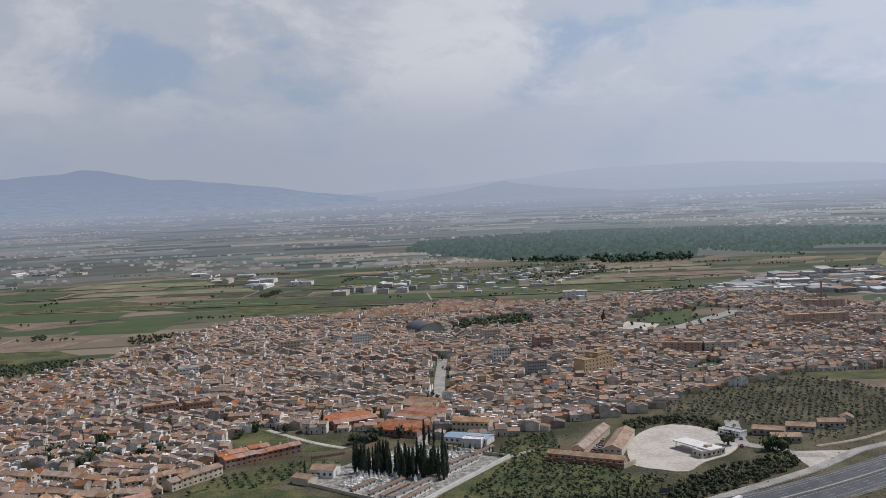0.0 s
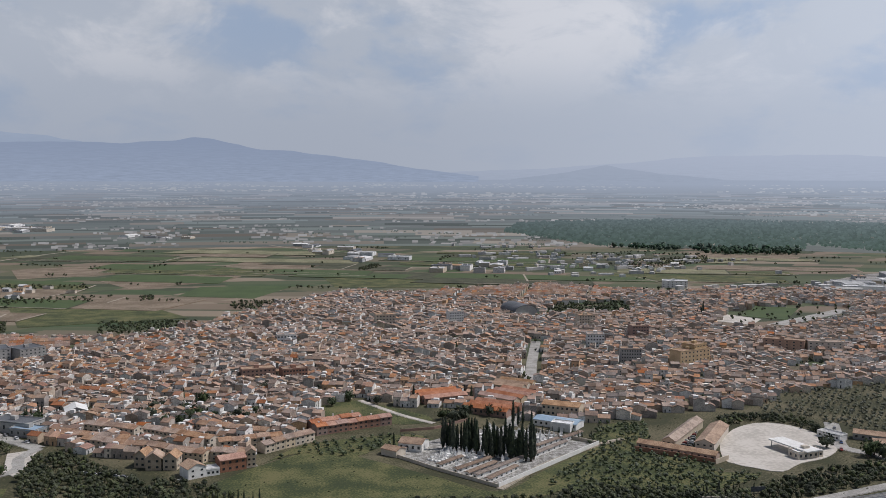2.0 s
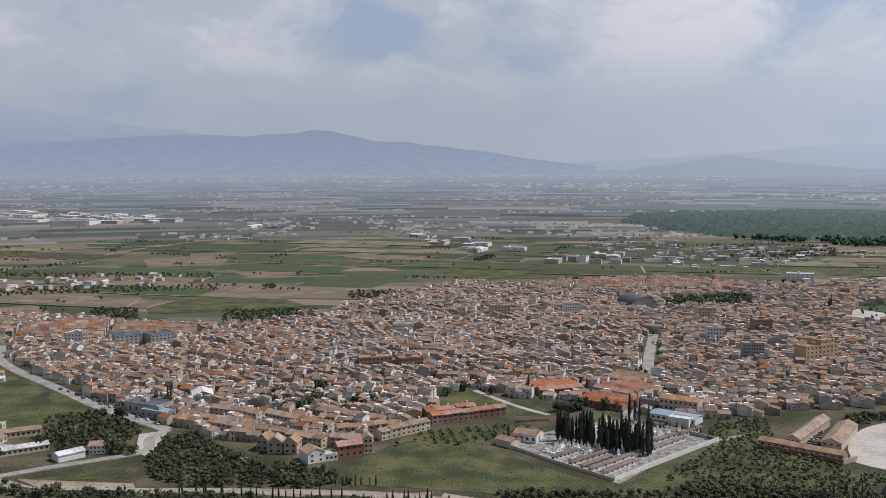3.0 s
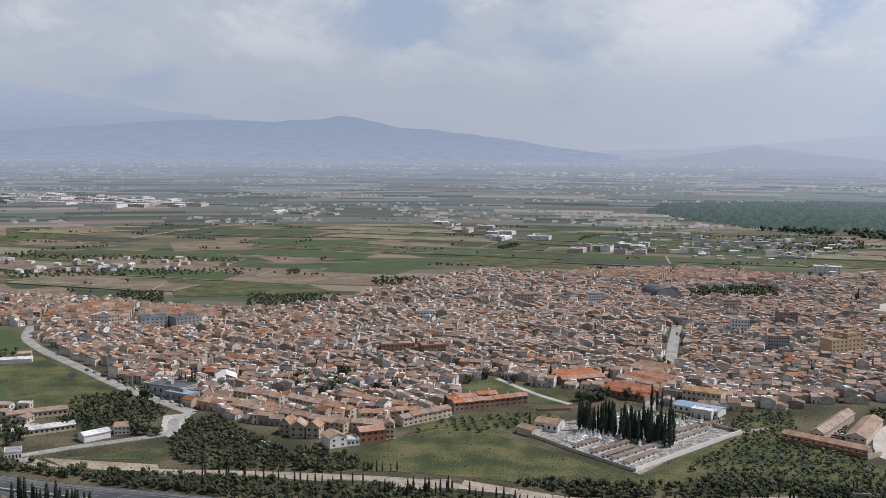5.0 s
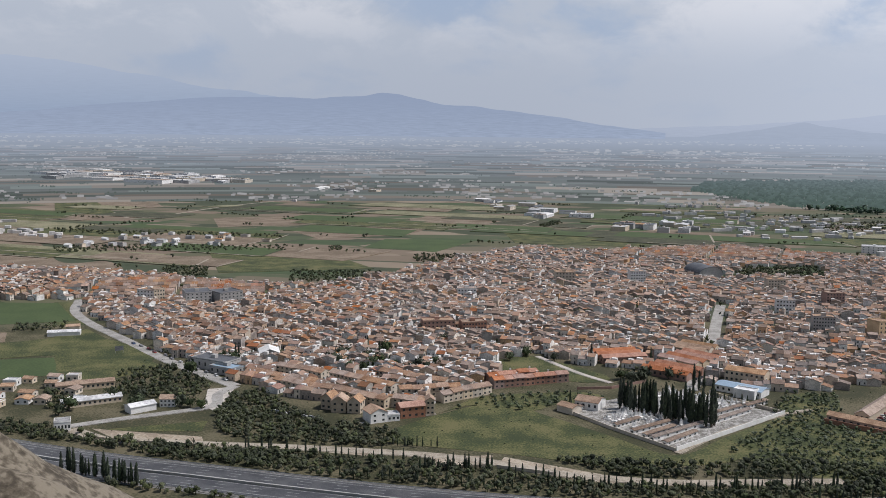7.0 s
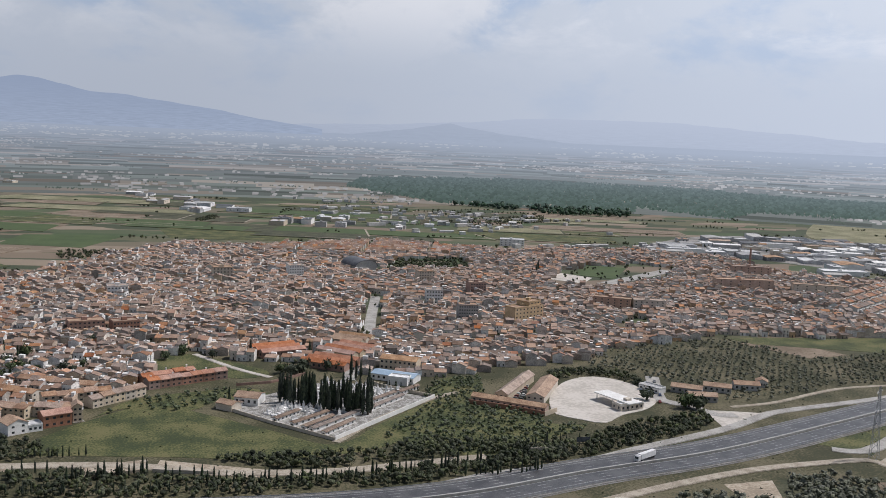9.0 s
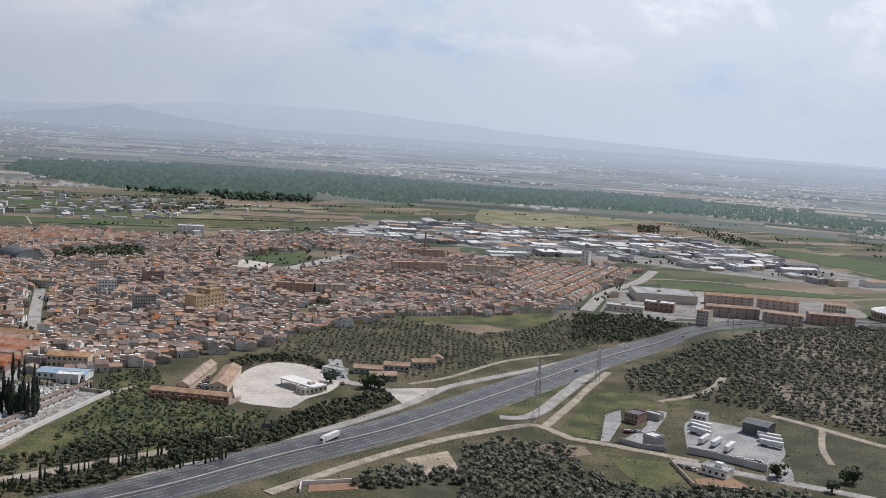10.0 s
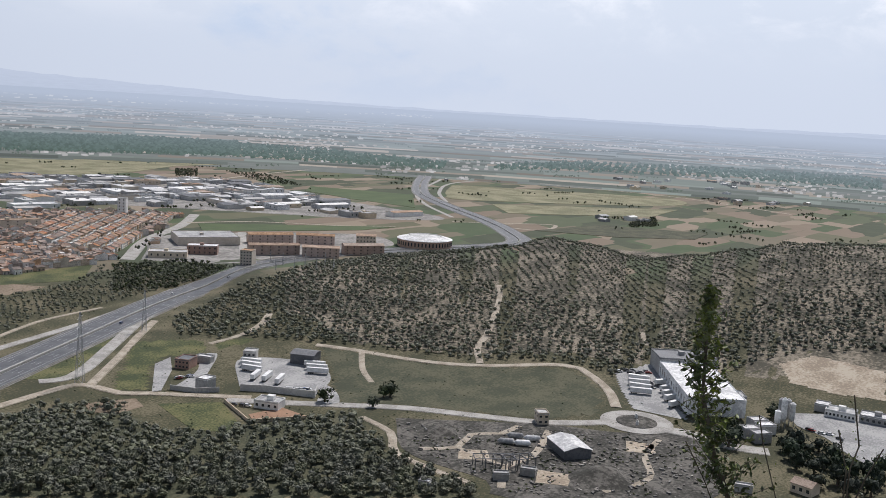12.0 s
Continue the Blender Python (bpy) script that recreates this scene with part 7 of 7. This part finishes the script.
# round island
def island():
    q = [(521, 162), (513, 171), (528, 153), (511, 159)]
    c, r = Vector(q[0]), (Vector(q[1]) - Vector(q[2])).length / 2
    n = 32
    ring = [(math.cos(2 * math.pi * k / n), math.sin(2 * math.pi * k / n)) for k in range(n)]
    outer = [(c.x + x * (r + 9), c.y + y * (r + 9), 0.36) for x, y in ring]
    tagged(mesh_object("road_ring", outer, [tuple(range(n))], [M_PALEROAD]), "pale roundabout carriageway", "road", kind="structure")
    p = Pile()
    for rr, z in ((r, 0.3), (r, 0.6), (r - 0.4, 0.65)):
        p.v += [(c.x + x * rr, c.y + y * rr, z) for x, y in ring]
    p.v.append((c.x, c.y, 1.0))
    for j in range(2):
        p.f += [(n * j + k, n * j + (k + 1) % n, n * j + n + (k + 1) % n, n * j + n + k) for k in range(n)]
    p.f += [(2 * n + k, 2 * n + (k + 1) % n, 3 * n) for k in range(n)]
    p.i = [0] * len(p.f)
    tagged(p.make("ground_island", [M_RUBBLE]), "dark planted roundabout island with kerb", "roundabout", kind="structure")
    for k in (-6, 5):
        st = Pile()
        st.box((0, 0, 0), (1, 0), -0.8, 0.8, -0.6, 0.6, 0.6, 2.6)
        st.box((0, 0, 0), (1, 0), -0.5, 0.5, -0.4, 0.4, 2.6, 3.4)
        ob = part("stone_marker", st, M_STONE, None)
        ob.matrix_basis = Matrix.Translation((c.x + k, c.y + k * 0.4, 0.1))
        tagged(ob, "pale stone block on the roundabout island", "stone")


island()


# ---- works yard ----
def silo(spot, r, h, label, lying=False):
    n = 14
    ring = [(math.cos(2 * math.pi * k / n), math.sin(2 * math.pi * k / n)) for k in range(n)]
    p = Pile()
    for rr, z in ((0.15, 0.0), (r, 0.18 * h), (r, 0.92 * h), (0.3 * r, h)):
        p.v += [(x * rr, y * rr, z) for x, y in ring]
    for j in range(3):
        p.f += [(n * j + k, n * j + (k + 1) % n, n * j + n + (k + 1) % n, n * j + n + k) for k in range(n)]
    p.f.append(tuple(range(3 * n, 4 * n)))
    p.i = [0] * len(p.f)
    root = tagged(empty("silo", Matrix.Translation((spot[0], spot[1], 0.15))), label, "silo", "works silos")
    tank = part("tank", p, M_PALE, root)
    if lying:
        tank.matrix_basis = Matrix.Translation((0, 0, r)) @ Matrix.Rotation(0.5, 4, "Z") @ Matrix.Rotation(math.pi / 2, 4, "X")
    else:
        tank.matrix_basis = Matrix.Translation((0, 0, 2.5))
        for x, y in ((1, 1), (1, -1), (-1, -1), (-1, 1)):
            q = Pile()
            strut(q, (x * r * 0.8, y * r * 0.8, -0.2), (x * r * 0.7, y * r * 0.7, 2.5 + 0.3 * h), 0.14)
            part("leg", q, M_RAIL, root)


for q, h in zip([(573, 93), (571, 91), (578, 90), (575, 87), (564, 93)], (14, 15, 13, 12, 9)):
    silo(q, 1.7, h, "grey cement silo on legs")
for q in [(437, 209), (440, 201), (450, 200), (448, 209)]:
    silo(q, 1.5, 9, "rusty tank lying in the works yard", True)
for q in [(557, 101), (550, 95), (533, 94), (538, 101)]:
    building("works_building", (q[0] - 4, q[1] + 3), (q[0] + 3, q[1] - 4), 7, 5, M_GREYWALL, M_PALE, "pale works building beside silos", "works building", "flat")
for q in ([(390, 187), (394, 181)], [(404, 180), (406, 173)], [(360, 210), (361, 205)], [(451, 90), (453, 82)]):
    building("works_building", *q, 4, 3, M_GREYWALL, M_PALE, "small pale container building", "container", "flat")


def mound(name, spot, r, h, mat, label, category, seed):
    n, rows = 28, 7
    p = Pile()
    for j in range(rows + 1):
        t = j / rows
        for k in range(n):
            a = 2 * math.pi * k / n
            w = 1 + 0.22 * noise.noise((math.cos(a) * 1.3, math.sin(a) * 1.3, seed + j * 0.1))
            p.v.append((math.cos(a) * r * t * w, math.sin(a) * r * t * w * 0.8, h * (1 - t) ** 1.2 + (0.3 * h * noise.noise((a, t * 3, seed)) * t * (1 - t) * 4 * 0.5) - 0.3 * t))
    for j in range(rows):
        p.f += [(n * j + k, n * j + n + k, n * j + n + (k + 1) % n, n * j + (k + 1) % n) for k in range(n)]
    p.i = [0] * len(p.f)
    ob = part(name, p, mat, None)
    ob.matrix_basis = Matrix.Translation((spot[0], spot[1], ground_z(*spot)))
    return tagged(ob, label, category)


mound("spoil_mound", (431, 239), 13, 4, M_RUBBLE, "pale heap of rubble in the works yard", "heap", 3)
mound("spoil_mound", (427, 147), 20, 6, M_RUBBLE, "broad grey gravel heap in the works yard", "heap", 5)
mound("spoil_mound", (429, 211), 8, 2, M_RUBBLE, "low grey rubble heap beside tanks", "heap", 7)
debris, rd = Pile(), random.Random(19)
works = [(429, 267), (474, 200), (490, 163), (507, 124), (435, 99), (377, 173), (388, 190), (400, 234)]
k = 0
while k < 650:
    x, y = rd.uniform(300, 560), rd.uniform(60, 320)
    if inside((x, y), works) and not any(inside((x, y), f) for f in FOOT):
        s, t = rd.uniform(0.3, 1.2), rd.uniform(0, 3)
        debris.box((x, y, 0.1), (math.cos(t), math.sin(t)), -s, s, -s * rd.uniform(0.2, 0.6), s * 0.4, -0.1, s * rd.uniform(0.3, 0.8), 0, base=False)
        k += 1
tagged(debris.make("rubble", [material("broken_concrete", [(0.08, 0.075, 0.068), (0.15, 0.14, 0.125), (0.27, 0.255, 0.235)], 0.3, 0.95, 1.0, 0, 0.4, True)]), "scattered broken concrete and scrap", "rubble", kind="stuff")

for pts, w in (([(404, 236), (418, 222), (440, 226), (452, 214), (470, 212)], 4), ([(384, 180), (410, 190), (430, 186), (452, 190), (474, 196)], 4), ([(410, 140), (440, 128), (470, 140), (500, 142)], 3.5), ([(418, 222), (412, 200), (410, 190)], 3)):
    road(pts, w, M_TRACK, "pale dusty track through the works yard", 0.16)
for k, poly in enumerate(([(404, 214), (416, 220), (424, 208), (412, 200)], [(446, 186), (462, 190), (466, 178), (450, 172)], [(400, 170), (416, 176), (420, 160), (406, 156)], [(470, 150), (486, 156), (490, 142), (476, 136)])):
    patch("ground_spoil_%d" % k, poly, M_SAND, "pale trampled spot in the works yard", "bare ground", 0.19)
works_bush = [q for q in rows_in(works, 4.2, 0.4, 1.9, 88, 0.1) if noise.noise((q[0] * 0.05, q[1] * 0.05, 6)) > 0.08 and not near_road(q[0], q[1], -1)]
grove("works_scrub", works_bush, 0.95, M_TREE, "dark low scrub in the works yard", "bushes", 89, 3, 12, 0.8, 0.1)


def steel_frame(spot, turn, bays, label):
    """The bare posts and beams of a roofless shed."""
    root = tagged(empty("steel_frame", Matrix.Translation((spot[0], spot[1], 0.1)) @ Matrix.Rotation(turn, 4, "Z")), label, "shed frame", "roofless sheds")
    for k in range(bays + 1):
        for y in (0, 7.0):
            q = Pile()
            q.box((0, 0, 0), (1, 0), k * 5 - 0.2, k * 5 + 0.2, y - 0.2, y + 0.2, -0.3, 5.0)
            part("post", q, M_DARKROOF, root)
        q = Pile()
        q.box((0, 0, 0), (1, 0), k * 5 - 0.15, k * 5 + 0.15, -0.2, 7.2, 5.0, 5.45)
        part("beam", q, M_DARKROOF, root)
    for y in (0, 7.0):
        q = Pile()
        q.box((0, 0, 0), (1, 0), -0.2, bays * 5 + 0.2, y - 0.16, y + 0.16, 5.45, 5.8)
        part("rail", q, M_DARKROOF, root)


steel_frame((396, 200), -0.9, 4, "bare rusty steel frame of a shed")
steel_frame((404, 186), -0.6, 3, "bare dark steel frame of a shed")

# yard and plot walls
for pts, h, m, label in (([(394, 400), (399, 385), (409, 376)], 3, M_GREYWALL, "grey retaining wall of the builder's yard"), ([(419, 369), (427, 356), (437, 328), (447, 334)], 4, M_GREYWALL, "grey retaining wall of the lorry yard"), ([(397, 361), (379, 327), (403, 308)], 2, M_CREAM, "cream garden wall of the villa"),
                         ([(-248, 495), (-224, 490), (-180, 489)], 1.8, M_CREAM, "cream retaining wall"), ([(-56, 469), (-23, 477)], 1.8, M_CREAM, "cream retaining wall"), ([(-20, 476), (9, 469)], 1.8, M_CREAM, "cream retaining wall"), ([(26, 635), (49, 640), (74, 661)], 1.8, M_BRICK, "brown brick wall beside the park"),
                         ([(170, 579), (195, 561), (210, 547)], 3, M_BRICK, "brick retaining wall below the school"), ([(210, 547), (221, 555)], 3, M_CREAM, "cream retaining wall"), ([(177, 479), (190, 478)], 4, M_CREAM, "pergola wall in a garden"), ([(190, 399), (195, 408), (222, 401)], 2, M_WHITE, "white plot wall")):
    wall_run("garden_wall", pts, h, 0.5, m, label)


# ---- hilltop: rock and young tree ----
def outcrop():
    spots = [(-6.56, 11.22, 166.00), (-5.84, 11.61, 165.45), (-5.55, 11.76, 165.21)]
    c = Vector(spots[0])
    rng = random.Random(4)
    n, rows = 40, 16
    p = Pile()
    for j in range(rows + 1):
        t = j / rows
        for k in range(n):
            a = 2 * math.pi * k / n
            s = 1 + 0.25 * noise.noise((math.cos(a) * 2, math.sin(a) * 2, t * 2)) + 0.08 * noise.noise((math.cos(a) * 7, math.sin(a) * 7, t * 7))
            p.v.append((math.cos(a) * 5.5 * t * s, math.sin(a) * 5.5 * t * s, -5.2 * t ** 1.25 + 0.35 * noise.noise((a * 2, t * 5, 2)) + 0.12 * noise.noise((a * 9, t * 16, 2))))
    for j in range(rows):
        p.f += [(n * j + k, n * j + n + k, n * j + n + (k + 1) % n, n * j + (k + 1) % n) for k in range(n)]
    p.i = [0] * len(p.f)
    rock = material("limestone_rock", [(0.06, 0.048, 0.033), (0.115, 0.095, 0.068), (0.21, 0.18, 0.135)], 1.1, 0.95, 9.0, 0.08)
    ob = part("rock_outcrop", p, rock, None, smooth=True)
    ob.matrix_basis = Matrix.Translation((c.x - 1.2, c.y, c.z + 0.35))
    tagged(ob, "weathered brown limestone outcrop on the hilltop", "rock")


outcrop()
M_LEAF = material("young_green_leaves", [(0.045, 0.065, 0.014), (0.09, 0.12, 0.028), (0.17, 0.20, 0.05)], 3.0, 0.6, 14.0, 0, 0.35, True)


def young_tree():
    path = [Vector(q) for q in [(6.80, 1.67, 168.86), (6.80, 1.66, 168.50), (6.80, 1.65, 168.09), (6.83, 1.54, 167.68), (6.86, 1.39, 167.32)]]
    foot = path[-1] + Vector((0.06, 0, 0))
    foot.z = ground_z(foot.x, foot.y) - 0.2
    path.append(foot)
    rng = random.Random(2)
    root = tagged(empty("young_tree", Matrix.Translation(foot)), "slender young tree with small green leaves", "tree")
    p = Pile()
    for i, (a, b) in enumerate(zip(path, path[1:])):
        strut(p, a - foot, b - foot, 0.006 + 0.006 * i)
    part("trunk", p, M_BARK, root)
    leaves, twigs = Pile(), Pile()

    def leaf(c, s):
        d = Vector((rng.gauss(0, 1), rng.gauss(0, 1), rng.gauss(0.1, 0.8))).normalized()
        e = d.cross(Vector((rng.gauss(0, 1), rng.gauss(0, 1), rng.gauss(0, 1)))).normalized()
        leaves.add([tuple(c - d * s), tuple(c + e * s * 0.42), tuple(c + d * s), tuple(c - e * s * 0.42 + d.cross(e) * s * 0.15)], [(0, 1, 2, 3)])
    side = Vector((path[0].y, -path[0].x, 0)).normalized()
    total = 0
    for i in range(len(path) - 1):
        a, b = path[i] - foot, path[i + 1] - foot
        n = 34 if i < 4 else 40
        for k in range(n):
            t = k / n
            c = a.lerp(b, t)
            frac = (i + t) / 4
            reach = (0.04 + 0.22 * min(1.0, frac * 1.5)) * rng.uniform(0.4, 1.15)
            ang = rng.uniform(0, 6.3)
            tipv = c + (side * math.cos(ang) + Vector((path[0].x, path[0].y, 0)).normalized() * math.sin(ang)) * reach + Vector((0, 0, reach * rng.uniform(0.3, 1.1)))
            strut(twigs, c, tipv, 0.0025)
            for _ in range(17):
                w = rng.uniform(0.15, 1.05)
                leaf(c.lerp(tipv, w) + Vector((rng.gauss(0, 0.016), rng.gauss(0, 0.016), rng.gauss(0, 0.016))), rng.uniform(0.016, 0.034))
    # bare shoots beside it
    for pts in ([(6.89, 1.26, 168.00), (6.90, 1.21, 167.78), (6.91, 1.09, 167.42)], [(6.97, 0.67, 168.25), (6.97, 0.60, 167.90), (6.97, 0.64, 167.73)], [(6.99, 0.45, 167.91), (6.98, 0.54, 167.67), (6.97, 0.59, 167.50)], [(6.78, 1.73, 167.73), (6.82, 1.58, 167.46), (6.84, 1.51, 167.30)], [(6.96, 0.74, 167.99), (6.97, 0.70, 167.84), (6.97, 0.66, 167.71)]):
        q = [Vector(x) - foot for x in pts]
        for a, b in zip(q, q[1:]):
            strut(twigs, a, b, 0.005)
            for _ in range(14):
                leaf(a.lerp(b, rng.random()) + Vector((rng.gauss(0, 0.02), rng.gauss(0, 0.02), rng.gauss(0, 0.02))), rng.uniform(0.008, 0.018))
        low = q[-1].copy()
        strut(twigs, low, (low.x, low.y, min(low.z - 1.5, 0.3)), 0.006)
    part("twigs", twigs, M_BARK, root)
    part("leaves", leaves, M_LEAF, root)


young_tree()
